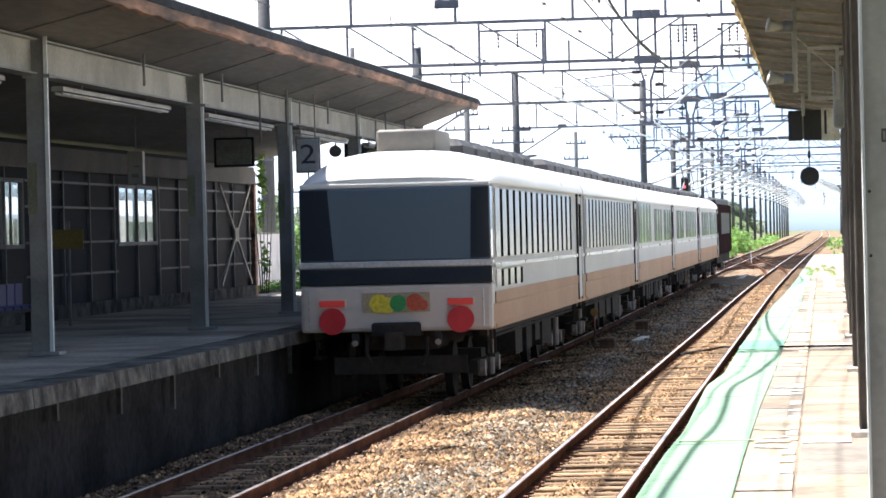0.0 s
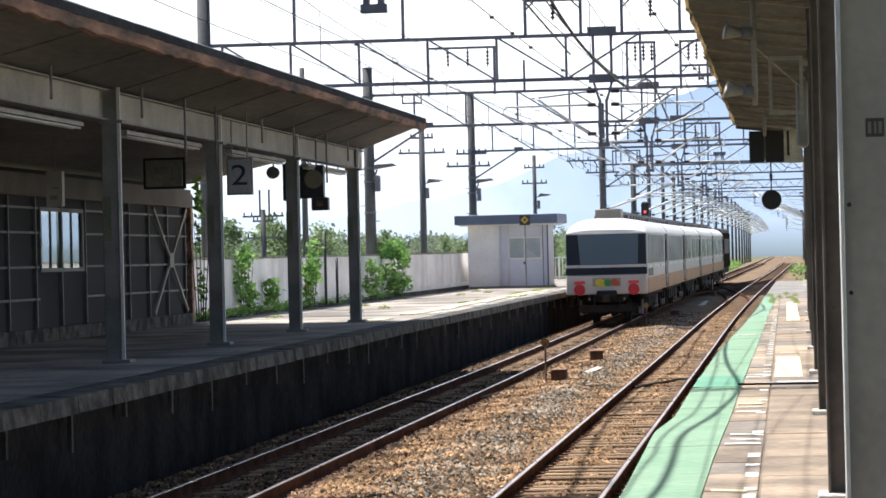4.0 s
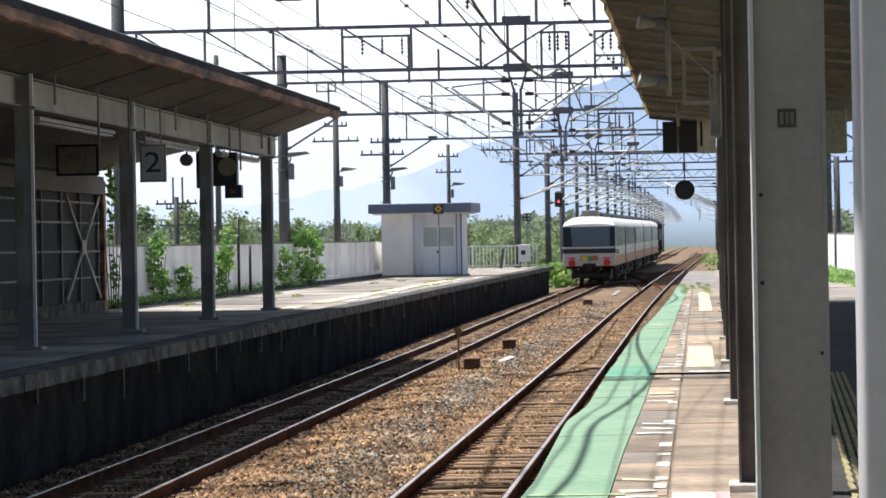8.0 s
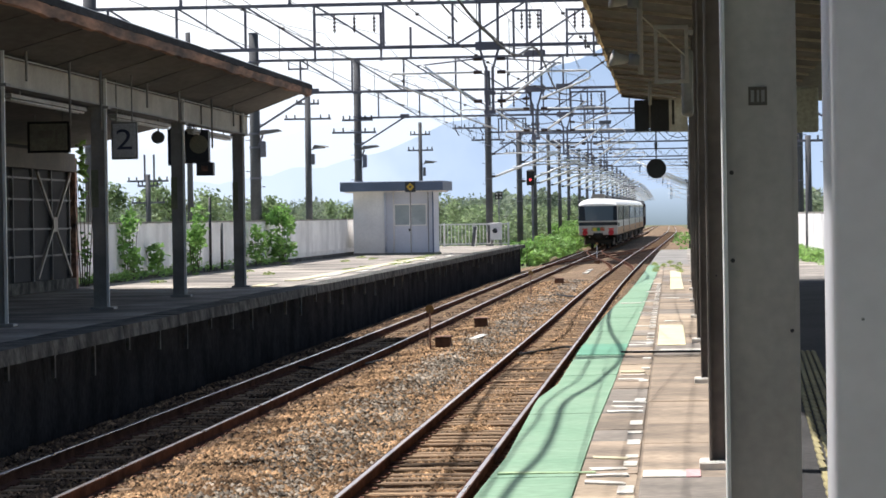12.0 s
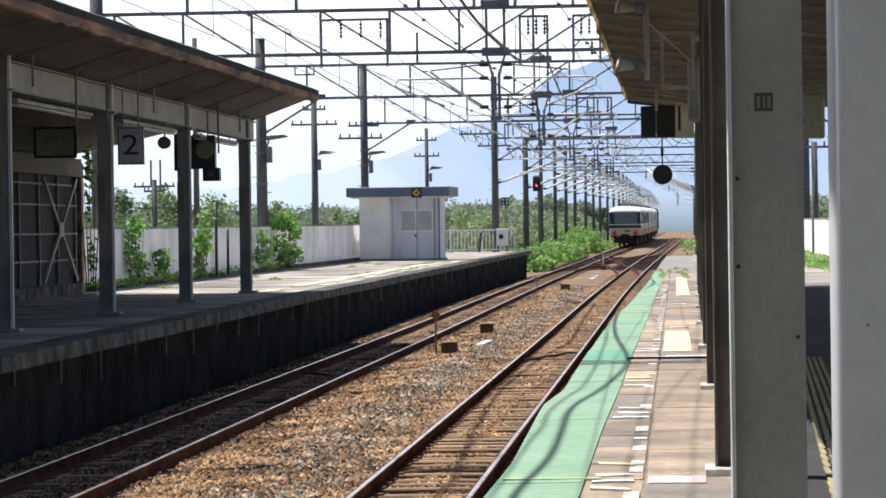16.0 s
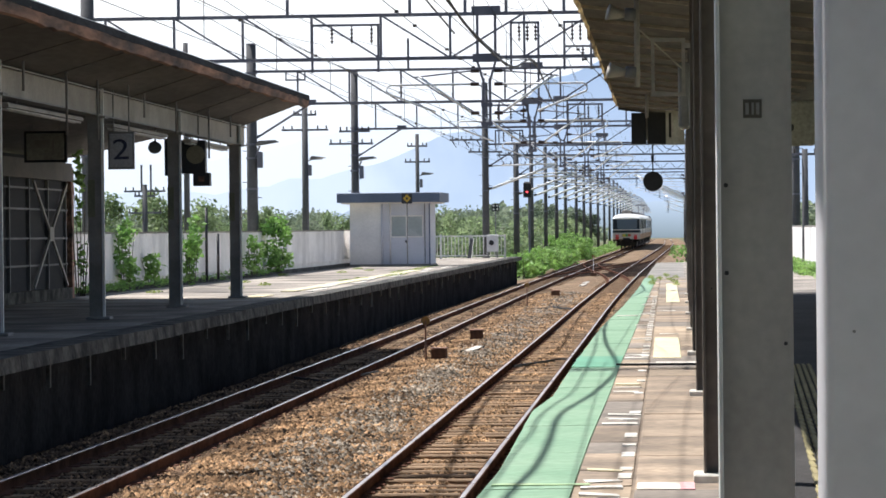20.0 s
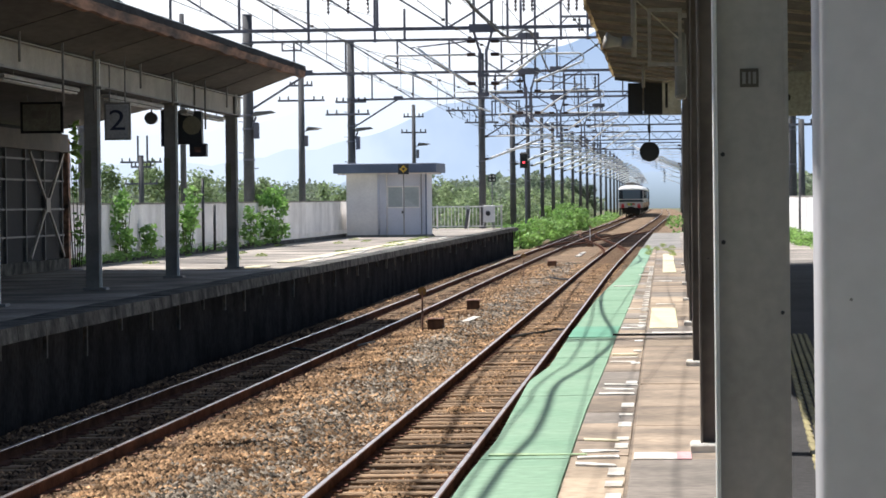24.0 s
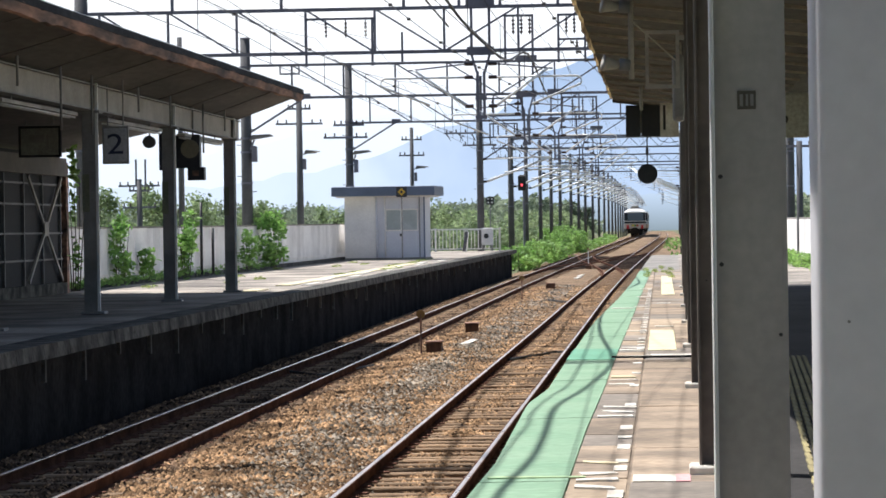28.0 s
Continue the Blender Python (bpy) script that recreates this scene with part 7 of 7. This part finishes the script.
def engine(length):
    ob = thing("locomotive", "dark-painted electric engine heading the train", "locomotive")
    L = length - 0.5
    part("body", Geo().box(-1.42, 1.42, 0.3, L, 0.95, 3.3), M_LOCO, ob, bevel=0.08)
    part("roof", Geo().chamfer(-1.3, 1.3, 0.5, L - 0.2, 3.3, 3.6, 0.1), M_ACDARK, ob)
    part("frame", Geo().box(-1.3, 1.3, 0.2, L, 0.55, 0.95), M_UNDER, ob)
    bogie(ob, 3.2)
    bogie(ob, L - 3.2)
    for y in (3.5, L - 3.5):
        pg = part("pantograph", Geo().bar((-0.5, y - 0.7, 3.65), (-0.3, y + 0.6, 4.4), 0.05).bar((0.5, y - 0.7, 3.65), (0.3, y + 0.6, 4.4), 0.05).bar((-0.3, y + 0.6, 4.4), (-0.4, y - 0.3, 5.1), 0.04).bar((0.3, y + 0.6, 4.4), (0.4, y - 0.3, 5.1), 0.04), M_STEEL, ob)
        part("collector", Geo().tube([(-0.85, y - 0.3, 5.05), (-0.6, y - 0.3, 5.15), (0.6, y - 0.3, 5.15), (0.85, y - 0.3, 5.05)], 0.03, 6), M_STEEL, pg)
        part("insulator", Geo().tube([(-0.5, y, 3.5), (-0.5, y, 3.75)], 0.08, 8).tube([(0.5, y, 3.5), (0.5, y, 3.75)], 0.08, 8), M_INSUL, ob)
    part("cab_window", Geo().box(-1.1, 1.1, 0.28, 0.31, 2.3, 3.0), M_CARGLASS, ob)
    for s in (-1, 1):
        part("grille", Geo().box(s * 1.42 - 0.02, s * 1.42 + 0.02, 3, L - 3, 1.9, 2.9), M_ACDARK, ob)
    return ob


CARS = [(length, lift(car)) for length, car in (
    (18.2, coach(18.2, last=True)), (19.2, coach(19.2)), (21.0, coach(21.0, panes=[(0.5, 6.5, 1.95, 3.02), (8.6, 12.8, 1.95, 2.9), (14.2, 18.4, 1.95, 2.9)])),
        (21.0, coach(21.0, panes=[(2.0, 7.0, 1.95, 2.9), (9.0, 17.5, 1.95, 2.9)])), (20.0, coach(20.0, panes=[(2.0, 8.5, 1.95, 2.9), (10.0, 17.0, 1.95, 2.9)])), (17.0, engine(17.0)))]
# distance of the train's tail along the line, second by second
TAIL = [(0, 43.0), (0.5, 51.9), (1, 60.4), (1.5, 69.0), (2, 77.4), (2.5, 85.8), (3, 94.3), (4, 112.2), (5, 129.0), (6, 143.6), (7, 157.6), (8, 172.6), (9, 189.0), (10, 205.5), (11, 219.6), (12, 234.3),
        (13, 250.2), (14, 264.2), (15, 276.0), (16, 290.4), (17, 304.4), (18, 315.2), (19, 325.0), (20, 334.6), (21, 343.6), (22, 353.4), (23, 365.0), (24, 377.8), (25, 391.4), (26, 403.4), (27, 415.7), (28, 428.6)]


def on_line(y, lead):
    """Pose of a car whose rear end lies at distance y on the left track."""
    a, b = y + 2.5, y + lead - 2.5
    p, q = Vector(bend(LEFT_X(a), a, 0)), Vector(bend(LEFT_X(b), b, 0))
    d = (q - p).normalized()
    rear = p - d * 2.5
    turn = math.degrees(math.atan2(-d.x, d.y))
    tilt = math.degrees(math.asin(d.z))
    return pose(rear.x + 0.1 * smooth(100, 180, y) * (1 - smooth(260, 330, y)), rear.y, rear.z, tilt, 0, turn)


# ---------- paving pieces, sleepers ----------
def shared(name, geo, mat):
    return geo.mesh(name, mat)


SL = shared("sleeper", Geo().chamfer(-1.05, 1.05, -0.10, 0.10, -0.30, -0.135, 0.015), M_SLEEPER)
PLATE = shared("tie_plate", Geo().box(-0.13, 0.13, -0.08, 0.08, -0.136, -0.118), M_RAIL)
for tr, cx, y0 in ((TRACK_R, RIGHT_X, 22.0), (TRACK_L, LEFT_X, 26.0)):
    for i in range(180):
        y = y0 + 0.62 * i
        ob = new("sleeper", SL)
        ob.parent = tr
        b = bend(cx(y), y, 0)
        ob.matrix_basis = pose(b[0] + rng.uniform(-0.02, 0.02), b[1], b[2] + rng.uniform(-0.012, 0.012), 0, 0, rng.uniform(-0.6, 0.6))
        if i < 100:
            for s in (-0.5655, 0.5655):
                q = new("tie_plate", PLATE)
                q.parent = ob
                q.matrix_basis = pose(s, 0, 0)
    rest = Geo()
    for k in range(1, 120):
        y = y0 - 0.62 * k
        rest.box(cx(y) - 1.05, cx(y) + 1.05, y - 0.1, y + 0.1, -0.30, -0.135)
    y = y0 + 0.62 * 180
    while y < 420:
        rest.box(cx(y) - 1.05, cx(y) + 1.05, y - 0.1, y + 0.1, -0.30, -0.135)
        y += 0.62 if y < 200 else 1.24
    part("far_sleepers", rest.bent(), M_SLEEPER, tr, "timber sleepers", kind="stuff")

# slabs of the right platform between the green strip and the columns
TONES = [M_SLAB, surf("tan_slab", (0.46, 0.355, 0.25), (0.30, 0.235, 0.165), rough=0.9, big=1.2, fine=12, grain=0.25, bump=0.25, rand=0.18),
         surf("grey_slab", (0.31, 0.265, 0.22), (0.19, 0.165, 0.138), rough=0.9, big=1.2, fine=12, grain=0.25, bump=0.25, rand=0.18)]
y = -48.0
while y < 104:
    ln = rng.choice((1.2, 1.5, 1.9, 2.4))
    a, b, z = y + 0.01, y + ln - 0.01, PLAT + rng.uniform(-0.004, 0.004)
    p = [(green_r(a) + 0.008, a), (-0.205, a), (-0.205, b), (green_r(b) + 0.008, b)]
    part("slab", Geo().add([(x, d, PLAT - 0.05) for x, d in p] + [(x, d, z) for x, d in p], [(0, 3, 2, 1), (4, 5, 6, 7), (0, 1, 5, 4), (1, 2, 6, 5), (2, 3, 7, 6), (3, 0, 4, 7)]).bent(), TONES[rng.choice((0, 1, 1, 0, 2))], PLATFORM_R)
    y += ln
y = -48.0
while y < 104:
    ln = rng.choice((0.9, 1.3, 2.0, 2.8))
    part("slab", Geo().chamfer(-0.185, 0.62, y + 0.008, y + ln - 0.008, PLAT - 0.05, PLAT + rng.uniform(-0.004, 0.004), 0.006).bent(), TONES[rng.choice((0, 0, 2, 1))], PLATFORM_R)
    y += ln
part("joint_filler", Geo().box(-0.53, 0.6, -48, 104, PLAT - 0.06, PLAT - 0.007), M_JOINT, PLATFORM_R, "gritty joint filler")
# back floor: shade painted in up to the canopy's end, paler slabs beyond
part("back_paving", Geo().box(0.63, 5.5, -48, 60, PLAT - 0.06, PLAT - 0.006), M_ASPHALT, PLATFORM_R)
part("back_paving", Geo().box(0.63, 5.5, 60, 78, PLAT - 0.06, PLAT - 0.006).bent(), M_ASPHALT, PLATFORM_R)
for y in range(78, 150, 6):
    part("back_slab", Geo().box(0.63, 5.5, y + 0.01, y + 5.99, PLAT - 0.06, PLAT - 0.006).bent(), M_PLATTOP, PLATFORM_R)
# painted dashes, bars and tactile plates
for k, y in enumerate([15.6, 16.5, 17.2, 19.1, 19.75, 20.95, 22.05, 22.95, 26.0, 29.2, 31.7, 34.0] + [38 + 1.15 * k for k in range(34)]):
    if k > 11 and rng.random() < 0.2:
        continue
    x = -0.255
    part("dash", Geo().box(x - 0.045 + rng.uniform(-0.008, 0.008), x + 0.042, y, y + rng.uniform(0.22, 0.5), PLAT - 0.01, PLAT + 0.0075).bent(), M_WHITEPAINT, PLATFORM_R)
for y, x0, x1, m in ((17.9, -0.5, -0.26, M_WHITEPAINT), (18.35, -0.5, -0.25, M_WHITEPAINT), (18.75, -0.5, -0.26, M_WHITEPAINT), (19.75, -0.5, -0.27, M_YELLOW), (35.85, -0.5, 0.25, M_WHITEPAINT), (24.5, -0.5, -0.22, M_WHITEPAINT), (25.2, -0.49, -0.22, M_WHITEPAINT), (25.8, -0.48, -0.2, M_WHITEPAINT),
                     (29.5, -0.5, -0.25, M_WHITEPAINT), (30.3, -0.5, -0.23, M_WHITEPAINT), (31.0, -0.5, -0.25, M_YELLOW), (37.6, -0.5, -0.2, M_WHITEPAINT), (38.4, -0.5, -0.2, M_WHITEPAINT), (44.5, -0.5, -0.2, M_WHITEPAINT), (51, -0.5, -0.2, M_WHITEPAINT), (58, -0.5, -0.2, M_WHITEPAINT), (66, -0.5, -0.2, M_WHITEPAINT), (57, -0.9, -0.5, M_WHITEPAINT), (74, -0.5, -0.2, M_WHITEPAINT),
                     (46.5, -0.1, 0.18, M_WHITEPAINT), (60.5, -0.1, 0.18, M_WHITEPAINT)):
    t0, t1 = (rng.uniform(0.6, 1.3) * (0.10 + 0.004 * y) for _ in range(2))
    y1, xm = y + rng.uniform(-0.12, 0.12), (x0 + x1) / 2
    p = [(x0 + rng.uniform(0, 0.05), y), (xm, (y + y1) / 2 + rng.uniform(-0.04, 0.04)), (x1, y1), (x1 - rng.uniform(0, 0.04), y1 + t1), (xm, (y + y1 + t0 + t1) / 2), (x0, y + t0)]
    part("painted_bar", Geo().add([(a, b, PLAT - 0.01) for a, b in p] + [(a, b, PLAT + 0.009) for a, b in p],
                                  [(5, 4, 1, 0), (4, 3, 2, 1), (6, 7, 10, 11), (7, 8, 9, 10)] + [(k, (k + 1) % 6, 6 + (k + 1) % 6, 6 + k) for k in range(6)]).bent(), m, PLATFORM_R)
part("faint_line", Geo().box(-1.03, -0.45, 18.62, 18.72, PLAT - 0.01, PLAT + 0.0065), surf("faded_line_paint", (0.42, 0.50, 0.27), (0.27, 0.43, 0.25), rough=0.8, big=3, fine=14), PLATFORM_R, "faded pale line")
part("white_plate", Geo().box(-0.17, 0.08, 18.25, 18.75, PLAT - 0.01, PLAT + 0.008), M_WHITEPAINT, PLATFORM_R)
part("pink_plate", Geo().box(0.08, 0.165, 18.25, 18.75, PLAT - 0.01, PLAT + 0.0085), M_PINK, PLATFORM_R)
for a, b, x0, x1 in ((37.6, 44.5, -0.16, 0.18), (68, 92, 0.0, 0.29)):
    y = a
    while y < b:
        part("tactile_paver", Geo().chamfer(x0, x1, y, y + 0.46, PLAT - 0.02, PLAT + 0.012, 0.006).bent(), M_YELLOW, PLATFORM_R)
        y += 0.48
# the portal's shadow on the edge strip, put in as a darker green
part("patched_panel", Geo().box(edge_r(36) - 0.014, green_r(36), 35.2, 38.2, PLAT - 0.02, PLAT + 0.0065), surf("shadow_green", (0.15, 0.36, 0.24), (0.12, 0.31, 0.20), rough=0.7, big=1.2, fine=14, grain=0.12, bump=0.1), PLATFORM_R, "darker green panel painted as the portal's shadow")
part("cross_joint", Geo().box(-0.56, 0.6, 35.5, 35.58, PLAT - 0.01, PLAT + 0.026), M_DARKWALL, PLATFORM_R, "dark raised joint strip")
part("worn_nosing", Geo().box(-0.12, 0.5, 35.585, 36.1, PLAT - 0.01, PLAT + 0.022), M_WHITEPAINT, PLATFORM_R, "worn white nosing")


def motions():
    run = 0.0
    for length, car in CARS:
        walk(car, [(t, on_line(y + run, length)) for t, y in TAIL])
        run += length


motions()
